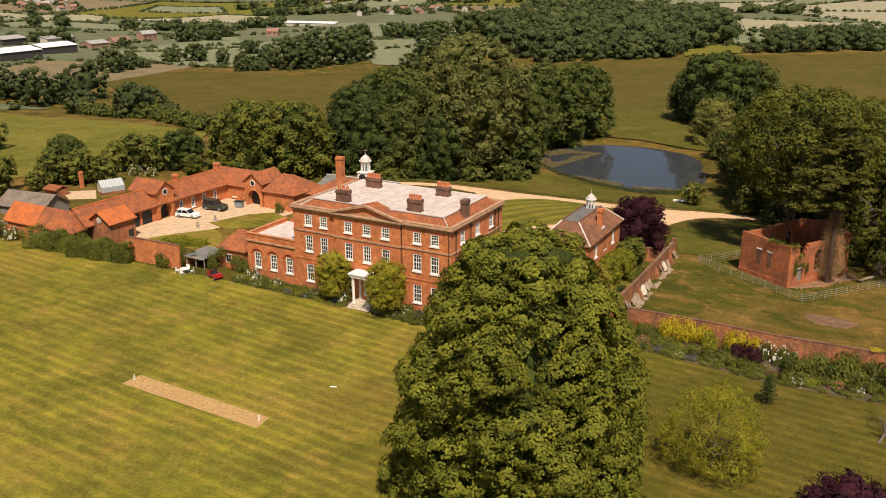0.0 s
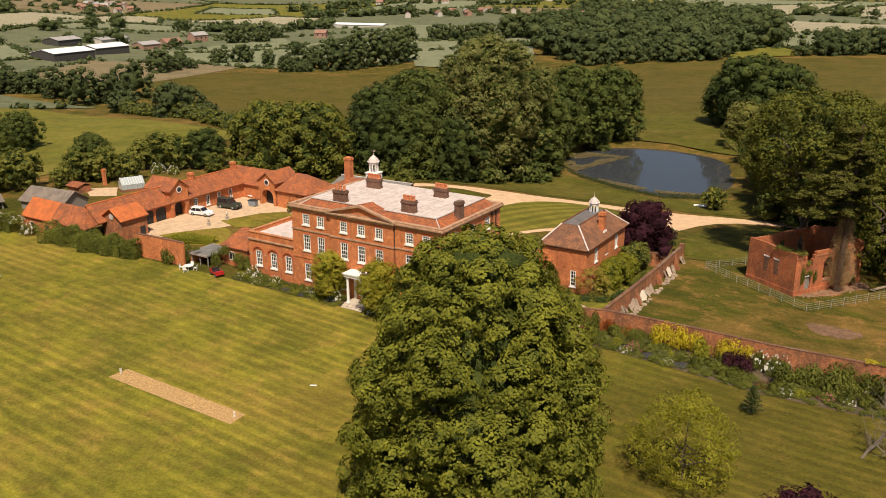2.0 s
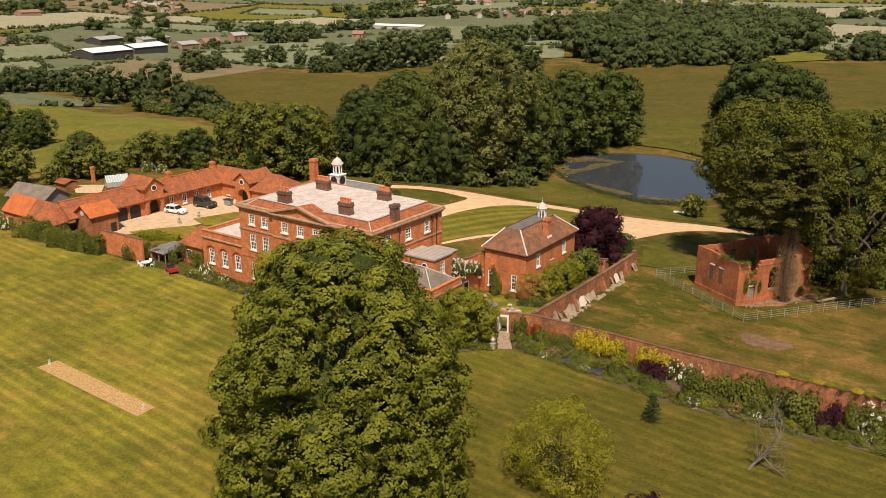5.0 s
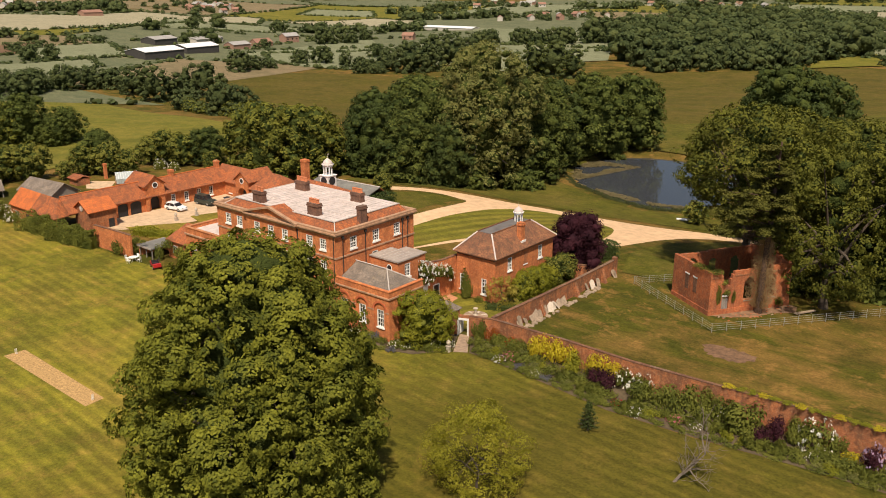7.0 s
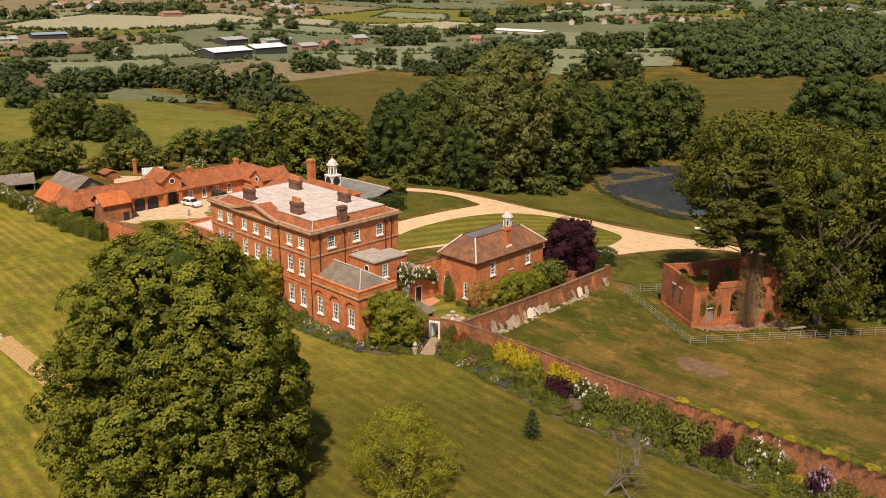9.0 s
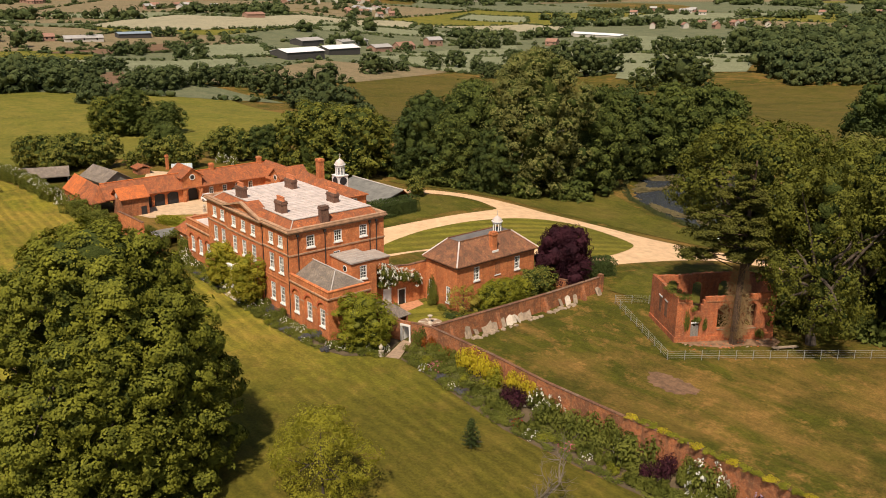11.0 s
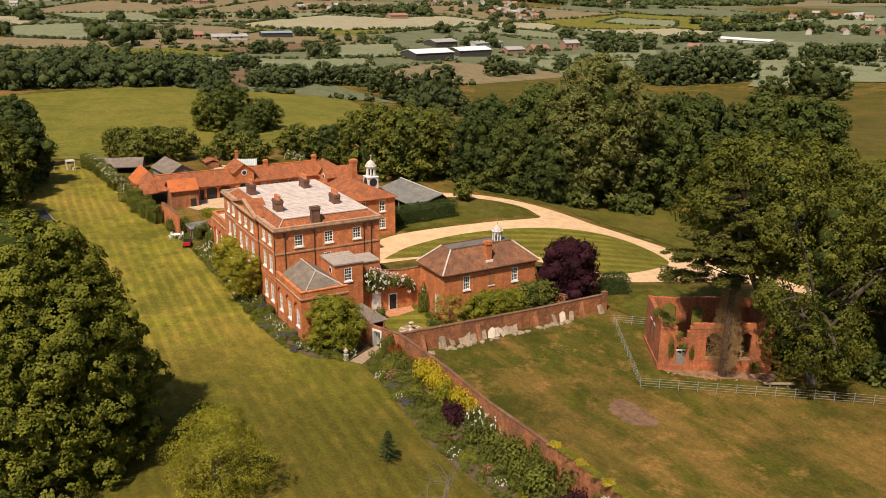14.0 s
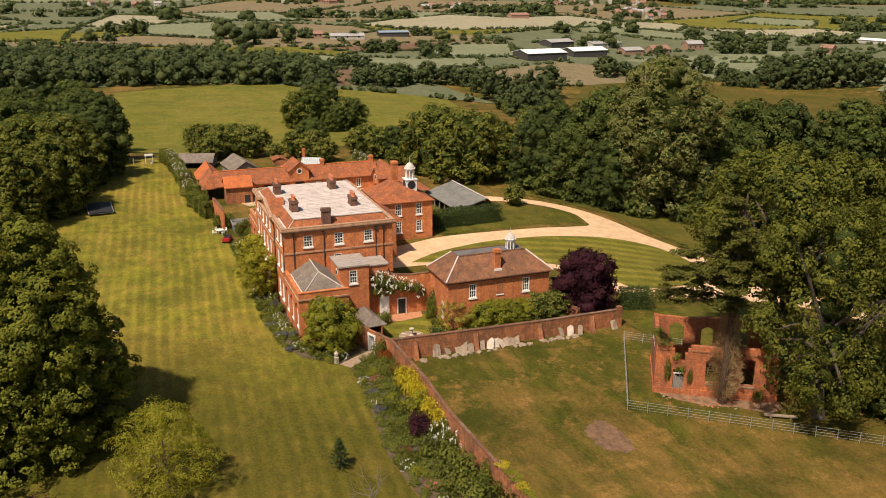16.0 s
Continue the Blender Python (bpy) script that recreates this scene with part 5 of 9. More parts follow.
long_wall("yard_wall", [(-56.0, -3.6), (-50.5, -3.2), (-46.0, -2.9)], [5.0, 5.0, 4.9], 0.4, BRICK, "red brick yard wall")

# ---- stables ----
stable = thing("stable_range", (0, 0, 0), 0, "long brick stable range with clay tile roof and arched carriage doors", "stables")
SX = -68.4
ops = [(6.6, 7.4, 1.0, 3.7), (8.0, 10.2, 1.0, 4.0), (10.7, 13.1, 1.0, 4.0)] 
ops = [(a - 3.0, b - 3.0, c, d) for a, b, c, d in ops] + [(y - 3.0 - 0.5, y - 3.0 + 0.5, 1.95, 3.85) for y in (20.3, 23.4, 26.4, 29.4)]
wall_part(stable, "wall", SX, 3.0, 90, 12.2, 0.8, 4.5, [o for o in ops if o[1] < 12.2], BRICK, 0.4)
wall_part(stable, "wall", SX, 18.2, 90, 14.8, 0.8, 4.5, [(o[0] - 15.2, o[1] - 15.2, o[2], o[3]) for o in ops if o[0] > 15.5], BRICK, 0.4)
for y in (20.3, 23.4, 26.4, 29.4):
    sash(stable, (SX, y - 0.5, 1.95), 1.0, 1.9, 90, 2, 4)
for a, b, z in ((6.6, 7.4, 3.7), (8.0, 10.2, 4.0), (10.7, 13.1, 4.0)):
    d = part("carriage_door", boxes((SX - 0.26, a, 1.0, SX - 0.21, b, z)), BLACK, stable, "black boarded carriage door")
    n = max(3, int((b - a) / 0.22))
    for i in range(n):
        u0, u1 = a + (b - a) * i / n, a + (b - a) * (i + 1) / n
        part("board", boxes((SX - 0.208, u0 + 0.01, 1.02, SX - 0.17 + 0.008 * (i % 2), u1 - 0.01, z - 0.02)), BLACK, d)
part("wall", boxes((-73.6, 3.0, 0.8, -73.2, 33.0, 4.4), (-73.2, 3.0, 0.8, -68.8, 3.4, 4.4)), BRICK, stable)
for ya, yb in ((-1.9, 16.2), (16.2, 34.0)):
    bm = bmesh.new()
    gable_roof(bm, ya, -2.95, yb, 2.95, 4.42, 7.15)
    r = part("roof", bm, TILE, stable, "weathered clay tile roof")
    r.matrix_basis = pose(-70.75, 0, 0, 0, 0, 90)
bm = bmesh.new()
tube(bm, [(-70.75, -1.9, 7.14), (-70.75, 34.0, 7.14)], [0.13, 0.13], 8)
part("ridge", bm, TILE_BRIGHT, stable, "row of half-round ridge tiles")


def arch_tower(parent, cx, cy, turn, w, depth, z0, eave, apex, mat, opening=3.0, height=4.4):
    """Gabled gate tower: round arch below, clock roundel above; its front on local y = 0."""
    e = part("gate_tower", bmesh.new(), mat, parent, "gabled gate tower with a round arch and clock")
    e.matrix_basis = pose(cx, cy, 0, 0, 0, turn)
    bm = bmesh.new()
    h = w / 2
    r = opening / 2
    spring = height - r
    box(bm, -h, 0, z0, -r, depth, eave)
    box(bm, r, 0, z0, h, depth, eave)
    segs = 12
    for k in range(segs):
        a0, a1 = math.pi * k / segs, math.pi * (k + 1) / segs
        xa, za, xb, zb = -r * math.cos(a0), spring + r * math.sin(a0), -r * math.cos(a1), spring + r * math.sin(a1)
        solid(bm, [(xa, 0, za), (xb, 0, zb), (xb, 0, eave), (xa, 0, eave), (xa, depth, za), (xb, depth, zb), (xb, depth, eave), (xa, depth, eave)], [(0, 1, 2, 3), (0, 4, 5, 1), (7, 6, 5, 4)])
    solid(bm, [(-h, 0, eave), (h, 0, eave), (0, 0, apex), (-h, depth, eave), (h, depth, eave), (0, depth, apex)], [(0, 1, 2), (5, 4, 3)])
    bmesh.ops.remove_doubles(bm, verts=bm.verts[:], dist=0.001)
    # No gate is modelled: a black panel stands in for the arch's shade.
    part("gate", boxes((-r - 0.1, depth * 0.22, z0, r + 0.1, depth * 0.22 + 0.05, height)), BLACK, e, "black panel for the shade under the arch")
    bm.to_mesh(e.data)
    bm.free()
    e.data.materials.clear()
    e.data.materials.append(mat)
    rb = bmesh.new()
    t = 0.16
    for sx in (-1, 1):
        solid(rb, [(sx * (h + 0.4), -0.35, eave - 0.28), (0, -0.35, apex + 0.08), (0, depth + 0.6, apex + 0.08), (sx * (h + 0.4), depth + 0.6, eave - 0.28),
                   (sx * (h + 0.4), -0.35, eave - 0.28 + t), (0, -0.35, apex + 0.08 + t), (0, depth + 0.6, apex + 0.08 + t), (sx * (h + 0.4), depth + 0.6, eave - 0.28 + t)],
              [(0, 1, 2, 3), (7, 6, 5, 4), (0, 4, 5, 1), (1, 5, 6, 2), (2, 6, 7, 3), (3, 7, 4, 0)])
    bmesh.ops.recalc_face_normals(rb, faces=rb.faces[:])
    part("gable_roof", rb, TILE, e)
    cb = bmesh.new()
    tube(cb, [(0, -0.02, eave - 0.15), (0, -0.09, eave - 0.15)], [0.62, 0.62], 20)
    part("clock_ring", cb, WHITE, e, "white roundel ring")
    cb = bmesh.new()
    tube(cb, [(0, -0.08, eave - 0.15), (0, -0.11, eave - 0.15)], [0.46, 0.46], 20)
    part("clock_face", cb, IRON, e, "dark clock face")
    return e


arch_tower(stable, SX + 0.45, 16.1, 90, 4.2, 6.2, 0.8, 6.7, 8.3, BRICK)
chimney(stable, -70.9, 21.8, 6.6, 8.3, 1.0, 0.8, 0, BRICK)
chimney(stable, -70.9, 33.0, 6.6, 8.4, 1.0, 0.8, 0, BRICK)

north = thing("stable_range", (0, 0, 0), 0, "brick stable cross range with an arched gateway", "stables")
part("wall", boxes((-68.8, 33.0, 0.8, -62.2, 33.4, 4.4), (-57.6, 31.2, 0.8, -50.4, 31.6, 4.6), (-50.8, 31.6, 0.8, -50.4, 38, 4.6), (-68.8, 37.8, 0.8, -50.4, 38.2, 4.3)), BRICK, north)
bm = bmesh.new()
gable_roof(bm, -72.5, 32.6, -62.0, 38.6, 4.3, 7.1)
part("roof", bm, TILE, north, "weathered clay tile roof")
bm = bmesh.new()
hip_roof(bm, -58.0, 30.8, -49.8, 40.0, 4.6, 7.4, -56.0, -53.2)
part("roof", bm, TILE, north, "weathered clay tile roof")
arch_tower(north, -60.0, 31.0, 0, 4.2, 6.2, 0.8, 6.0, 7.6, BRICK)
for x in (-66.6, -63.4):
    sash(north, (x - 0.5, 33.0, 1.95), 1.0, 1.9, 0, 2, 4)

block = thing("coach_house", (0, 0, 0), 0, "gabled brick coach house with bright clay tiles", "outbuilding")
BX0, BX1, BY0, BY1, BE, BA = -69.0, -64.1, -0.1, 5.2, 5.1, 6.6
BC = (BX0 + BX1) / 2
bm = bmesh.new()
prism(bm, [(BX0, BY0), (BX1, BY0), (BX1, BY1), (BX0, BY1)], 0.8, BE)
solid(bm, [(BX0, BY0, BE), (BX1, BY0, BE), (BC, BY0, BA), (BX0, BY1, BE), (BX1, BY1, BE), (BC, BY1, BA)], [(0, 1, 2), (5, 4, 3), (0, 2, 5, 3), (1, 4, 5, 2)])
# Duller brick here puts the shade on the right wall into the colour.
part("wall", bm, BRICK_OLD, block)
bm = bmesh.new()
gable_roof(bm, BY0 - 0.4, -2.85, BY1 + 0.2, 2.85, BE - 0.12, BA + 0.25)
r = part("roof", bm, TILE_BRIGHT, block, "bright orange clay tile roof")
r.matrix_basis = pose(BC, 0, 0, 0, 0, 90)
bm = bmesh.new()
tube(bm, [(BC, BY0 - 0.02, 5.35), (BC, BY0 - 0.10, 5.35)], [0.55, 0.55], 20)
part("roundel_ring", bm, STONE_PALE, block, "white roundel ring")
bm = bmesh.new()
tube(bm, [(BC, BY0 - 0.08, 5.35), (BC, BY0 - 0.13, 5.35)], [0.40, 0.40], 20)
part("roundel", bm, LEAD, block)
part("door", boxes((BX1 + 0.002, 3.6, 1.0, BX1 + 0.06, 4.7, 3.1)), BLACK, block, "black boarded door")

shed = thing("shed_range", (0, 0, 0), 0, "low shed range under a long orange clay tile roof", "shed")
for x0, x1, mat, hip, lab in ((-85.2, -77.2, TILE_BRIGHT, 0.0, "bright orange clay tile roof"), (-77.2, -70.7, TILE, 3.1, "weathered brown clay tile roof")):
    bm = bmesh.new()
    pts = [(x0, -4.8, 4.1), (x1 + hip, -4.8, 4.1), (x1, -2.0, 6.85), (x0, -2.0, 6.85), (x0, 0.8, 4.1), (x1 + hip * 0.6, 0.8, 4.1)]
    pts += [(x, y, z - 0.16) for x, y, z in pts]
    solid(bm, pts, [(0, 1, 2, 3), (3, 2, 5, 4), (1, 5, 2), (7, 6, 9, 8), (8, 9, 10, 11), (0, 6, 7, 1), (4, 5, 11, 10), (0, 3, 9, 6), (3, 4, 10, 9), (7, 8, 11), (1, 7, 11, 5)])
    bmesh.ops.recalc_face_normals(bm, faces=bm.faces[:])
    part("roof", bm, mat, shed, lab)
part("wall", boxes((-85.0, -4.5, 0.8, -68.0, -4.2, 4.0), (-85.0, -4.2, 0.8, -84.7, 0.5, 4.0)), BRICK, shed)
for x in (-82.5, -78.5, -74.2):
    part("door", boxes((x - 0.55, -4.56, 0.9, x + 0.55, -4.502, 3.1)), BLACK, shed, "black boarded door")

barn = thing("slate_barn", (-92.2, 6.6, 0), 7, "gabled barn with a mossy grey slate roof", "barn")
bm = bmesh.new()
gable_roof(bm, -5.8, -3.5, 5.8, 3.5, 3.5, 5.7)
part("roof", bm, SLATE, barn, "mossy grey slate roof")
bm = boxes((-5.4, -3.1, 0.8, 5.4, 3.1, 3.6))
solid(bm, [(-5.4, -3.1, 3.6), (-5.4, 3.1, 3.6), (-5.4, 0, 5.5), (5.4, -3.1, 3.6), (5.4, 3.1, 3.6), (5.4, 0, 5.5)], [(0, 2, 1), (3, 4, 5)])
part("wall", bm, OLD_WOOD, barn)
barn = thing("open_barn", (-104.2, -3.0, 0), 73, "low open barn with a brown slate roof", "barn")
bm = bmesh.new()
gable_roof(bm, -5.2, -3.6, 5.2, 3.6, 3.4, 5.0)
part("roof", bm, SLATE, barn, "brown-grey slate roof")
part("wall", boxes((-4.9, 3.0, 0.8, 4.9, 3.2, 3.4), (-4.9, -3.2, 0.8, -4.7, 3.0, 3.4), (4.7, -3.2, 0.8, 4.9, 3.0, 3.4)), OLD_WOOD, barn)

# ---- ruin ----
ruin = thing("ruined_chapel", (37.4, 36.8, 0), 0, "roofless ruined red brick building with arched openings", "ruin")
ruin.matrix_basis = pose(37.25, 37.0, 0, 0, 0, 58.6)
RL, RW = 14.0, 9.2


def ruin_wall(name, x, y, turn, length, z0, tops, arches, jag, seed):
    """A broken wall: ragged top, round-headed openings right through it."""
    rng = np.random.default_rng(seed)
    bm = bmesh.new()
    step = 0.3
    n = int(length / step)
    th = 0.5
    for i in range(n):
        u0, u1 = i * length / n, (i + 1) * length / n
        um = (u0 + u1) / 2
        top = float(np.interp(um, [p[0] for p in tops], [p[1] for p in tops])) + jag * (rng.random() - 0.5)
        cuts = []
        for c, w, s, r in arches:
            if abs(um - c) < w / 2:
                cuts.append((s, r + math.sqrt(max(0.0, (w / 2) ** 2 - (um - c) ** 2))))
        cuts.sort()
        z = z0
        for a, b in cuts:
            if a > z:
                box(bm, u0, 0, z, u1, th, min(a, top))
            z = max(z, b)
        if z < 5.0 < top:
            box(bm, u0, 0, z, u1, th, 5.0)
            z = 5.0
        if z < top:
            box(bm, u0, 0, z, u1, th, top)
    bmesh.ops.remove_doubles(bm, verts=bm.verts[:], dist=0.001)
    w = part(name, bm, BRICK_RUIN, ruin, "crumbling red brick wall")
    w.matrix_basis = pose(x, y, 0, 0, 0, turn)
    return w


ruin_wall("wall", 0, 0, 0, RL, -0.3, [(0, 6.2), (1.7, 6.2), (2.1, 5.3), (2.5, 4.3), (3.2, 4.0), (3.6, 5.3), (4.1, 6.0), (RL, 6.2)], [(2.8, 1.3, -0.5, 2.5), (6.7, 1.6, 1.5, 4.1), (10.6, 1.6, 1.5, 4.1)], 0.10, 3)
ruin_wall("wall", 0, RW, -90, RW - 0.5, -0.3, [(0, 6.3), (3, 6.35), (6.5, 6.1), (RW, 6.2)], [], 0.07, 4)
ruin_wall("wall", RL, 0.5, 90, RW - 0.5, -0.3, [(0, 6.2), (2.5, 6.9), (4.5, 7.2), (7, 6.6), (RW, 6.2)], [(4.5, 1.4, 1.4, 3.6)], 0.25, 5)
ruin_wall("wall", 0.5, RW - 0.5, 0, RL - 1.0, -0.3, [(0, 6.2), (4, 6.1), (6, 6.3), (RL, 6.3)], [(2.4, 1.8, 2.2, 4.5), (6.2, 1.7, 1.5, 4.2), (10.2, 1.7, 1.5, 4.2)], 0.12, 6)
bm = bmesh.new()
for u0, u1 in ((0.05, 2.0), (4.0, RL)):
    box(bm, u0, -0.06, 5.3, u1, -0.002, 5.48)
bmesh.ops.remove_doubles(bm, verts=bm.verts[:], dist=0.001)
part("brick_band", bm, BRICK_OLD, ruin, "projecting brick string course")["kind"] = "stuff"


# ---- trees ----
def lump(level):
    bm = bmesh.new()
    bmesh.ops.create_icosphere(bm, subdivisions=level, radius=1.0)
    v = np.array([p.co for p in bm.verts])
    f = np.array([[p.index for p in q.verts] for q in bm.faces], dtype=np.int32)
    bm.free()
    return v, f


LUMP_V, LUMP_F = lump(1)


def lumps(name, rows, mat, rng, rough=0.16, floor=None):
    """Many uneven leafy masses (x, y, z, r, flat) in one mesh."""
    vs = []
    for x, y, z, r, flat in rows:
        v = LUMP_V * (r * (1.0 + rough * rng.normal(size=len(LUMP_V))))[:, None] * np.array([1, 1, flat]) + (x, y, z)
        if floor is not None:
            v[:, 2] = np.maximum(v[:, 2], floor)
        vs.append(v)
    v = np.concatenate(vs).astype(np.float32)
    f = (LUMP_F[None] + (np.arange(len(rows), dtype=np.int32) * len(LUMP_V))[:, None, None]).reshape(-1, 3)
    me = bpy.data.meshes.new(name)
    me.vertices.add(len(v))
    me.vertices.foreach_set("co", v.ravel())
    me.loops.add(f.size)
    me.loops.foreach_set("vertex_index", f.ravel().astype(np.int32))
    me.polygons.add(len(f))
    me.polygons.foreach_set("loop_start", np.arange(0, f.size, 3, dtype=np.int32))
    me.update(calc_edges=True)
    me.materials.append(mat)
    return me


def profile(f, widest=0.4, skirt=0.6, head=2.0):
    """Half width of a crown at a share f of its height: a skirt below, a round head above."""
    if f >= widest:
        return max(0.0, 1 - ((f - widest) / (1 - widest)) ** head) ** 0.55
    return skirt + (1 - skirt) * math.sin(math.pi / 2 * max(0.0, f / widest))


def billows(rng, n, r, z0, z1, shape, lobe, rag=0.16, droop=0.2):
    """Rounded boughs (x, y, z, r) over the outside of a crown, some standing out, some set back."""
    turn, wave = rng.random() * 6.28, rng.random(3) * 6.28
    fs = np.linspace(0, 1, 60)
    w = np.array([profile(f, *shape) for f in fs])
    cum = np.cumsum(w + 0.15)
    cum /= cum[-1]
    out = []
    for i in range(n):
        f = float(np.interp((i + 0.5) / n, cum, fs))
        a = turn + i * 2.39996 + rng.normal() * 0.25
        wide = profile(f, *shape) * (1 + rag * 0.6 * math.sin(2 * a + wave[0]) + rag * 0.5 * math.sin(3 * a + wave[1] + 4 * f) + rag * 0.5 * math.sin(5 * f + 2 * a + wave[2]))
        lr = r * (lobe[0] + (lobe[1] - lobe[0]) * rng.random())
        rad = max(0.0, wide * r * (0.86 + 0.20 * rng.random()) - lr * 0.72)
        z = z0 + (z1 - z0) * f - lr * droop * (1 if f > 0.5 else 0) - (lr * 0.55 if f > 0.9 else 0)
        out.append((math.cos(a) * rad, math.sin(a) * rad, max(z, z0 + lr * 0.4), lr))
    return out


def bough_leaves(rng, boughs, mid, n_leaf, tuft, flat=0.78, open_share=0.0):
    """Leaves in tufts over the outward side of each bough; returns places and facings."""
    tot = sum(b[3] ** 2 for b in boughs)
    ps, ns = [], []
    for x, y, z, lr in boughs:
        c = np.array([x, y, z])
        out = c - mid
        out = out / (np.linalg.norm(out) + 1e-6)
        n = max(12, int(n_leaf * lr * lr / tot))
        k = max(5, int(4.2 * (lr / tuft) ** 2))
        d = unit(rng, k * 3)
        d = d[(d @ out > -0.25) | (d[:, 2] > 0.45)][:k]
        if not len(d):
            continue
        heads = d * (lr * (0.86 + 0.24 * rng.random(len(d))))[:, None] * np.array([1, 1, flat])
        size = tuft * (0.6 + 0.7 * rng.random(len(d)))
        pick = rng.integers(len(d), size=n)
        q = unit(rng, n)
        q = np.where((np.einsum("ij,ij->i", q, d[pick]) < -0.1)[:, None], -q, q)
        off = q * (size[pick] * (0.55 + 0.5 * rng.random(n)))[:, None] * np.array([1, 1, 0.62])
        off[:, 2] -= 0.28 * (off[:, 0] ** 2 + off[:, 1] ** 2) / size[pick]
        ps.append(c + heads[pick] + off)
        ns.append(d[pick] * 0.9 + q * 0.6 + np.array([0, 0, 0.35]) + rng.normal(size=(n, 3)) * 0.28)
    return np.concatenate(ps), np.concatenate(ns)


def tree_meshes(name, seed, height, r, trunk, mat, bark, n_leaf, size, boughs=40, base=0.10, shape=(0.40, 0.6, 2.0), lobe=(0.20, 0.34), tuft=0.9, limbs=7, core=0.80, rag=0.16, core_mat=None):
    """Trunk, leafy inner mass and leaf layer of one kind of tree."""
    rng = np.random.default_rng(seed)
    B = billows(rng, boughs, r, base * height, height, shape, lobe, rag)
    mid = np.array([0, 0, height * (base + (1 - base) * 0.42)])
    p, nn = bough_leaves(rng, B, mid, n_leaf, tuft)
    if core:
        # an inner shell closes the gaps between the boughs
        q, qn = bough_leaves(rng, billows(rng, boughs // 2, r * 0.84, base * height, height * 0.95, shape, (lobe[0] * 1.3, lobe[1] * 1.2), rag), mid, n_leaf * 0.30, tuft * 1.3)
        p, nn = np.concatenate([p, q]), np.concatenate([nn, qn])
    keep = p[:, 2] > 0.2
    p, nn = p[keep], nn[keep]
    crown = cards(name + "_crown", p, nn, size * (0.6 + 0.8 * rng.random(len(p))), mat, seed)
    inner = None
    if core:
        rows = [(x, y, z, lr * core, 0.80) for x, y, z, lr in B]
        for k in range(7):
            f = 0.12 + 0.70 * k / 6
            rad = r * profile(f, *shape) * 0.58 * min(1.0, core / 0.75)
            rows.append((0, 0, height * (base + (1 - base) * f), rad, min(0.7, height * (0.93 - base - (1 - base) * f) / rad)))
        inner = lumps(name + "_inner", rows, core_mat or CROWN_SHADE, rng, 0.12, 0.3)
    bm = bmesh.new()
    k = 7
    top = Vector((rng.normal() * r * 0.06, rng.normal() * r * 0.06, height * 0.72))
    path = [Vector((0, 0, -0.4)).lerp(top, i / k) + Vector((rng.normal(), rng.normal(), 0)) * r * 0.02 * (i > 0) for i in range(k + 1)]
    tube(bm, path, [trunk * (1.3 if i == 0 else 1.0) * (1 - 0.8 * i / k) for i in range(k + 1)], 9)
    for i in range(limbs):
        lx, ly, lz, lr = B[(i * 5 + 1) % len(B)]
        st = path[2 + i % 3]
        e = Vector((lx, ly, lz)) * 0.96
        m = st.lerp(e, 0.5) + Vector((rng.normal() * 0.3, rng.normal() * 0.3, height * 0.03))
        tube(bm, [st, m, e], [trunk * 0.42, trunk * 0.28, trunk * 0.08], 6)
    me = bpy.data.meshes.new(name + "_trunk")
    bm.to_mesh(me)
    bm.free()
    me.materials.append(bark)
    return me, crown, inner


TREE_KINDS = {}


def plant(kind, name, x, y, scale=1.0, turn=0.0, label="", category="tree", group="", squash=1.0, dz=0.0):
    """One tree of a kind, its trunk and crown as parts."""
    far = (math.hypot(x - 85, y + 60) > 190 or (x > 0 and y > 62)) and kind + "_far" in TREE_KINDS
    trunk, crown, inner = TREE_KINDS[kind + "_far" if far else kind]
    e = thing(name, (x, y, gz(x, y) + dz), turn, label, category, group)
    e.scale = (scale, scale, scale * squash)
    for nm, me in (("trunk", trunk), ("crown", crown)):
        o = new(nm, me)
        o.parent = e
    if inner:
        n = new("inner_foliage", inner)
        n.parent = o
    return e


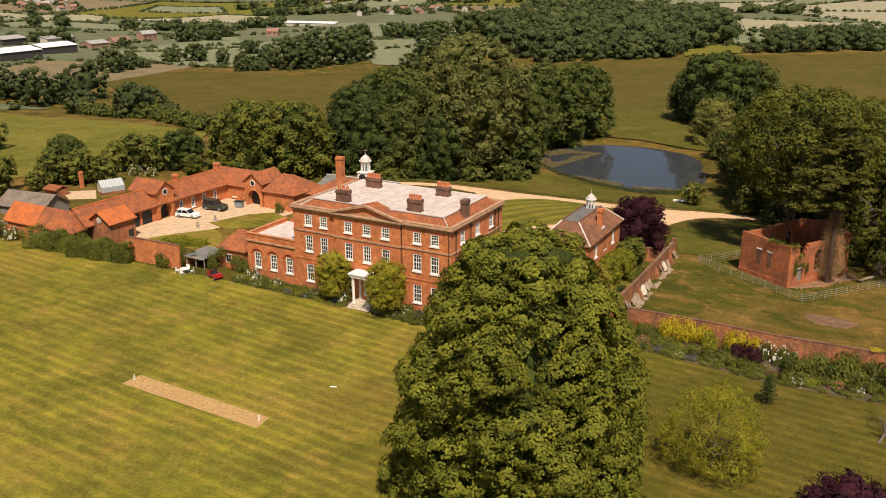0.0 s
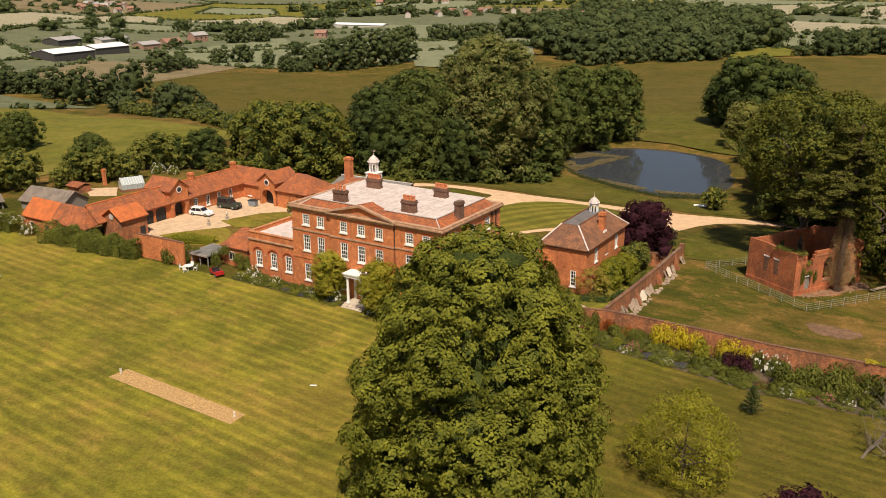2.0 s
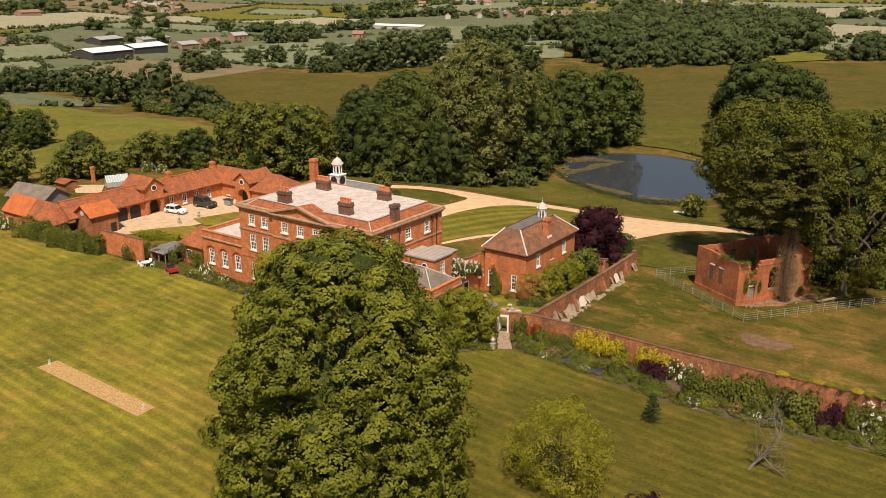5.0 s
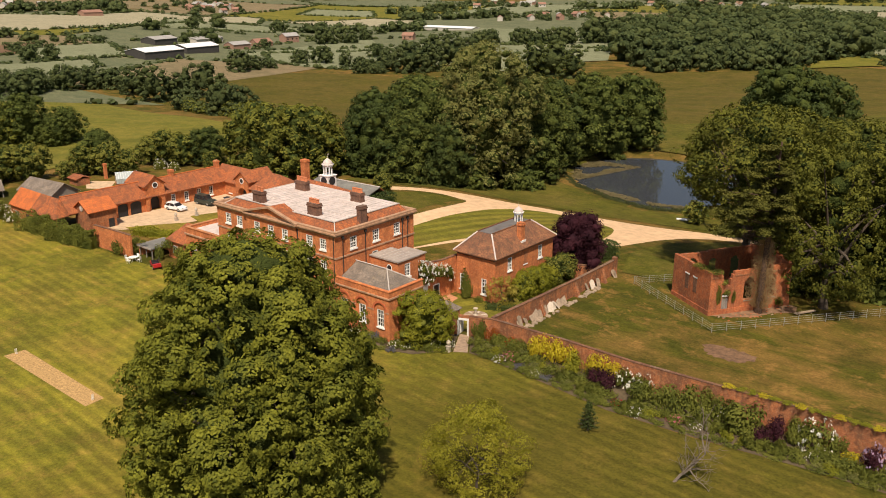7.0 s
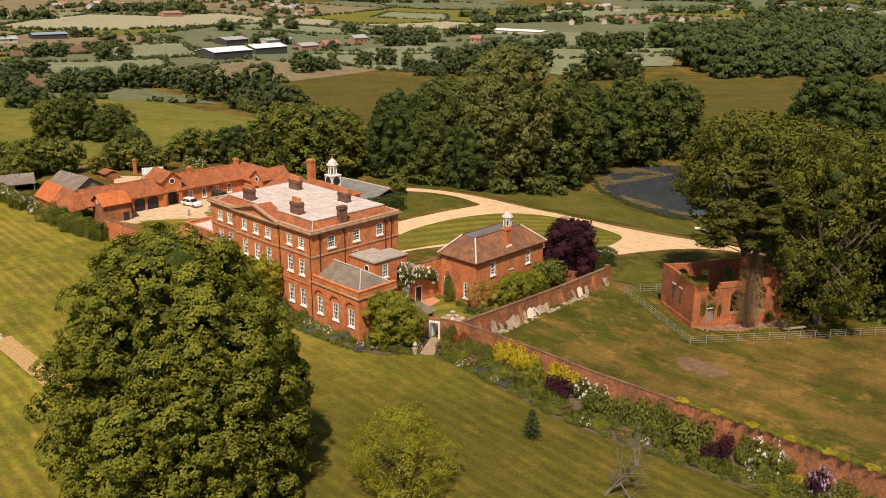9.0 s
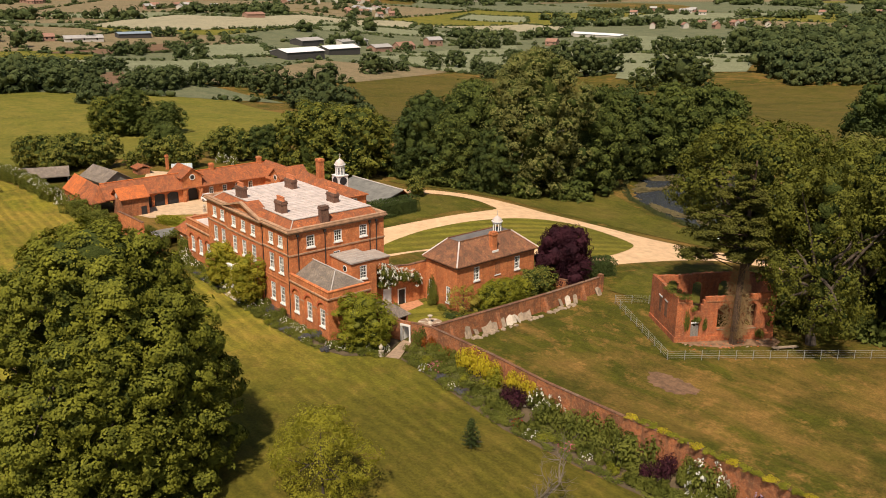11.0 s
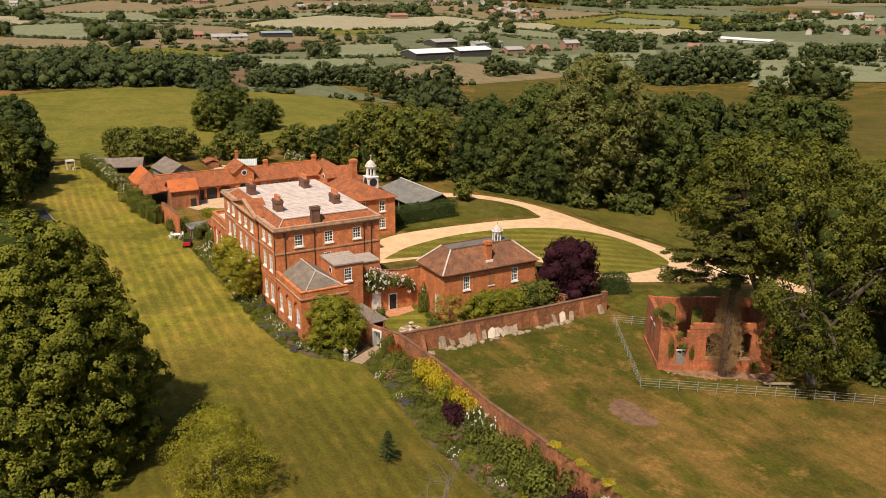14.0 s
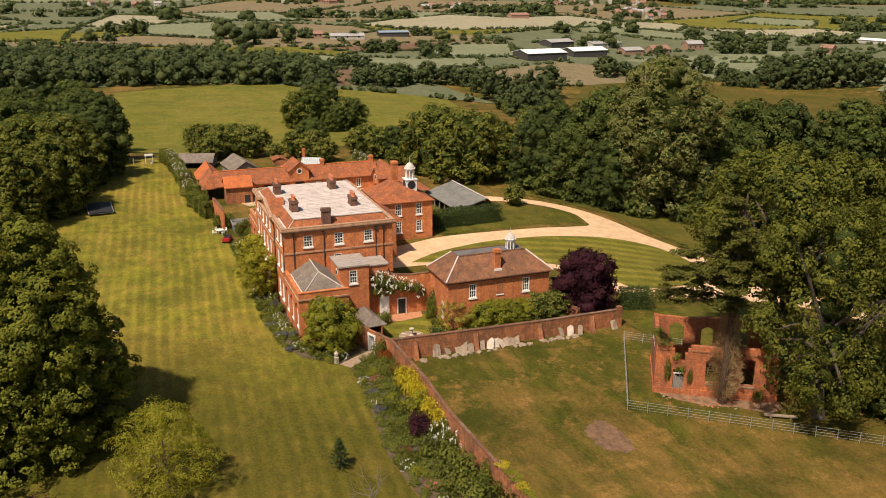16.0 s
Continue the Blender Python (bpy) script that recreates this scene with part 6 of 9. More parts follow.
for kind, seed, h, r, trunk, leaf, n, count, base, shape, lobe in [
    ("oak", 11, 16, 8.0, 0.55, LEAF_OAK, 11000, 90, 0.06, (0.38, 0.74, 2.0), (0.13, 0.25)), ("oak2", 12, 17, 7.5, 0.55, LEAF_OAK, 11000, 84, 0.06, (0.36, 0.68, 1.8), (0.13, 0.25)),
    ("dark", 13, 17, 8.8, 0.6, LEAF_DARK, 11000, 90, 0.07, (0.40, 0.74, 2.2), (0.13, 0.24)), ("grove", 19, 22, 9.5, 0.7, LEAF_OAK, 15000, 110, 0.02, (0.36, 0.76, 1.7), (0.12, 0.22)),
    ("grove2", 29, 22, 8.5, 0.7, LEAF_DARK, 15000, 104, 0.02, (0.38, 0.74, 1.8), (0.12, 0.23)), ("horse", 20, 16, 8.5, 0.5, LEAF_LINDEN, 15000, 96, 0.03, (0.36, 0.82, 2.2), (0.12, 0.22)),
    ("lime", 25, 17, 7.2, 0.5, LEAF_LINDEN, 15000, 96, 0.03, (0.36, 0.82, 1.8), (0.12, 0.22)), ("small", 18, 7.0, 3.4, 0.2, LEAF_ORCHARD, 3600, 40, 0.12, (0.42, 0.6, 1.8), (0.15, 0.28))]:
    TREE_KINDS[kind] = tree_meshes(kind, seed, h, r, trunk, leaf, BARK, n * 0.86, 0.39 if h > 8 else 0.28, count, base, shape, lobe, 0.55 if h > 8 else 0.4, core=0.84)
    # a lighter mesh of the same tree for the far plantings
    TREE_KINDS[kind + "_far"] = tree_meshes(kind + "_far", seed, h, r, trunk, leaf, BARK, n * 0.55, 0.48 if h > 8 else 0.36, int(count * 0.7), base, shape, lobe, 0.7 if h > 8 else 0.5, 2, 0.84)
TREE_KINDS["poplar"] = tree_meshes("poplar", 14, 32, 11.5, 0.8, LEAF_GREY, BARK_PALE, 34000, 0.38, 130, 0.05, (0.44, 0.74, 2.0), (0.10, 0.20), 0.6, 14, 0.70, 0.24)
TREE_KINDS["willow"] = tree_meshes("willow", 15, 12, 5.5, 0.4, LEAF_WILLOW, BARK, 6500, 0.42, 34, 0.0, (0.45, 0.85, 2.4), (0.20, 0.34), 0.8, 3, 0.8, 0.12, LEAF_HEDGE)
TREE_KINDS["copper"] = tree_meshes("copper", 16, 8.4, 4.6, 0.3, LEAF_COPPER, BARK, 13000, 0.22, 36, 0.02, (0.36, 0.75, 2.2), (0.20, 0.34), 0.5, 5, 0.8, 0.14, LEAF_COPPER)
TREE_KINDS["young"] = tree_meshes("young", 17, 9.3, 4.9, 0.15, LEAF_YOUNG, BARK, 15000, 0.17, 66, 0.08, (0.30, 0.6, 1.2), (0.15, 0.27), 0.6, 8, 0.0, 0.24)
TREE_KINDS["bay"] = tree_meshes("bay", 21, 7.6, 2.7, 0.16, LEAF_BAY, BARK, 12000, 0.16, 26, 0.20, (0.42, 0.7, 2.6), (0.24, 0.38), 0.4, 4, 0.60, 0.14, LEAF_LIME)
TREE_KINDS["shrub"] = tree_meshes("shrub", 22, 6.6, 3.4, 0.14, LEAF_LIME, BARK, 13000, 0.19, 30, 0.03, (0.42, 0.8, 2.4), (0.20, 0.34), 0.5, 4, 0.60, 0.14, LEAF_HEDGE)
TREE_KINDS["weeping"] = tree_meshes("weeping", 27, 4.4, 2.3, 0.09, LEAF_WEEP, BARK, 4600, 0.15, 34, 0.10, (0.5, 0.75, 2.4), (0.14, 0.24), 0.4, 8, 0.0, 0.2)
TREE_KINDS["tall"] = tree_meshes("tall", 23, 27, 11.5, 0.75, LEAF_PARK, BARK, 30000, 0.35, 110, 0.40, (0.45, 0.60, 2.2), (0.10, 0.20), 0.7, 18, 0.36, 0.26)
TREE_KINDS["skirt"] = tree_meshes("skirt", 26, 26, 10.8, 0.75, LEAF_PARK, BARK, 20000, 0.36, 76, 0.10, (0.52, 0.52, 2.0), (0.10, 0.19), 0.8, 20, 0.28, 0.32)
TREE_KINDS["bush"] = tree_meshes("bush", 24, 5.0, 3.2, 0.2, LEAF_OAK, BARK, 900, 0.62, 14, 0.0, (0.35, 0.9, 2.2), (0.26, 0.42), 0.8, 2)


# the great chestnut on the lawn: billows, each of many drooping leafy sprays with dark hollows between
def great_tree(x, y, h, r):
    rng = np.random.default_rng(5)
    e = thing("chestnut_tree", (x, y, gz(x, y)), 0, "huge spreading horse chestnut in full leaf on the lawn", "tree")
    shape = (0.22, 0.98, 1.75)
    B = billows(rng, 210, r * 0.985, 0.8, h * 0.99, shape, (0.10, 0.19), 0.10)
    mid = np.array([0, 0, h * 0.36])
    ps, ns, sz = [], [], []
    for lx, ly, lz, lr in B + billows(rng, 150, r * 0.88, 0.8, h * 0.96, shape, (0.13, 0.22), 0.08):
        c = np.array([lx, ly, lz])
        out = (c - mid) / (np.linalg.norm(c - mid) + 1e-6)
        d = unit(rng, int(12 * lr * lr))
        d = d[(d @ out > -0.15) | (d[:, 2] > 0.4)][: int(4.3 * lr * lr) + 6]
        for dd in d:
            t = c + dd * lr * np.array([1, 1, 0.76]) * (0.80 + 0.30 * rng.random())
            tr = 0.36 + 0.44 * rng.random()
            g = int(112 * tr * tr)
            q = unit(rng, g)
            q = np.where((q @ dd < -0.05)[:, None], -q, q)
            o = q * (tr * (0.70 + 0.35 * rng.random(g)))[:, None] * np.array([1, 1, 0.62])
            o[:, 2] -= 0.34 * (o[:, 0] ** 2 + o[:, 1] ** 2) / tr
            ps.append(o + t)
            ns.append(q * 0.6 + dd * 0.9 + np.array([0, 0, 0.35]) + rng.normal(size=(g, 3)) * 0.25)
            sz.append(0.20 + 0.16 * rng.random(g))
    p, nn, size = np.concatenate(ps), np.concatenate(ns), np.concatenate(sz)
    keep = p[:, 2] > 0.5
    crown = mesh_part("crown", cards("crown", p[keep], nn[keep], size[keep], LEAF_CHESTNUT, 3, 0.7), LEAF_CHESTNUT, e)
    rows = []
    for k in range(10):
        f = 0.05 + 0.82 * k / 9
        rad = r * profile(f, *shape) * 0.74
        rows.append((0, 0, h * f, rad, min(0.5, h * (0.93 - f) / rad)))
    mesh_part("inner_foliage", lumps("inner_foliage", rows, CROWN_SHADE, rng, 0.14, 0.4), CROWN_SHADE, crown, "inner leaf mass with crown shade in its colour")
    bm = bmesh.new()
    path = [(0, 0, -0.4), (0.2, 0.1, 3), (0.1, -0.2, 7), (0.3, 0.2, 12), (0.2, 0.4, 18)]
    tube(bm, path, [1.0, 0.72, 0.6, 0.42, 0.15], 12)
    for i, (lx, ly, lz, lr) in enumerate(B[::3]):
        s = Vector(path[1 + i % 4])
        t = Vector((lx, ly, lz)) * 0.97
        m = s.lerp(t, 0.5) + Vector((rng.normal() * 0.5, rng.normal() * 0.5, 0.6))
        tube(bm, [s, m, t], [0.26, 0.17, 0.05], 7)
    part("trunk", bm, BARK, e, "grey-brown trunk and limbs")


great_tree(24.3, -33.2, 26.8, 11.4)
for x, y, k, s, tn, lab in [
    (-43.5, 91.0, "poplar", 1.10, 20, "tall grey poplar beside the pond"),
    (-57.0, 84.0, "grove", 1.16, 50, "broad leafy tree in the grove"), (-64.0, 91.0, "grove", 1.18, 120, "broad leafy tree in the grove"), (-61.0, 70.0, "grove2", 0.84, 200, "broad dark tree in the grove"),
    (-46.0, 80.0, "grove2", 0.72, 45, "broad dark tree in the grove"), (-54.0, 75.0, "grove", 0.8, 75, "broad leafy tree in the grove"), (-67.0, 77.0, "grove2", 0.98, 20, "broad dark tree in the grove"), (-52.0, 99.0, "grove", 1.2, 280, "broad leafy tree in the grove"), (-72.0, 96.0, "grove2", 1.1, 10, "broad dark tree in the grove"), (-50.0, 88.0, "grove2", 0.85, 110, "broad dark tree in the grove"),
    (-78.0, 51.5, "horse", 1.06, 70, "broad chestnut tree behind the stables"), (-69.5, 56.5, "horse", 1.06, 150, "broad chestnut tree behind the stables"), (-73.5, 61.0, "horse", 1.0, 250, "broad chestnut tree behind the stables"),
    (-94.0, 47.5, "dark", 0.56, 30, "dark rounded tree behind the stables"), (-101.0, 45.0, "small", 0.9, 80, "small orchard tree behind the stables"),
    (-38.0, 104.0, "grove", 1.0, 90, "broad tree beside the pond"), (-46.0, 118.0, "grove", 1.12, 190, "broad tree beside the pond"), (-50.0, 131.0, "grove2", 1.05, 90, "broad dark tree beside the pond"), (-42.0, 143.0, "oak2", 1.3, 60, "tall tree on the pond bank"), (-39.5, 158.0, "oak", 1.42, 160, "tall tree on the pond bank"), (-50.0, 152.0, "oak2", 1.35, 10, "tall tree on the pond bank"),
    (-8.0, 200.0, "dark", 1.45, 0, "dark spreading field oak"), (0.0, 206.0, "dark", 1.3, 80, "dark spreading field oak"), (-14.0, 204.0, "dark", 1.15, 140, "dark spreading field oak"),
    (-1.0, 166.0, "willow", 1.15, 0, "yellow-green weeping willow by the pond"), (7.0, 146.0, "willow", 0.9, 90, "yellow-green weeping willow by the pond"), (12.0, 150.0, "oak2", 0.9, 33, "leafy tree by the pond"), (15.0, 136.0, "oak", 0.85, 133, "leafy tree by the pond"),
    (-186.0, 47.0, "oak2", 0.98, 20, "wide field oak in the pasture"), (-181.0, 57.0, "oak", 0.72, 120, "wide field oak in the pasture"), (-190.0, 41.0, "horse", 0.85, 220, "wide field oak in the pasture"), (-176.0, 51.0, "oak", 0.6, 300, "wide field oak in the pasture"),
    (-108.5, 27.5, "oak", 0.64, 40, "rounded tree behind the walled yard"), (-45.0, 56.8, "small", 0.66, 10, "small round ornamental tree by the drive"), (10.2, 94.0, "small", 0.75, 70, "small round tree by the pond")]:
    plant(k, "tree", x, y, s, tn, lab)
for x, y, k, s, tn in [(34.5, 57, "tall", 1.04, 0), (48.9, 51.3, "skirt", 0.80, 70), (63.0, 65.0, "tall", 1.0, 140), (46, 70, "tall", 1.0, 210), (62, 70, "grove", 1.25, 300), (29, 92, "oak", 1.25, 10), (24, 106, "oak2", 1.2, 100), (46, 86, "grove", 1.1, 200), (20, 122, "oak", 1.2, 250), (30, 122, "grove2", 1.0, 60), (38, 104, "grove", 1.0, 33)]:
    plant(k, "park_tree", x, y, s, tn, "tall leafy park tree by the ruin", "tree", "trees by the ruin", 1.22 if k == "skirt" else 1.0)
plant("young", "sapling", 38.2, -18.6, 1.0, 0, "young tree with thin yellow-green leaves on the lawn", "tree")
plant("copper", "copper_beech", 12.9, 41.2, 1.04, 0, "dark purple copper-leaved shrub tree by the wall", "tree", "", 1.18)
plant("copper", "purple_maple", 50.4, -28.2, 0.95, 40, "purple-leaved maple on the lower lawn", "tree", "", 1.05)
for x, y, k, s, tn in [(-59, -41, "lime", 1.0, 30), (-69, -33, "lime", 0.95, 130), (-55, -52, "horse", 1.05, 200), (-75, -38, "lime", 1.15, 0), (-88, -33, "horse", 1.1, 80), (-66, -46, "horse", 1.1, 40), (-84, -47, "grove", 0.9, 160), (-100, -27, "dark", 0.95, 160), (-112, -30, "dark", 1.0, 240), (-100, -42, "grove", 0.9, 300), (-124, -24, "grove2", 0.85, 20), (-136, -32, "grove", 0.85, 60), (-118, -42, "oak", 1.15, 100), (-150, -26, "grove2", 0.85, 140), (-165, -34, "oak", 1.1, 200), (-134, -48, "grove", 0.9, 10), (-180, -30, "grove", 0.85, 50), (-198, -40, "grove2", 0.85, 80), (-215, -34, "oak", 1.1, 120), (-155, -46, "grove", 0.95, 220)]:
    plant(k, "lime_tree", x, y, s, tn, "big shady tree at the lawn edge", "tree", "trees along the lawn")
for i, (x, y, s) in enumerate([(-112, 12.5, 1.1), (-116, 9, 1.0), (-120, 6, 1.05), (-119, 12, 1.0), (-124, 3, 1.1), (-128, 0, 1.1), (-115, 4, 0.9), (-106, 17.5, 0.55), (-102, 41, 1.1), (-98, 43, 1.0), (-105, 39, 0.9), (-110, 1, 0.8), (-88, 44, 0.6), (-123, 9, 1.1), (-103, 26.5, 0.95), (-98, 28.5, 0.8), (-107, 22.5, 0.9)]):
    plant("small", "orchard_tree", x, y, s * 1.15, i * 47, "small leafy orchard tree in rough grass", "tree", "orchard trees")


def pine(x, y):
    """Tall bare-stemmed pine with dark plates of needles and a skirt of dead twigs."""
    rng = np.random.default_rng(77)
    e = thing("pine_tree", (x, y, gz(x, y)), 0, "tall bare pine with dead twigs in front of the ruin", "tree")
    bm = bmesh.new()
    tube(bm, [(0, 0, -0.3), (0.05, 0, 5), (0.2, 0.1, 12), (0.3, 0.1, 20), (0.4, 0.2, 25)], [0.55, 0.45, 0.40, 0.28, 0.1], 10)
    ps, ns = [], []
    for i in range(46):
        a, z = rng.random() * 6.28, 12 + 12 * rng.random()
        ln = (1.5 + 4.0 * rng.random()) * (1 - 0.4 * (z - 12) / 12)
        if i < 8:
            a, z, ln = 3.1 + 0.2 * i, 11.0 + 1.0 * ((i * 3) % 8), 7.8 - 0.6 * (i % 3)
        t = Vector((math.cos(a) * ln, math.sin(a) * ln, z + 0.4))
        tube(bm, [(0.2, 0.1, z - 0.8), t * 0.5 + Vector((0, 0, z * 0.5 - 0.3)), t], [0.10, 0.06, 0.02], 5)
        # ragged pads of needles along the outer half of the bough
        for k in range(7):
            c = np.array(t) * (0.55 + 0.5 * rng.random()) + rng.normal(size=3) * (0.5, 0.5, 0.25)
            c[2] = z + 0.3 + rng.normal() * 0.3
            n = 170
            d = unit(rng, n) * (rng.random(n) ** 0.5)[:, None] * np.array([1.0, 1.0, 0.28]) * (0.6 + 0.7 * rng.random())
            ps.append(d + c)
            ns.append(np.stack([d[:, 0] * 0.3, d[:, 1] * 0.3, np.ones(n)], 1) + rng.normal(size=(n, 3)) * 0.5)
    part("trunk", bm, plain("pine_bark", (0.105, 0.064, 0.040), 0.95, 0.0, 0.5, 2.5), e, "flaking brown trunk")
    p = np.concatenate(ps)
    mesh_part("crown", cards("crown", p, np.concatenate(ns), 0.24 + 0.2 * rng.random(len(p)), LEAF_FIR, 4, 0.5), LEAF_FIR, e)
    n = 3000
    z = 1.0 + 10 * rng.random(n) ** 1.3
    a = rng.random(n) * 6.28
    r = (0.3 + 2.0 * rng.random(n) ** 0.9) * np.interp(z, [1, 3, 11], [0.5, 1.0, 0.45])
    p = np.stack([np.cos(a) * r, np.sin(a) * r, z], 1)
    mesh_part("twig_mass", cards("twig_mass", p, np.stack([np.sin(a), -np.cos(a), 0.2 * np.ones(n)], 1), 0.5 + 0.5 * rng.random(n), LEAF_TWIG, 6, 0.07), LEAF_TWIG, e, "dead hanging twigs")


pine(42.3, 43.0)


def conifer(x, y, h):
    rng = np.random.default_rng(9)
    e = thing("young_fir", (x, y, gz(x, y)), 0, "small dark open-branched conifer on the lawn", "tree")
    bm = bmesh.new()
    tube(bm, [(0, 0, -0.1), (0, 0, h)], [0.09, 0.015], 6)
    ps, ns = [], []
    for k in range(11):
        z = 0.5 + (h - 0.6) * k / 11
        ln = 1.35 * (1 - z / h) + 0.12
        for j in range(7):
            a = j * 0.9 + k * 0.5
            t = Vector((math.cos(a) * ln, math.sin(a) * ln, z + 0.25 * ln))
            tube(bm, [(0, 0, z), t], [0.02, 0.008], 4)
            n = 26
            u = rng.random(n)[:, None]
            ps.append(np.array([0, 0, z]) + (np.array(t) - (0, 0, z)) * u + rng.normal(size=(n, 3)) * 0.06)
            ns.append(rng.normal(size=(n, 3)) + (0, 0, 1))
    part("trunk", bm, BARK, e)
    p = np.concatenate(ps)
    mesh_part("crown", cards("crown", p, np.concatenate(ns), 0.16 + 0.1 * rng.random(len(p)), LEAF_DARK, 8, 0.4), LEAF_DARK, e)


conifer(40.7, -2.2, 3.6)


def dead_tree(x, y):
    rng = np.random.default_rng(21)
    e = thing("dead_tree", (x, y, gz(x, y)), 0, "leaning bare dead tree with lichened branches", "tree")
    bm = bmesh.new()

    def branch(p, d, ln, r, depth):
        pts, rad = [p], [r]
        for i in range(4):
            d = (d + Vector(rng.normal(size=3)) * 0.16 + Vector((0, 0, 0.10))).normalized()
            p = p + d * ln / 4
            pts.append(p)
            rad.append(r * (1 - 0.17 * (i + 1)))
        tube(bm, pts, rad, 5)
        if depth < 3:
            for i in range(5 if depth else 6):
                q = pts[1 + int(rng.random() * 4) % 4]
                nd = (d * 0.6 + Vector(rng.normal(size=3)) * 0.75 + Vector((0, 0, 0.25))).normalized()
                branch(q, nd, ln * (0.45 + 0.3 * rng.random()), r * 0.5, depth + 1)
    branch(Vector((0, 0, -0.2)), Vector((0.35, 0.3, 1)).normalized(), 4.4, 0.17, 0)
    part("trunk", bm, plain("lichened_bark", (0.17, 0.135, 0.105), 0.95, 0.0, 0.4, 3.0), e)


dead_tree(52.0, -5.3)


def wood(name, spots, mat, seed, label, r=(4.0, 6.5), h=(9, 14), per=230, size=1.3, category="woodland", rich=False, boughs=10):
    """Many far trees (x, y) or (x, y, radius, height) as one mass: boughs of leaves over an uneven leafy body."""
    rng = np.random.default_rng(seed)
    ps, ns, sz, rows = [], [], [], []
    for x, y, *own in spots:
        k = rng.random()
        rr = own[0] if own else r[0] + (r[1] - r[0]) * k
        hh = own[1] if own else h[0] + (h[1] - h[0]) * (0.7 * k + 0.3 * rng.random())
        o = np.array([x, y, gz(x, y) - 0.02 * hh])
        B = billows(rng, 40 if rich else boughs, rr, 0.0, hh, (0.42, 0.80, 2.0), (0.17, 0.30) if rich else (0.34, 0.52), 0.18)
        p, nn = bough_leaves(rng, B, np.array([0, 0, hh * 0.4]), per, max(size * 0.9, rr * 0.16), 0.8)
        p[:, 2] = np.maximum(p[:, 2], 0.2)
        ps.append(p + o)
        ns.append(nn)
        sz.append(size * (0.55 + 0.75 * rng.random(len(p))))
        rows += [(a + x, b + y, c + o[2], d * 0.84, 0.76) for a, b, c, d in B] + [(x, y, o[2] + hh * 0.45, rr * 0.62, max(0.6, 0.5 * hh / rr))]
    ob = tagged(mesh_part(name, lumps(name, rows, CROWN_MASS_HAZE, rng, 0.12), CROWN_MASS_HAZE), label, category, kind="stuff")
    leaf = mesh_part("leaf_layer", cards("leaf_layer", np.concatenate(ps), np.concatenate(ns), np.concatenate(sz), mat, seed, 0.8), mat, ob)
    leaf["kind"] = "stuff"
    return ob


def scatter(ring, step, seed):
    rng = np.random.default_rng(seed)
    lx, hx = min(p[0] for p in ring), max(p[0] for p in ring)
    ly, hy = min(p[1] for p in ring), max(p[1] for p in ring)
    out = []
    for x in np.arange(lx, hx, step):
        for y in np.arange(ly, hy, step):
            px, py = x + (rng.random() - 0.5) * step * 0.8, y + (rng.random() - 0.5) * step * 0.8
            if inside(ring, px, py):
                out.append((px, py))
    return out


def along(pts, step, seed, jitter=1.5, gap=0.0):
    rng = np.random.default_rng(seed)
    out = []
    for (xa, ya), (xb, yb) in zip(pts, pts[1:]):
        d = math.hypot(xb - xa, yb - ya)
        for k in range(int(d / step)):
            if rng.random() < gap:
                continue
            t = k * step / d
            out.append((xa + (xb - xa) * t + rng.normal() * jitter, ya + (yb - ya) * t + rng.normal() * jitter))
    return out


# belts, copses and field trees, each (x, y, radius, height)
wood("wood", [(-352, 86, 8.0, 12.5), (-287, 69, 8.7, 9.7), (-359, 118, 7.3, 11.7), (-350, 129, 8.5, 12.9), (-351, 146, 7.7, 13.8), (-351, 159, 7.5, 11.9), (-348, 169, 7.5, 11.3), (-325, 168, 7.8, 14.7), (-300, 164, 8.3, 18.9), (-299, 178, 7.3, 14.8), (-306, 197, 9.7, 19.2), (-258, 154, 7.1, 11.1), (-209, 137, 7.9, 14.6), (-218, 152, 7.5, 13.2), (-210, 156, 4.4, 5.5)], LEAF_FAR_HAZE, 31, "belt of leafy woodland beside the pasture", per=950, size=0.8, rich=True)
wood("wood", [(-436, 115, 2.9, 5.2), (-432, 119, 4.4, 8.1), (-429, 125, 4.0, 7.4), (-432, 133, 2.9, 6.0), (-504, 161, 6.2, 9.3), (-504, 172, 6.3, 8.5), (-525, 204, 5.3, 5.8), (-477, 191, 5.3, 10.8), (-472, 200, 4.5, 11.2), (-597, 222, 4.4, 8.4), (-598, 232, 5.4, 7.5), (-574, 238, 7.2, 6.8), (-569, 254, 3.3, 5.9), (-558, 262, 4.7, 7.3), (-557, 282, 4.8, 5.9), (-647, 386, 9.0, 11.5), (-672, 448, 7.2, 11.0), (-680, 485, 9.9, 15.1), (-570, 351, 5.1, 7.8), (-559, 366, 8.7, 10.4), (-556, 384, 10.3, 12.6)], LEAF_FAR_HAZE, 42, "hedgerow trees and copses round the pale fields", per=260, size=1.3)
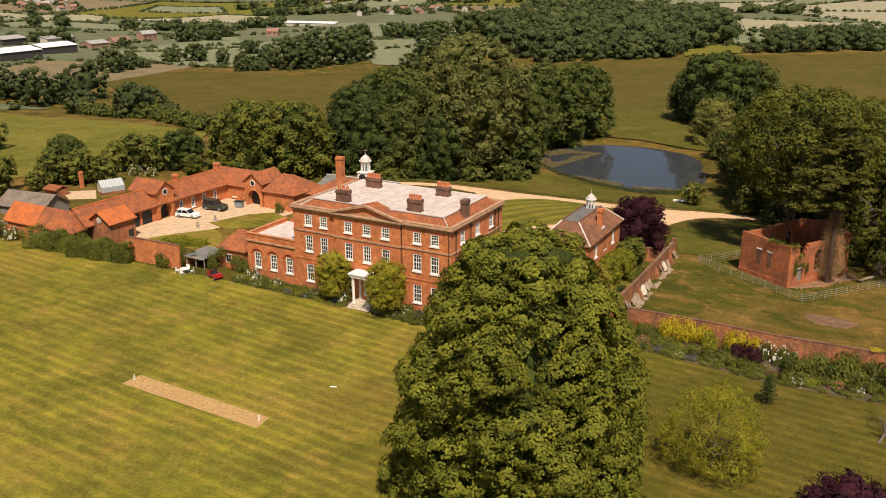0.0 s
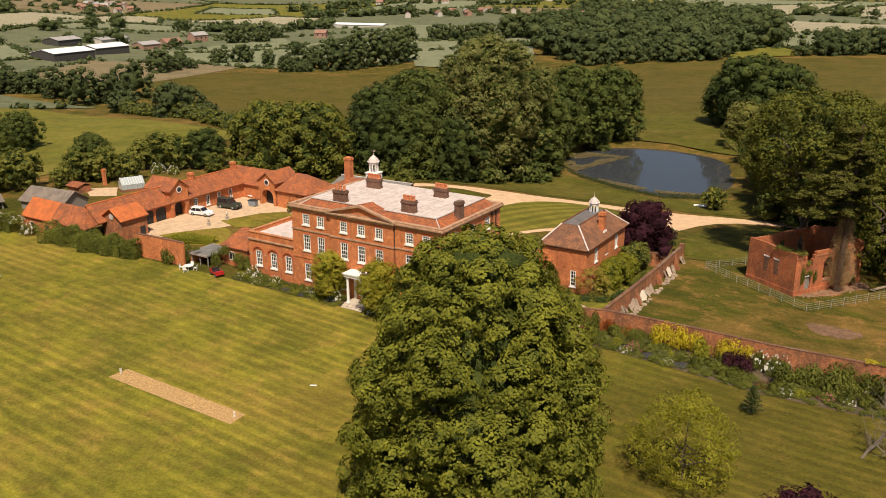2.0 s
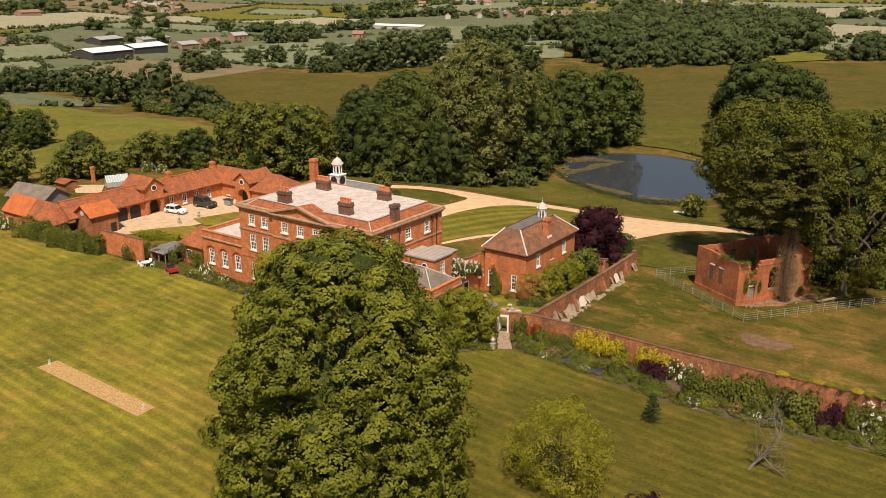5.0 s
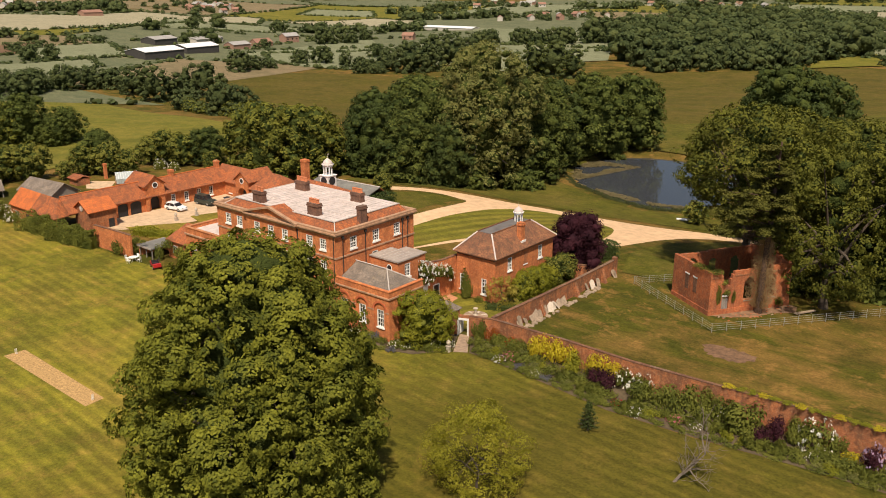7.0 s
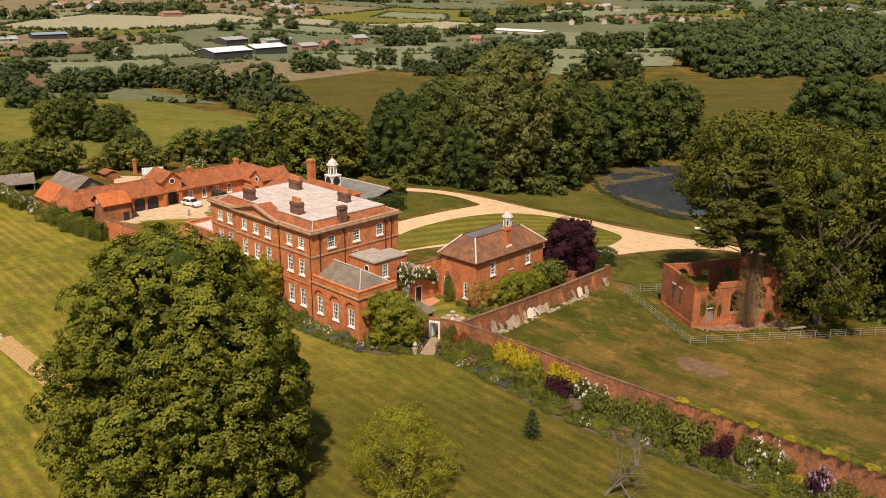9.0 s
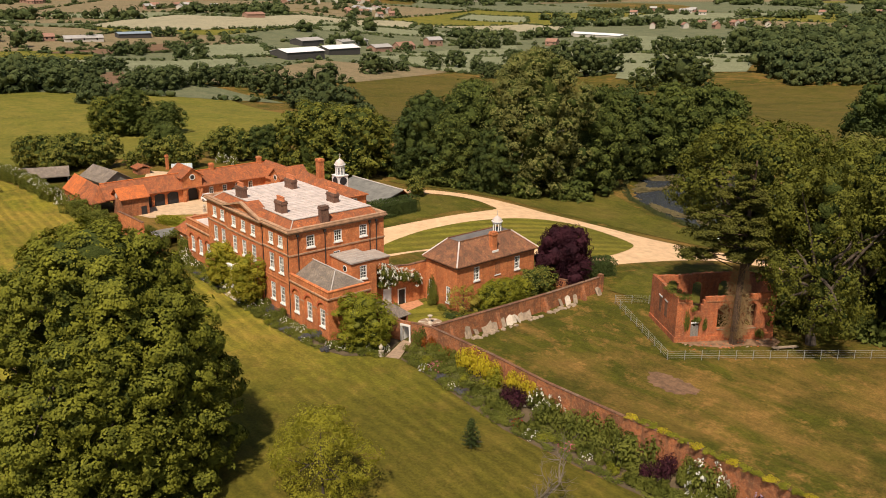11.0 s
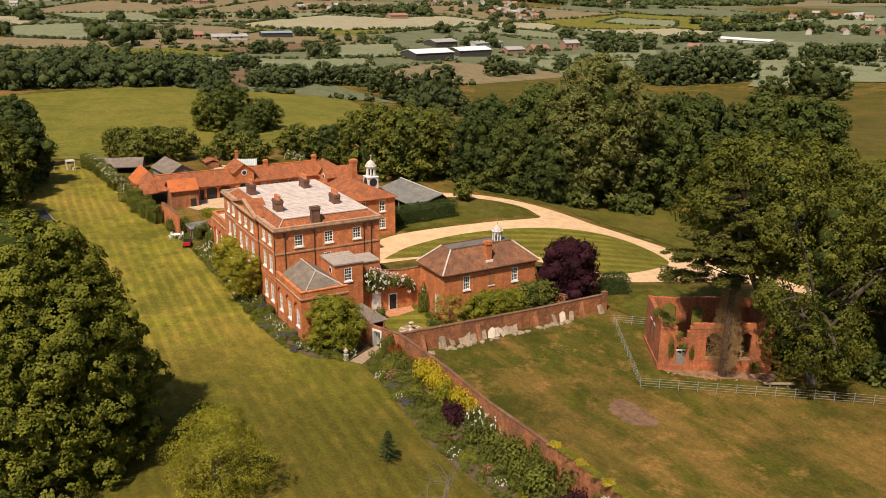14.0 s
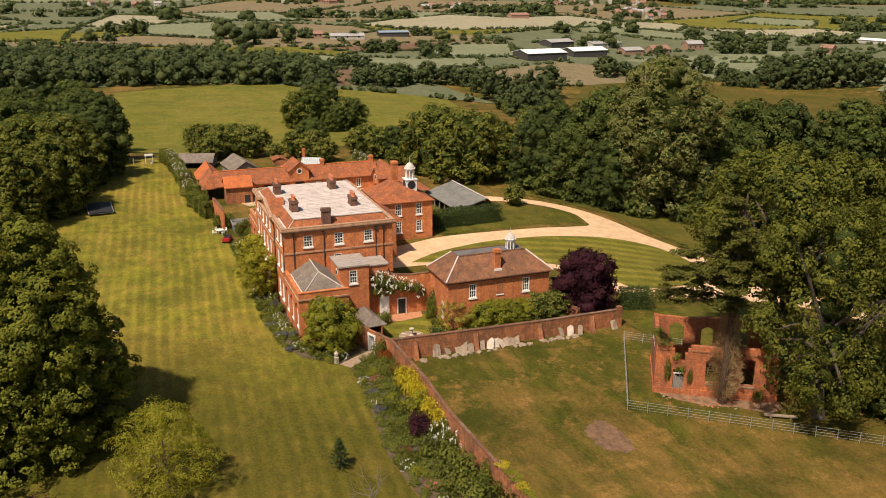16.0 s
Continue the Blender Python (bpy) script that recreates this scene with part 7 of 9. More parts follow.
wood("wood", [(-383, 279, 8.1, 14.9), (-387, 295, 6.3, 10.4), (-391, 311, 5.6, 6.5), (-402, 349, 6.7, 11.2), (-393, 363, 8.0, 13.8), (-360, 353, 4.8, 12.3), (-393, 419, 7.2, 11.9), (-327, 334, 5.3, 11.6), (-319, 341, 6.8, 6.9), (-518, 484, 11.8, 16.4), (-510, 505, 9.2, 13.2), (-522, 539, 6.7, 11.5), (-512, 407, 5.0, 8.2), (-593, 507, 7.6, 8.3), (-651, 540, 9.4, 11.5), (-339, 375, 7.3, 14.0), (-301, 353, 9.8, 20.7), (-293, 361, 8.7, 17.7), (-370, 519, 9.7, 12.9), (-367, 530, 8.8, 14.0), (-336, 531, 9.6, 14.7), (-319, 530, 9.4, 12.5), (-300, 535, 12.6, 15.3)], LEAF_FAR_HAZE, 34, "field oaks and hedgerow trees beyond the hayfield", per=620, size=1.0, rich=True)
wood("wood", [(-206, 339, 7.2, 14.1), (-211, 364, 8.6, 22.5), (-200, 368, 10.3, 22.4), (-182, 359, 7.6, 18.2), (-218, 385, 10.7, 14.6)], LEAF_OAK, 41, "spreading oaks at the edge of the hayfield", per=900, size=0.8, rich=True)
wood("wood", [(-310, 361, 9.3, 22.1), (-299, 365, 8.9, 22.7), (-298, 376, 9.4, 25.2), (-287, 380, 10.4, 25.0), (-284, 392, 9.8, 21.4), (-281, 403, 8.3, 17.0), (-322, 353, 7.5, 11.5), (-333, 346, 8.3, 9.3), (-339, 84, 5.2, 9.4), (-336, 77, 4.2, 8.0), (-345, 106, 6.3, 9.6), (-342, 121, 8.8, 12.8), (-350, 109, 4.8, 7.1)], LEAF_FAR_HAZE, 40, "round copse and hedge trees behind the grove", per=620, size=1.0, rich=True)
wood("wood", [(-590, -20, 5.1, 6.6), (-648, -19, 6.0, 11.2), (-656, -7, 5.5, 10.3), (-643, 2, 8.4, 13.1), (-593, -33, 5.1, 8.5), (-593, 65, 10.7, 16.1), (-551, 74, 13.2, 16.1), (-595, 96, 11.7, 12.5), (-554, 106, 6.7, 15.4), (-590, 127, 7.1, 8.6), (-494, 153, 5.0, 9.3), (-494, 167, 4.2, 8.5), (-476, 189, 5.7, 9.2), (-471, 202, 4.5, 10.0), (-577, 163, 4.2, 6.7), (-420, 92, 3.2, 7.3), (-425, 99, 2.5, 5.9), (-419, 106, 2.5, 5.9), (-419, 113, 3.6, 8.1), (-418, 123, 3.6, 7.4), (-841, 39, 14.3, 12.7), (-819, 116, 11.1, 8.8)], LEAF_FAR_HAZE, 48, "copses among the western fields", per=260, size=1.4)
wood("wood", scatter([(-345, -85), (-340, -56), (-338, 6), (-339, 56), (-336, 85), (-371, 95), (-401, 87), (-425, 71), (-442, 39), (-457, -3), (-475, -52), (-488, -103)], 12, 2), LEAF_FAR_HAZE, 32, "dense leafy wood beyond the pasture", (6, 9), (11, 15), 330, 1.3)
wood("wood", scatter([(-286, 544), (-244, 520), (-177, 409), (-150, 417), (-124, 434), (-88, 481), (-62, 530), (-127, 769), (-181, 751), (-240, 695), (-273, 637), (-302, 595)], 16, 3), LEAF_FAR_HAZE, 33, "dense leafy wood beyond the hayfield", (8, 12), (14, 21), 330, 1.7)
wood("hedge_trees", scatter([(-150, 394), (-127, 404), (-98, 419), (-78, 440), (-105, 547), (-159, 581), (-209, 564), (-228, 521)], 13, 13) + scatter([(-43, 471), (-15, 484), (8, 503), (51, 539), (50, 638), (0, 611), (-53, 572)], 13, 14), LEAF_FAR_HAZE, 43, "row of field trees along the far hedge", (5, 9), (9, 15), 300, 1.4, "hedge")
wood("hedge_trees", along([(-178, 124), (-140, 108), (-112, 104)], 3.0, 5) + along([(-250, 150), (-215, 140), (-180, 126)], 4.0, 7), LEAF_HEDGE, 35, "overgrown field hedge", (2.0, 3.8), (3, 6), 200, 0.8, "hedge")
hl = []
for i, ring in enumerate(FIELD_EDGES):
    if ring:
        hl += along(ring + ring[:1], 5.0, 60 + i, 0.7, 0.12)
wood("hedgerow", hl, LEAF_FAR_HAZE, 36, "distant hedgerows between the fields", (1.8, 3.2), (1.4, 3.4), 16, 1.5, "hedgerow", boughs=2)
# woods and tree lines climb one behind the other to the horizon
far = []
rngf = np.random.default_rng(44)
for i in range(40):
    r0, a0 = 800 + 1250 * rngf.random(), rngf.random() * 2.3 - 0.3
    cx, cy = -math.sin(a0) * r0, math.cos(a0) * r0
    w, d = 40 + 150 * rngf.random(), 8 + 30 * rngf.random() ** 2
    tx, ty = -math.cos(a0 + 0.25 * rngf.normal()), -math.sin(a0 + 0.25 * rngf.normal())
    for k in range(int(w * (1 + d / 18) / 7)):
        u, v = (rngf.random() - 0.5) * 2 * w, rngf.random() * d
        far.append((cx + tx * u - math.sin(a0) * v, cy + ty * u + math.cos(a0) * v))
far = [p for p in far if not any(q and inside(q, *p) for q in FIELD_EDGES)]
wood("far_woods", far, LEAF_FAR_HAZE, 38, "far woods and tree lines towards the horizon", (6, 12), (8, 14), 46, 3.0, boughs=4)
ridge = []
for i in range(420):
    r0, a0 = 1500 + 700 * rngf.random(), rngf.random() * 2.6 - 0.45
    ridge.append((-math.sin(a0) * r0, math.cos(a0) * r0))
wood("far_woods", ridge, LEAF_FAR_HAZE, 39, "wooded ridges at the horizon", (14, 26), (9, 14), 36, 5.0, boughs=4)
edges = []
for i, q in enumerate(PATCHES):
    if math.hypot(*q[0]) < 1350:
        edges += along(q[:3], 8.0, 900 + i, 1.0, 0.25)
edges = [p for p in edges if not any(q and inside(q, *p) for q in FIELD_EDGES)]
wood("far_hedgerow", edges, LEAF_FAR_HAZE, 47, "hedges round the far fields", (2.2, 4.4), (1.6, 3.6), 8, 2.6, "hedgerow", boughs=1)

# undergrowth along the foot of the grove and the park trees
for i, (x, y) in enumerate(along([(-74, 72), (-66, 68), (-58, 66.5), (-50, 76), (-44, 82), (-36, 92), (-32, 100)], 3.6, 81, 1.2) + along([(-62, 80), (-48, 96), (-40, 110), (-44, 136), (-40, 150)], 4.5, 82, 2.0) + along([(44, 56), (52, 62), (64, 58), (72, 52)], 4.0, 83, 1.5) + along([(24, 98), (22, 112), (14, 128), (10, 140)], 4.5, 84, 1.5) + along([(-62, -38), (-76, -30), (-92, -27), (-110, -24)], 5.0, 85, 1.5)):
    plant("bush", "bush", x, y, 0.7 + 0.55 * ((i * 37) % 11) / 11, i * 71, "leafy bush at the foot of the trees", "bush", "undergrowth")


# ---- hedges, shrubs and borders ----
def hedge(name, pts, width, height, mat, label, density=34, size=0.3, seed=1, wobble=0.12, category="hedge"):
    """A clipped or loose hedge along a line: leaves over a twiggy core."""
    rng = np.random.default_rng(seed)
    e = thing(name, (0, 0, 0), 0, label, category)
    core = bmesh.new()
    ps, ns = [], []
    for (xa, ya), (xb, yb) in zip(pts, pts[1:]):
        d = math.hypot(xb - xa, yb - ya)
        ux, uy = (xb - xa) / d, (yb - ya) / d
        n = int(density * d * (2 * height + width))
        s = rng.random(n) * d
        which = rng.random(n) * (2 * height + width)
        side = np.where(which < height, -1.0, np.where(which < 2 * height, 1.0, 0.0))
        bulge = 1 + wobble * np.sin(s * 1.3 + seed) + wobble * np.sin(s * 0.47 + 2 * seed)
        off = np.where(side == 0, (rng.random(n) - 0.5) * width, side * width / 2) * bulge
        h = np.where(side == 0, height, rng.random(n) * height) * (1 + wobble * 0.8 * np.sin(s * 0.9 + 3 * seed))
        x, y = xa + ux * s - uy * off, ya + uy * s + ux * off
        g = np.array([gz(a, b) for a, b in zip(x, y)])
        ps.append(np.stack([x, y, g + h], 1) + rng.normal(size=(n, 3)) * 0.10)
        ns.append(np.stack([-uy * side, ux * side, np.where(side == 0, 1.0, 0.35)], 1) + rng.normal(size=(n, 3)) * 0.5)
        k = width * 0.33
        xa, ya, xb, yb = xa + ux * 0.4, ya + uy * 0.4, xb - ux * 0.4, yb - uy * 0.4
        prism(core, [(xa + uy * k, ya - ux * k), (xb + uy * k, yb - ux * k), (xb - uy * k, yb + ux * k), (xa - uy * k, ya + ux * k)], min(gz(xa, ya), gz(xb, yb)) - 0.1, gz((xa + xb) / 2, (ya + yb) / 2) + height * 0.74)
    p = np.concatenate(ps)
    part("twig_mass", core, mat, e)
    mesh_part("foliage", cards("foliage", p, np.concatenate(ns), size * (0.6 + 0.8 * rng.random(len(p))), mat, seed), mat, e)
    return e


SHRUBS = {}


def shrub_mesh(kind, mat, seed, n=900, size=0.22, flat=0.8, lobes=9, spiky=False):
    """A unit mound of leaves: radius 1, height about 1."""
    rng = np.random.default_rng(seed)
    L = []
    for i in range(lobes):
        a, k = rng.random() * 6.28, 0.65 * rng.random() ** 0.5
        L.append((math.cos(a) * k, math.sin(a) * k, 0.25 + 0.45 * rng.random() * (1 - 0.5 * k), 0.28 + 0.16 * rng.random()))
    p, nn = crown_points(rng, L, n / lobes, flat, 0.5, 0.2)
    if spiky:
        nn = np.stack([nn[:, 0], nn[:, 1], nn[:, 2] * 0.1], 1)
    p[:, 2] = np.maximum(p[:, 2], 0.02)
    SHRUBS[kind] = (cards(kind, p, nn, size * (0.6 + 0.8 * rng.random(len(p))), mat, seed, 0.3 if spiky else 0.6), L)


for k, m, sd, n, sz in [("green", LEAF_BORDER, 1, 920, 0.128), ("dark", LEAF_HEDGE, 2, 920, 0.128), ("gold", LEAF_GOLD, 3, 920, 0.128), ("purple", LEAF_COPPER, 4, 920, 0.128), ("lavender", LEAF_LAVENDER, 5, 920, 0.128), ("lime", LEAF_LIME, 6, 920, 0.128), ("rust", LEAF_RUST, 7, 920, 0.128), ("grey", LEAF_GREY, 8, 920, 0.128)]:
    shrub_mesh(k, m, sd, n, sz)
shrub_mesh("low", LEAF_BORDER, 15, 260, 0.2, 0.7, 6)
shrub_mesh("spiky", LEAF_BORDER, 9, 900, 0.35, 0.9, 9, True)


def flower_mesh(name, mat, seed, n=46, size=0.10):
    rng = np.random.default_rng(seed)
    d = unit(rng, n)
    d[:, 2] = np.abs(d[:, 2])
    p = d * np.array([0.95, 0.95, 0.85]) * (0.9 + 0.15 * rng.random((n, 1))) + (0, 0, 0.12)
    # each bloom a small cluster of petals
    q = np.repeat(p, 5, axis=0) + rng.normal(size=(n * 5, 3)) * size * 0.35
    return cards(name, q, np.repeat(d, 5, axis=0) + rng.normal(size=(n * 5, 3)) * 0.4, np.full(n * 5, size), mat, seed, 0.9)


FLOWERS = {"white": flower_mesh("white_flowers", PETAL_WHITE, 11), "rose": flower_mesh("rose_flowers", PETAL_WHITE, 15, 22, 0.16), "pink": flower_mesh("pink_flowers", PETAL_PINK, 12, 45), "red": flower_mesh("red_flowers", PETAL_RED, 13, 40), "mauve": flower_mesh("mauve_flowers", leaf_material("mauve_petal", (0.35, 0.25, 0.42), (0.55, 0.42, 0.60), 0.3), 14, 70)}
SHRUB_WORDS = {"low": "low green edging plant", "green": "leafy green border plant", "dark": "dense dark green shrub", "gold": "bright golden-leaved shrub", "purple": "deep purple-leaved shrub", "lavender": "low grey lavender clump", "lime": "fresh yellow-green shrub", "rust": "rust-red leaved shrub", "grey": "grey-green shrub", "spiky": "clump of strap-leaved border plants"}


def shrub(kind, x, y, r, h, turn=0.0, bloom="", z=None, group="border plants", name="shrub"):
    me, _ = SHRUBS[kind]
    lab = SHRUB_WORDS[kind] + (f" covered in {'white rose' if bloom == 'rose' else bloom} flowers" if bloom else " in the garden bed")
    ob = new(name, me)
    ob.matrix_basis = pose(x, y, gz(x, y) if z is None else z, 0, 0, turn) @ Matrix.Diagonal((r, r, h, 1))
    tagged(ob, lab, "shrub", group)
    if bloom:
        f = new("blossom", FLOWERS[bloom])
        f.parent = ob
        f["kind"] = "stuff"
        f["label"] = "white rose blooms" if bloom == "rose" else f"{bloom} blooms"
    return ob


# the long border under the garden wall
for kind, x, y, r, h, bloom in [
    ("gold", 26.6, 9.5, 1.5, 3.0, ""), ("gold", 28.8, 9.6, 1.5, 3.0, ""), ("gold", 31.0, 9.8, 1.1, 2.6, ""), ("lime", 32.0, 8.8, 1.6, 2.2, ""), ("gold", 35.0, 9.8, 1.5, 2.9, ""), ("gold", 36.9, 9.8, 1.3, 2.5, ""),
    ("purple", 36.0, 8.2, 1.4, 1.9, ""), ("purple", 37.6, 7.6, 1.5, 2.0, ""), ("dark", 38.9, 9.4, 1.4, 2.0, "white"), ("dark", 41.1, 9.7, 1.3, 2.0, "white"), ("dark", 42.4, 7.6, 2.0, 2.6, ""), ("green", 44.4, 8.2, 1.7, 2.4, ""),
    ("dark", 46.5, 8.0, 2.2, 3.0, ""), ("dark", 48.9, 10.0, 1.3, 2.6, ""), ("green", 49.4, 8.4, 1.4, 1.6, ""), ("dark", 53.0, 9.0, 2.6, 3.2, ""), ("dark", 51.0, 9.7, 1.4, 2.6, ""), ("purple", 56.0, 7.7, 1.2, 1.7, ""), ("purple", 56.9, 9.4, 1.2, 2.3, ""),
    ("dark", 58.6, 10.3, 1.2, 2.4, ""), ("green", 60.7, 10.2, 2.0, 2.8, "white"), ("lime", 52.9, 5.9, 1.0, 1.1, ""), ("red_green", 40.3, 4.9, 0.8, 0.9, "red"), ("green", 49.3, 5.9, 0.9, 0.7, "white"), ("lavender", 30.7, 5.0, 0.9, 0.7, ""), ("green", 29.1, 5.0, 0.8, 0.8, "white"),
    ("spiky", 57.8, 6.6, 1.3, 1.2, ""), ("spiky", 55.5, 6.2, 1.2, 1.1, ""), ("green", 59.8, 7.0, 1.3, 1.0, ""), ("green", 62.0, 7.6, 1.4, 1.1, ""), ("purple", 66.6, 9.0, 1.4, 2.4, "mauve"), ("gold", 64.4, 9.2, 1.1, 1.2, ""), ("green", 64.2, 7.6, 1.5, 1.3, ""), ("spiky", 66.5, 7.4, 1.3, 1.1, ""),
    ("rust", 19.6, 9.0, 1.0, 2.2, ""), ("dark", 17.6, 8.6, 1.1, 2.6, ""), ("dark", 18.6, 6.8, 1.3, 1.7, ""), ("green", 20.4, 6.0, 1.4, 1.2, ""), ("dark", 21.6, 8.6, 1.5, 1.8, ""), ("dark", 23.6, 8.6, 1.3, 1.9, ""), ("rust", 22.4, 9.5, 1.0, 1.4, ""), ("lime", 22.0, 6.4, 1.4, 1.1, ""), ("green", 24.4, 6.6, 1.5, 1.1, "pink"),
    ("green", 26.2, 7.0, 1.5, 1.3, ""), ("lime", 28.2, 7.2, 1.3, 1.0, ""), ("green", 30.4, 7.0, 1.5, 1.4, ""), ("spiky", 32.6, 6.4, 1.3, 1.1, ""), ("green", 34.4, 6.9, 1.3, 1.3, ""), ("spiky", 35.8, 5.6, 1.2, 1.0, ""), ("green", 38.6, 5.8, 1.4, 1.0, ""), ("spiky", 42.0, 5.0, 1.2, 1.0, ""), ("green", 43.6, 5.4, 1.3, 1.1, ""),
    ("dark", 45.2, 6.0, 1.2, 1.3, ""), ("green", 47.0, 5.6, 1.1, 0.9, "pink"), ("spiky", 51.2, 6.6, 1.2, 1.1, ""), ("green", 54.4, 7.6, 1.4, 1.4, ""), ("green", 69.0, 8.2, 1.6, 1.3, ""), ("dark", 71.5, 9.6, 1.6, 2.0, ""), ("green", 74.0, 8.4, 1.7, 1.3, "white"), ("dark", 62.6, 10.4, 1.2, 2.0, ""), ("green", 68.6, 10.2, 1.5, 1.8, ""),
    ("lavender", 26.4, 5.4, 0.9, 0.6, ""), ("green", 37.2, 4.6, 0.9, 0.7, ""), ("green", 33.6, 4.9, 1.0, 0.7, "")]:
    tall = y >= 7.4
    shrub("green" if kind == "red_green" else kind, x, y, r * (1.12 if tall else 1.0), h * (1.3 if tall else 1.0), x * 37, bloom)
# the gaps between them filled with lower plants
rngl = np.random.default_rng(31)
for i in range(95):
    x = 19.5 + 58 * rngl.random()
    row = rngl.random()
    lo = float(np.interp(x, [19, 22, 30, 40, 50, 60, 80], [5.0, 5.2, 4.6, 3.8, 4.6, 6.0, 7.2]))
    yy = lo + (9.8 - lo) * row
    kind = ["green", "green", "dark", "lime", "spiky", "dark", "green", "grey", "purple" if i % 9 == 0 else "green"][int(rngl.integers(9))]
    shrub(kind, x, yy, 0.8 + 0.6 * rngl.random(), 0.5 + 0.5 * rngl.random() + 1.2 * row ** 2, i * 77, "white" if i % 17 == 0 else "")
# low edging plants along the lawn side of the border
spots = []
for i in range(84):
    x = 19.6 + 58 * i / 83
    lo = float(np.interp(x, [19, 22, 30, 40, 50, 60, 80], [4.9, 4.9, 4.2, 3.3, 4.1, 5.5, 6.7]))
    spots.append((x + rngl.normal() * 0.2, lo + 0.15 + abs(rngl.normal()) * 0.3, 0.6 + 0.35 * rngl.random(), 0.35 + 0.4 * rngl.random(), i * 61))
for i in range(46):
    x = -35.6 + 51 * i / 45
    if not -16.0 < x < -10.8:
        yy = -2.75 if x < 4 else -2.75 + 0.17 * (x - 4) if x < 10 else -1.7 + 0.62 * (x - 10)
        spots.append((x, yy + 0.1, 0.65 + 0.3 * rngl.random(), 0.4 + 0.35 * rngl.random(), i * 49))
tagged(mesh_part("edging_plants", joined("edging_plants", SHRUBS["low"][0], [pose(x, y, gz(x, y), 0, 0, a) @ Matrix.Diagonal((r, r, h, 1)) for x, y, r, h, a in spots], LEAF_BORDER), LEAF_BORDER), "low green edging plants along the lawn", "edging plants", kind="stuff")
# golden creeper along the coping
for i in range(18):
    t = i / 17
    shrub("lime" if i % 3 else "gold", 50.5 + 22 * t, 11.35 + 0.85 * t, 0.85, 0.28, i * 50, "", 2.78 - 0.1 * t, "golden creeper on the wall", "creeper")
# bed along the house front
rngb = np.random.default_rng(3)
for i in range(64):
    x = -35.5 + 52 * i / 63
    for row in range(2):
        if -16.2 < x < -10.5 or (x > 9 and row == 0 and x < 11.5):
            continue
        yy = (-2.2 if x < 5 else -1.6 if x < 12 else 0.6 + (x - 12) * 0.55) + row * 1.3 + rngb.normal() * 0.25
        kind = ["lavender", "green", "green", "dark", "lime", "dark", "green", "spiky"][int(rngb.integers(8))]
        bloom = ["", "", "", "", "", "white"][int(rngb.integers(6))] if kind not in ("lavender", "lime") else ""
        shrub(kind, x + rngb.normal() * 0.3, yy, 0.75 + 0.35 * rngb.random(), 0.55 + 0.55 * rngb.random() + 0.3 * row, x * 91, bloom)
shrub("dark", -36.0, 0.2, 1.3, 3.2, 0, "")
shrub("green", -33.2, -0.9, 1.3, 2.2, 0, "white")
shrub("green", -28.6, -1.3, 1.1, 1.5, 40, "white")
shrub("green", -17.2, -1.2, 1.3, 1.8, 0, "white")
shrub("dark", -10.0, -1.8, 1.4, 1.7, 0, "")
shrub("dark", -1.6, -0.8, 1.2, 1.9, 0, "")
plant("bay", "bay_tree", -18.2, -1.3, 0.98, 0, "clipped yellow-green evergreen tree against the house front", "tree", "trees by the porch")
plant("bay", "bay_tree", -9.0, -2.2, 1.06, 140, "clipped yellow-green evergreen tree against the house front", "tree", "trees by the porch")
plant("shrub", "magnolia_tree", 12.6, 3.6, 1.08, 0, "dense rounded leafy tree at the pavilion corner", "tree")
# climbing white rose on the screen wall
for i, (y, z, r, h) in enumerate([(12.4, 5.3, 1.7, 2.0), (13.6, 4.7, 1.9, 2.3), (15.0, 4.2, 1.8, 2.2), (16.4, 3.9, 1.8, 2.1), (17.8, 3.5, 1.7, 2.0), (19.0, 2.6, 1.2, 1.9), (12.6, 3.5, 1.5, 2.0), (14.4, 3.5, 1.3, 1.6)]):
    shrub("dark", 4.4, y, r * 0.75, h, i * 70, "rose", z, "climbing white rose", "climbing_rose")
# walled garden planting
for kind, x, y, r, h in [("dark", 13.2, 23.0, 1.2, 1.6), ("dark", 6.7, 19.9, 1.0, 5.0), ("dark", 7.4, 19.7, 0.8, 3.4), ("green", 9.4, 19.4, 0.8, 1.2), ("green", 16.6, 33.0, 1.2, 1.2), ("dark", 6.4, 12.6, 1.6, 2.2), ("dark", 7.2, 19.4, 0.9, 1.6)]:
    shrub(kind, x, y, r, h, x * 61 + y * 17, "", None, "walled garden shrubs")
plant("weeping", "weeping_shrub", 12.7, 20.9, 1.0, 0, "golden-brown weeping shrub beside the garden house", "shrub")
for x, y, sc in [(13.3, 25.2, 0.60), (13.6, 27.2, 0.64), (13.6, 29.3, 0.62), (13.5, 31.2, 0.56)]:
    plant("shrub", "laurel", x, y, sc, y * 40, "bright green laurel against the garden house wall", "shrub", "laurels by the garden house")
for x, y, sc in [(13.9, 33.6, 0.68), (13.8, 35.9, 0.66)]:
    plant("small", "climbing_shrub", x, y, sc, y * 30, "tall leafy shrub at the garden house corner", "shrub", "laurels by the garden house")
sheet("terrace", [(4.2, 12.4), (6.6, 12.6), (6.9, 15.5), (6.3, 18.6), (4.4, 19.0)], plain("terracotta_paving", (0.50, 0.23, 0.12), 0.9, 0.0, 0.35, 2.0), 0.07, 1.5, "terracotta paved strip below the screen wall", "paving")
hedge("box_hedge", [(11.7, 18.0), (13.6, 18.8), (15.6, 19.6)], 0.9, 0.9, LEAF_DARK, "low clipped dark box hedge in the walled garden", 60, 0.16, 14, 0.05)
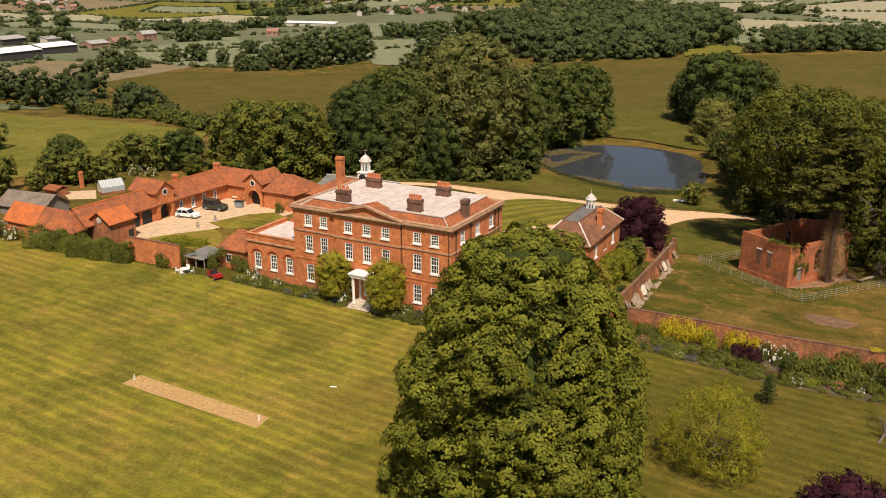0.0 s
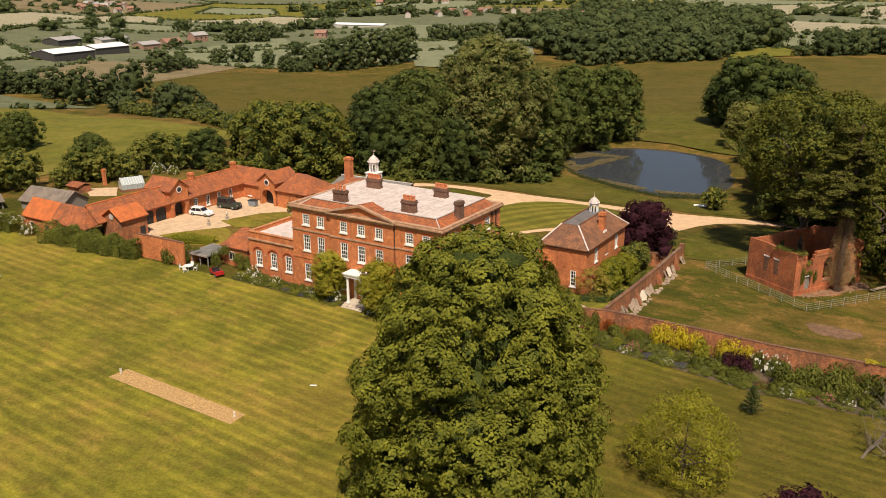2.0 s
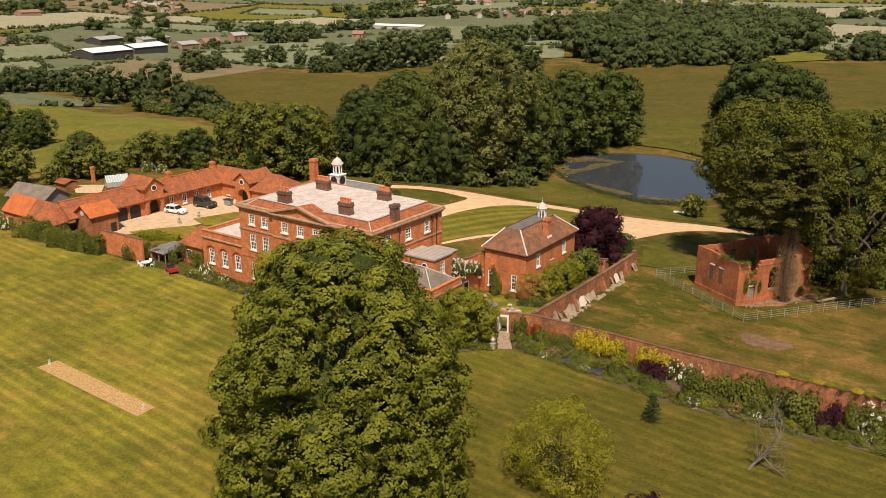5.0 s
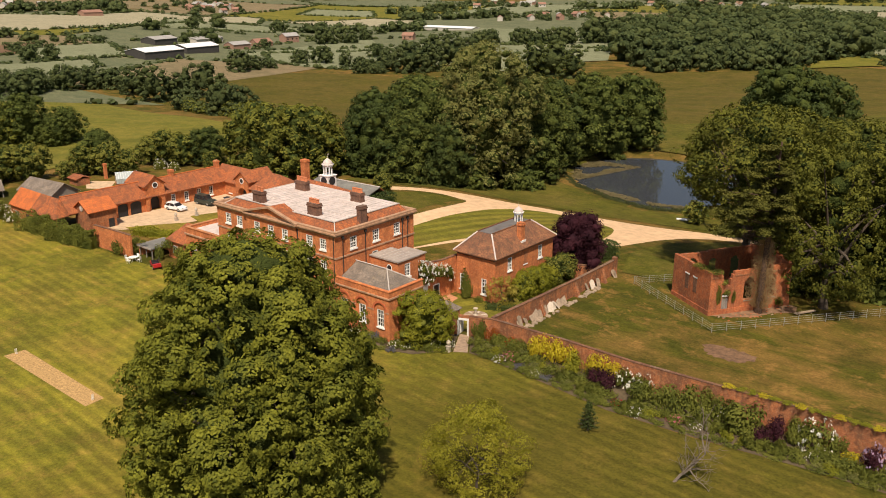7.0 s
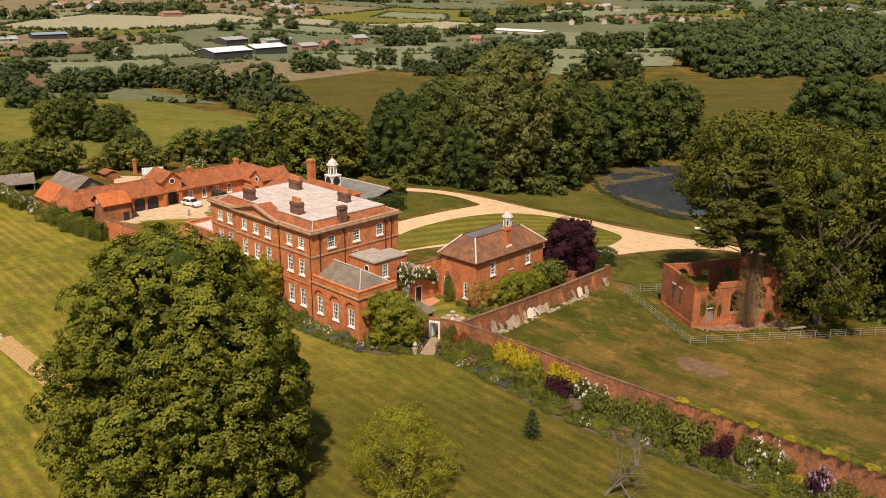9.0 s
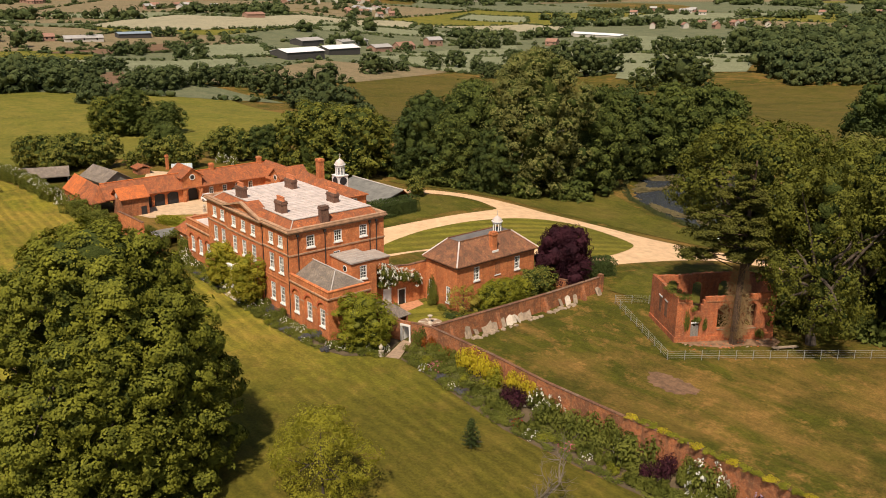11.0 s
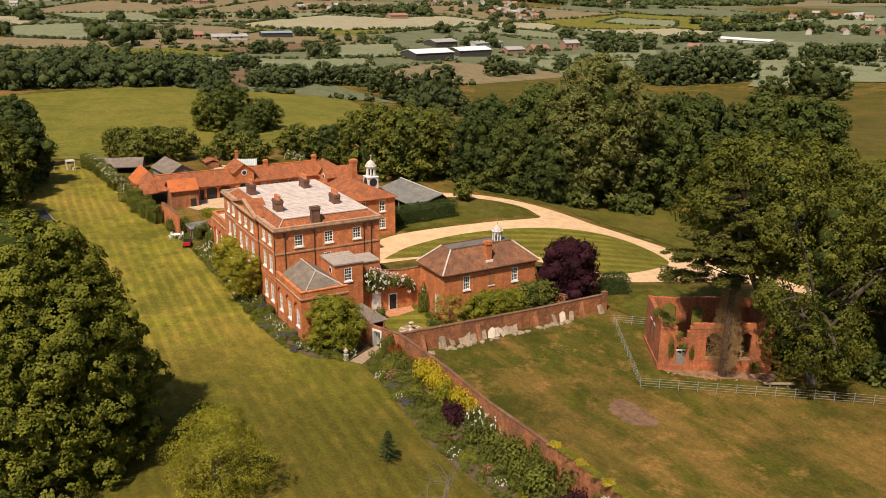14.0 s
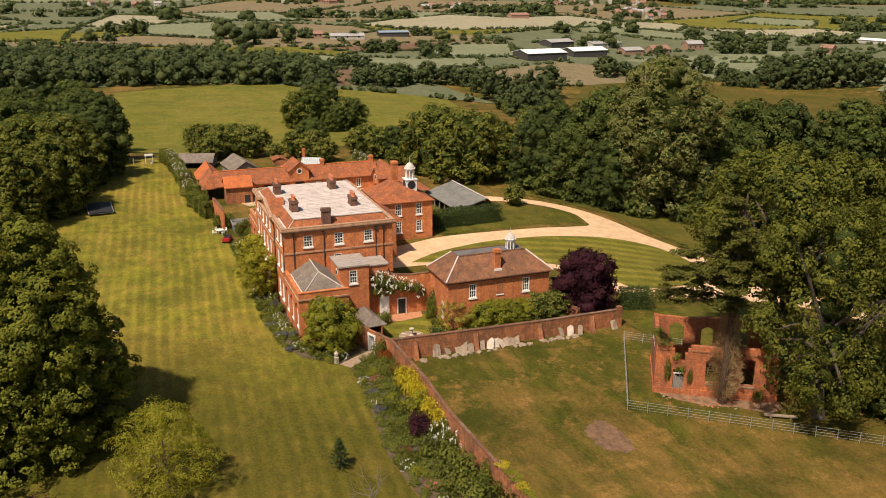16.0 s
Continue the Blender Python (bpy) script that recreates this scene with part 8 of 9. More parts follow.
hedge("box_hedge", [(15.9, 19.9), (16.2, 24.2)], 0.9, 0.9, LEAF_DARK, "low clipped dark box hedge in the walled garden", 60, 0.16, 2, 0.05)
hedge("box_hedge", [(16.3, 26.5), (16.5, 33.5)], 0.9, 0.9, LEAF_HEDGE, "low clipped dark box hedge in the walled garden", 60, 0.16, 3, 0.05)
# yew hedges by the drive
hedge("yew_hedge", [(-34.6, 34.6), (-35.6, 49.2)], 3.2, 3.1, LEAF_DARK, "tall clipped dark yew hedge beside the service wing", 40, 0.26, 5, 0.03)
hedge("yew_hedge", [(12.4, 47.4), (14.0, 51.8)], 2.8, 2.6, LEAF_DARK, "clipped dark hedge by the drive end", 60, 0.24, 6, 0.03)
# hedges on the stable side of the lawn
hedge("laurel_hedge", [(-75.5, -6.6), (-66, -6.0), (-57.5, -5.4)], 2.8, 2.7, LEAF_BORDER, "overgrown hedge in front of the sheds", 70, 0.26, 7, 0.24)
hedge("laurel_hedge", [(-57.0, -5.2), (-54.2, -4.9)], 2.0, 2.9, LEAF_HEDGE, "overgrown hedge against the yard wall", 70, 0.24, 8, 0.2)
hedge("flowering_hedge", [(-118, -9.5), (-104, -8.0), (-92, -7.2), (-84, -6.8)], 2.4, 2.6, LEAF_BORDER, "loose hedge with creamy flowers along the lawn", 60, 0.26, 9, 0.25)
for i in range(12):
    x = -116 + i * 3.0
    shrub("green", x, -8.2 + 0.1 * i, 1.5, 1.2, i * 44, "white", gz(x, -8) + 2.0, "flowering climber on the hedge", "climber")
shrub("green", -80.5, -6.6, 1.6, 2.6, 0, "white")
hedge("yard_hedge", [(-57.5, 4.5), (-50.0, 7.5)], 2.2, 1.2, LEAF_LIME, "low green hedge inside the stable yard", 30, 0.26, 10, 0.1)
for x, y, r, h in [(-48.6, -3.6, 1.5, 3.0), (-52.5, 29.5, 1.2, 2.6), (-37.0, 1.0, 1.3, 2.0)]:
    shrub("dark", x, y, r, h, x * 13, "", None, "climbers on the yard wall", "climber")
shrub("green", -31.0, 27.8, 1.1, 1.4, 0, "")
for x, y, rr, hh in [(-99.0, 37.4, 1.8, 2.6), (-95.2, 38.4, 1.5, 2.2)]:
    shrub("green", x, y, rr, hh, x * 17, "white", None, "flowering shrubs behind the stables", "flowering_shrub")
# reeds and lilies at the pond
rng = np.random.default_rng(8)
a = 3.3 + 2.2 * rng.random(5200)
k = 1.0 + 0.09 * rng.random(5200)
p = np.stack([POND[0] + pond_r(a) * k * np.cos(a), POND[1] + pond_r(a) * k * np.sin(a), -4.7 + 0.9 * rng.random(5200)], 1)
tagged(mesh_part("reeds", cards("reeds", p, unit(rng, 5200) * (1, 1, 0.15), 0.7 + 0.6 * rng.random(5200), REED, 5, 0.14), REED), "fringe of green reeds round the pond", "reeds", kind="stuff")
LILY = leaf_material("lily_pad", (0.08, 0.07, 0.03), (0.20, 0.16, 0.08), 0.1)
n = 9000
u, w = rng.random(n), rng.random(n)
band_a = rng.random(n) < 0.62
lx = np.where(band_a, -41 + 15 * u * (0.5 + 0.5 * w), -34 + 38 * u)
ly = np.where(band_a, 106 + 34 * w, 99 + 7.5 * w + 9 * np.abs(u - 0.75))
ok = np.array([pond_side(x, y) < 1.02 for x, y in zip(lx, ly)]) & (np.array([noise.noise((x * 0.16, y * 0.16, 5.0)) for x, y in zip(lx, ly)]) > -0.15)
p = np.stack([lx[ok], ly[ok], np.full(ok.sum(), -4.835)], 1)
tagged(mesh_part("lily_pads", cards("lily_pads", p, np.tile((0, 0, 1.0), (len(p), 1)) + rng.normal(size=(len(p), 3)) * 0.05, 0.5 + 0.5 * rng.random(len(p)), LILY, 6, 0.95), LILY), "brown-green lily pads floating on the pond", "lily pads", kind="stuff")

# ---- small things in the garden ----
gate = thing("garden_gate", (15.1, 8.68, gz(15.1, 8.7)), 23.5, "white-framed doorway with an open white door in the garden wall", "gate")
part("frame", boxes((-0.78, -0.28, 0, -0.56, 0.28, 2.5), (0.56, -0.28, 0, 0.78, 0.28, 2.5), (-0.56, -0.28, 2.22, 0.56, 0.28, 2.5)), WHITE, gate)
part("lintel_brick", boxes((-0.8, -0.2, 2.505, 0.8, 0.2, 2.85)), BRICK_OLD, gate)
dleaf = part("door", boxes((-0.03, 0, 0.05, 0.03, 1.05, 2.18)), WHITE, gate, "white boarded door standing open")
dleaf.matrix_basis = pose(-0.5, 0.3, 0, 0, 0, -8)


def urn(x, y, s=1.0, label="stone urn on a pedestal beside the path"):
    e = thing("urn", (x, y, gz(x, y)), 0, label, "urn")
    part("pedestal", boxes((-0.3 * s, -0.3 * s, 0, 0.3 * s, 0.3 * s, 0.12), (-0.22 * s, -0.22 * s, 0.12, 0.22 * s, 0.22 * s, 0.7 * s), (-0.28 * s, -0.28 * s, 0.7 * s, 0.28 * s, 0.28 * s, 0.8 * s)), STONE_PALE, e)
    bm = bmesh.new()
    lathe(bm, [(0.12 * s, 0.8 * s), (0.09 * s, 0.92 * s), (0.26 * s, 1.1 * s), (0.30 * s, 1.35 * s), (0.22 * s, 1.42 * s), (0.12 * s, 1.6 * s), (0.03 * s, 1.75 * s)], (0, 0, 0), 14)
    part("bowl", bm, STONE_PALE, e)


urn(16.9, 3.3)
urn(-58.7, 14.2, 1.0, "stone urn on a pedestal in the stable yard")
urn(-58.9, 18.9, 1.0, "stone urn on a pedestal in the stable yard")
fo = thing("sundial", (12.4, 14.9, gz(12.4, 14.9)), 0, "stone sundial on a round paved base", "sundial")
bm = bmesh.new()
tube(bm, [(0, 0, -0.1), (0, 0, 0.12)], [1.75, 1.75], 28)
b0 = part("base", bm, PATH_STONE, fo, "round brick and stone base")
for k in range(20):
    an = 2 * math.pi * k / 20
    pv = part("stone", boxes((-0.24, -0.5, 0.0, 0.24, 0.5, 0.16)), PATH_STONE if k % 3 else STONE_PALE, b0)
    pv.matrix_basis = pose(1.25 * math.cos(an), 1.25 * math.sin(an), 0, 0, 0, math.degrees(an) - 90) @ Matrix.Diagonal((0.62, 0.85, 1, 1))
bm = bmesh.new()
lathe(bm, [(0.42, 0.1), (0.3, 0.25), (0.14, 0.4), (0.18, 0.75), (0.14, 1.05), (0.36, 1.15), (0.36, 1.22)], (0, 0, 0), 14)
part("pillar", bm, STONE_PALE, fo)


# leaning gravestones outside the churchyard wall
def gravestone(x, y, w, h, lean, turn, i):
    e = tagged(new("gravestone"), "weathered pale gravestone leaning against the brick wall", "gravestone", "gravestones along the wall")
    e.matrix_basis = pose(x, y, gz(x, y) - 0.1, 0, lean, turn)
    bm = bmesh.new()
    pts = [(0, -w / 2, 0), (0, w / 2, 0), (0, w / 2, h * 0.8)] + [(0, w / 2 * math.cos(a), h * 0.8 + h * 0.2 * math.sin(a)) for a in np.linspace(0.3, math.pi - 0.3, 7)] + [(0, -w / 2, h * 0.8)]
    a = [bm.verts.new((px, py, pz)) for px, py, pz in pts]
    b = [bm.verts.new((px - 0.12, py, pz)) for px, py, pz in pts]
    bm.faces.new(a)
    bm.faces.new(b[::-1])
    for k in range(len(a)):
        bm.faces.new((a[k], b[k], b[(k + 1) % len(a)], a[(k + 1) % len(a)]))
    bmesh.ops.recalc_face_normals(bm, faces=bm.faces[:])
    part("slab", bm, STONE_PALE if i in (7, 8, 9, 14) else plain_grey, e)


plain_grey = plain("lichened_stone", (0.31, 0.235, 0.165), 0.9, 0.0, 0.35, 2.5)
rg = np.random.default_rng(12)
for i, y in enumerate([15.4, 16.6, 17.7, 18.9, 19.9, 20.9, 22.6, 23.4, 24.2, 25.1, 25.8, 26.5, 27.2, 34.3, 35.9, 37.0, 42.3, 42.9]):
    gravestone(19.6 + rg.normal() * 0.12, y + rg.normal() * 0.3, 0.6 + 0.35 * rg.random(), 1.1 + 0.8 * rg.random(), -22 - 22 * rg.random(), rg.normal() * 16, i)
for i in range(34):
    y = 13.6 + 24 * rg.random()
    x = 19.7 + 0.7 * rg.random()
    bm = bmesh.new()
    bmesh.ops.create_icosphere(bm, subdivisions=1, radius=0.25 + 0.25 * rg.random())
    for v in bm.verts:
        v.co = Vector((v.co.x * 1.3, v.co.y, v.co.z * 0.6)) + Vector(rg.normal(size=3)) * 0.04
    ob = part("rubble_stone", bm, plain_grey)
    ob.matrix_basis = pose(x, y, gz(x, y) + 0.06, 0, 0, rg.random() * 360)
    tagged(ob, "loose pale broken stone at the wall foot", "stone", "rubble along the wall")
# raking brick buttresses
for y in (13.2, 21.6, 31.0, 39.0):
    bm = bmesh.new()
    solid(bm, [(18.9, y - 0.3, -0.2), (19.9, y - 0.3, -0.2), (18.9, y - 0.3, 2.3), (18.9, y + 0.3, -0.2), (19.9, y + 0.3, -0.2), (18.9, y + 0.3, 2.3)], [(0, 1, 2), (5, 4, 3), (1, 4, 5, 2), (0, 3, 4, 1), (0, 2, 5, 3)])
    part("buttress", bm, BRICK_OLD, bw)
part("pier", boxes((18.2, 43.2, -0.3, 18.9, 43.9, 3.0)), BRICK_OLD, bw)


# iron estate fence round the ruin
def fence(pts, label):
    e = thing("estate_fence", (0, 0, 0), 0, label, "fence")
    for (xa, ya), (xb, yb) in zip(pts, pts[1:]):
        d = math.hypot(xb - xa, yb - ya)
        n = max(1, round(d / 2.3))
        for i in range(n):
            t = i / n
            x, y = xa + (xb - xa) * t, ya + (yb - ya) * t
            part("post", boxes((x - 0.03, y - 0.03, gz(x, y) - 0.1, x + 0.03, y + 0.03, gz(x, y) + 1.35)), GALV, e)
        for hgt in (0.3, 0.62, 0.94, 1.25):
            bm = bmesh.new()
            tube(bm, [(xa + (xb - xa) * i / n, ya + (yb - ya) * i / n, gz(xa + (xb - xa) * i / n, ya + (yb - ya) * i / n) + hgt) for i in range(n + 1)], [0.017] * (n + 1), 5)
            part("rail", bm, GALV, e)


fence([(29.5, 49.5), (23.2, 41.6), (40.1, 31.7), (49.5, 44.2), (57.5, 54.8), (70, 70)], "grey iron estate fence round the ruin")

# ruin details: blocked lintels, door, ivy, fallen timber
for u, z in ((3.6, 4.3), (5.6, 4.3)):
    ob = part("lintel", boxes((u - 0.55, -0.06, z, u + 0.55, -0.002, z + 0.2)), WHITE, ruin, "white stone lintel")
    ob.matrix_basis = pose(0, RW, 0, 0, 0, -90)
    ob = part("blocked_window", boxes((u - 0.42, -0.03, z - 2.2, u + 0.42, -0.002, z - 0.02)), BRICK_BROWN, ruin, "bricked-up window")
    ob.matrix_basis = pose(0, RW, 0, 0, 0, -90)
part("plinth", boxes((-0.12, -0.12, -0.3, RL + 0.05, -0.002, 0.5), (-0.12, -0.002, -0.3, -0.002, RW, 0.5)), BRICK_RUIN, ruin)
for k in range(6):
    part("board", boxes((2.16 + k * 0.22, 0.2 + 0.02 * (k % 2), -0.2, 2.36 + k * 0.22, 0.25 + 0.02 * (k % 2), 2.2 - 0.15 * (k % 3))), OLD_WOOD, ruin, "grey door board")
part("transom", boxes((2.1, 0.12, 2.3, 3.5, 0.3, 2.46)), WHITE, ruin)
for c in (6.7, 10.6):
    part("sill", boxes((c - 0.85, -0.08, 1.26, c + 0.85, 0.5, 1.4)), plain_grey, ruin)
for i, (u, v, z, r, h) in enumerate([(1.5, -0.1, 1.2, 0.45, 4.0), (4.1, -0.1, 1.4, 0.4, 2.2), (2.9, 0.25, 2.5, 0.75, 1.3), (0.9, 0.4, 5.9, 1.3, 0.8), (0.4, 2.0, 6.0, 1.2, 0.8), (0.4, 3.6, 6.0, 0.9, 0.7), (2.4, 0.3, 4.2, 0.8, 0.9), (11.8, -0.3, 0.0, 0.7, 1.6)]):
    w = ruin.matrix_basis @ Vector((u, v, z))
    shrub("green", w.x, w.y, r, h, i * 80, "", w.z, "ivy on the ruin", "ivy")
rb = np.random.default_rng(5)
for i in range(60):
    w = ruin.matrix_basis @ Vector((1.0 + 13 * rb.random(), -0.4 - 2.2 * rb.random(), 0))
    s = 0.07 + 0.13 * rb.random()
    ob = part("fallen_brick", boxes((-s, -s * 0.5, 0, s, s * 0.5, s * 0.6)), BRICK_RUIN if i % 5 else plain_grey)
    ob.matrix_basis = pose(w.x, w.y, gz(w.x, w.y) - 0.03, 12 * rb.normal(), 12 * rb.normal(), rb.random() * 360)
    tagged(ob, "fallen brick and mortar rubble below the ruin", "brick", "rubble below the ruin")
dirt = [ruin.matrix_basis @ Vector(p) for p in ((0.3, -0.1, 0), (3, -1.6, 0), (6, -2.4, 0), (9.5, -2.0, 0), (13, -2.9, 0), (14.6, -1.2, 0), (14.2, 1.0, 0), (13.9, -0.1, 0))]
sheet("ruin_apron", [(p.x, p.y) for p in dirt], plain("trodden_earth", (0.23, 0.135, 0.075), 0.95, 0.0, 0.55, 1.2), 0.03, 1.5, "trodden brown earth below the ruin wall", "bare ground")
pl = thing("old_plank", (47.6, 47.0, gz(47.6, 47.0)), 60, "upturned pale plank lying by the ruin", "plank")
part("plank", boxes((-1.8, -0.25, 0.25, 1.8, 0.25, 0.37), (-1.2, -0.2, 0, -1.0, 0.2, 0.25), (1.0, -0.2, 0, 1.2, 0.2, 0.25)), plain_grey, pl)


# ---- farmsteads and villages far off ----
WALL_DARK = plain("dark_barn_cladding", (0.06, 0.055, 0.05), 0.8, 0.0, 0.3, 1.0)
WALL_CREAM = plain("cream_render", (0.50, 0.46, 0.40), 0.85, 0.0, 0.1, 1.0)
ROOF_WHITE = plain("pale_sheet_roof", (0.78, 0.77, 0.75), 0.6, 0.0, 0.08, 0.4)
ROOF_GREY = plain("grey_sheet_roof", (0.36, 0.34, 0.32), 0.7, 0.0, 0.2, 0.4)
ROOF_BLUE = plain("blue_grey_sheet_roof", (0.24, 0.30, 0.36), 0.6, 0.0, 0.15, 0.4)
ROOF_RED = plain("far_red_tile", (0.30, 0.16, 0.11), 0.85, 0.0, 0.25, 1.0)
WALL_RED = plain("far_red_brick", (0.34, 0.20, 0.14), 0.85, 0.0, 0.25, 1.0)


def far_building(name, xa, ya, xb, yb, depth, eave, rise, wall, roof, label, category, openings=0):
    """A gabled building with its long side from a to b and its depth behind it."""
    ln = math.hypot(xb - xa, yb - ya)
    turn = math.degrees(math.atan2(yb - ya, xb - xa))
    x, y = (xa + xb) / 2, (ya + yb) / 2
    e = thing(name, (x, y, gz(x, y)), turn, label, category)
    h, d = ln / 2, depth / 2
    bm = boxes((-h, -d, -0.5, h, d, eave))
    solid(bm, [(-h, -d, eave), (-h, d, eave), (-h, 0, eave + rise), (h, -d, eave), (h, d, eave), (h, 0, eave + rise)], [(0, 2, 1), (3, 4, 5)])
    part("wall", bm, wall, e)
    bm = bmesh.new()
    gable_roof(bm, -h - 0.4, -d - 0.5, h + 0.4, d + 0.5, eave - 0.1, eave + rise + 0.15, 0.2)
    part("roof", bm, roof, e)
    for k in range(openings):
        u = -h + ln * (k + 0.5) / openings
        for s in (-1, 1):
            part("window", boxes((u - 0.6, s * (d + 0.02) - 0.03, eave * 0.45, u + 0.6, s * (d + 0.02) + 0.03, eave * 0.45 + 1.3)), GLASS, e)
    return e


far_building("farm_barn", -469, 259, -472, 292, 22, 5.5, 2.0, WALL_DARK, ROOF_WHITE, "large dark-walled barn with a pale sheet roof", "barn")
far_building("farm_barn", -547, 319, -551, 342, 16, 4.6, 1.8, WALL_DARK, ROOF_GREY, "dark-walled barn with a grey sheet roof", "barn")
far_building("farm_barn", -494, 311, -497, 342, 18, 5.0, 2.0, WALL_DARK, ROOF_WHITE, "dark-walled barn with a white roof", "barn")
far_building("farm_barn", -554, 363, -561, 395, 14, 4.0, 1.6, WALL_CREAM, ROOF_GREY, "long low farm shed with a pale roof", "barn")
far_building("farm_barn", -512, 370, -513, 388, 12, 4.0, 2.0, WALL_RED, ROOF_GREY, "old brick barn beside the farmyard", "barn")
far_building("farm_house", -526, 406, -527, 424, 10, 3.4, 3.2, WALL_RED, ROOF_RED, "farmhouse with an orange tiled roof", "house", 3)
far_building("farm_house", -550, 459, -550, 475, 9, 6.0, 2.6, WALL_RED, ROOF_GREY, "red brick farmhouse behind the barns", "house", 3)
far_building("long_shed", -596, 189, -594, 214, 11, 3.6, 1.0, WALL_DARK, ROOF_BLUE, "long low shed with a blue-grey roof", "shed")
far_building("farm_barn", -777, 391, -777, 412, 12, 4.0, 2.0, WALL_RED, ROOF_RED, "red farm barn among the fields", "barn")
far_building("farm_house", -877, 425, -876, 435, 9, 5.0, 2.6, WALL_CREAM, ROOF_GREY, "white farmhouse far across the fields", "house", 3)
far_building("glasshouse", -547, 649, -482, 660, 16, 3.0, 1.2, WALL_CREAM, ROOF_WHITE, "long white-roofed nursery sheds", "greenhouse")
far_building("farm_house", -487, 554, -477, 558, 8, 4.6, 2.6, WALL_RED, ROOF_RED, "small red house by the crop field", "house", 2)
far_building("farm_house", -589, 133, -588, 140, 8, 3.6, 2.0, WALL_RED, ROOF_RED, "red-roofed house among hedges", "house", 2)
far_building("farm_house", -579, 144, -576, 171, 9, 3.0, 1.8, WALL_CREAM, ROOF_GREY, "low pale-walled farm building among hedges", "house", 3)
rngv = np.random.default_rng(19)
village_trees = []
for xa, ya, xb, yb, n in [(-889, 578, -906, 644, 9), (-869, 599, -889, 674, 9), (-477, 817, -429, 824, 7), (-530, 784, -460, 786, 8), (-846, 560, -852, 614, 8), (-312, 801, -274, 816, 7), (-1139, -66, -1101, 43, 14), (-994, 372, -924, 445, 14), (-1023, 566, -994, 716, 16), (-753, 944, -571, 972, 14), (-1203, 213, -1131, 307, 16), (-483, 1073, -326, 1126, 12), (-1156, 927, -1137, 1228, 14), (-165, 1207, 42, 1256, 12)]:
    for k in range(n + n // 2):
        village_trees.append((xa + (xb - xa) * rngv.random() + rngv.normal() * 22, ya + (yb - ya) * rngv.random() + rngv.normal() * 22))
    for k in range(n // 2 + 1):
        x, y = xa + (xb - xa) * rngv.random() + rngv.normal() * 12, ya + (yb - ya) * rngv.random() + rngv.normal() * 12
        th, w = rngv.random() * 3.14, 3.2 + 1.8 * rngv.random()
        pale = rngv.random() < 0.55
        far_building("village_house", x - w * math.cos(th), y - w * math.sin(th), x + w * math.cos(th), y + w * math.sin(th), 6.0, 4.2, 2.4, WALL_CREAM if pale else WALL_RED, ROOF_GREY if rngv.random() < 0.3 else ROOF_RED,
                     "white-walled village house far off" if pale else "red brick village house far off", "house", 2)
village_trees = [p for p in village_trees if not any(q and inside(q, *p) for q in FIELD_EDGES)]
wood("village_trees", village_trees, LEAF_FAR_HAZE, 46, "trees among the far village houses", (3, 5), (4, 8), 80, 1.7)


# ---- vehicles and loose things round the house ----
def wheel(parent, x, y, r, w=0.22):
    bm = bmesh.new()
    tube(bm, [(x, y - w / 2, r), (x, y + w / 2, r)], [r, r], 18)
    t = part("wheel", bm, RUBBER, parent, "black tyre")
    bm = bmesh.new()
    s = -1 if y < 0 else 1
    tube(bm, [(x, y + s * (w / 2 - 0.02), r), (x, y + s * (w / 2 + 0.012), r)], [r * 0.62, r * 0.58], 14)
    part("rim", bm, GALV, t, "silver wheel rim")


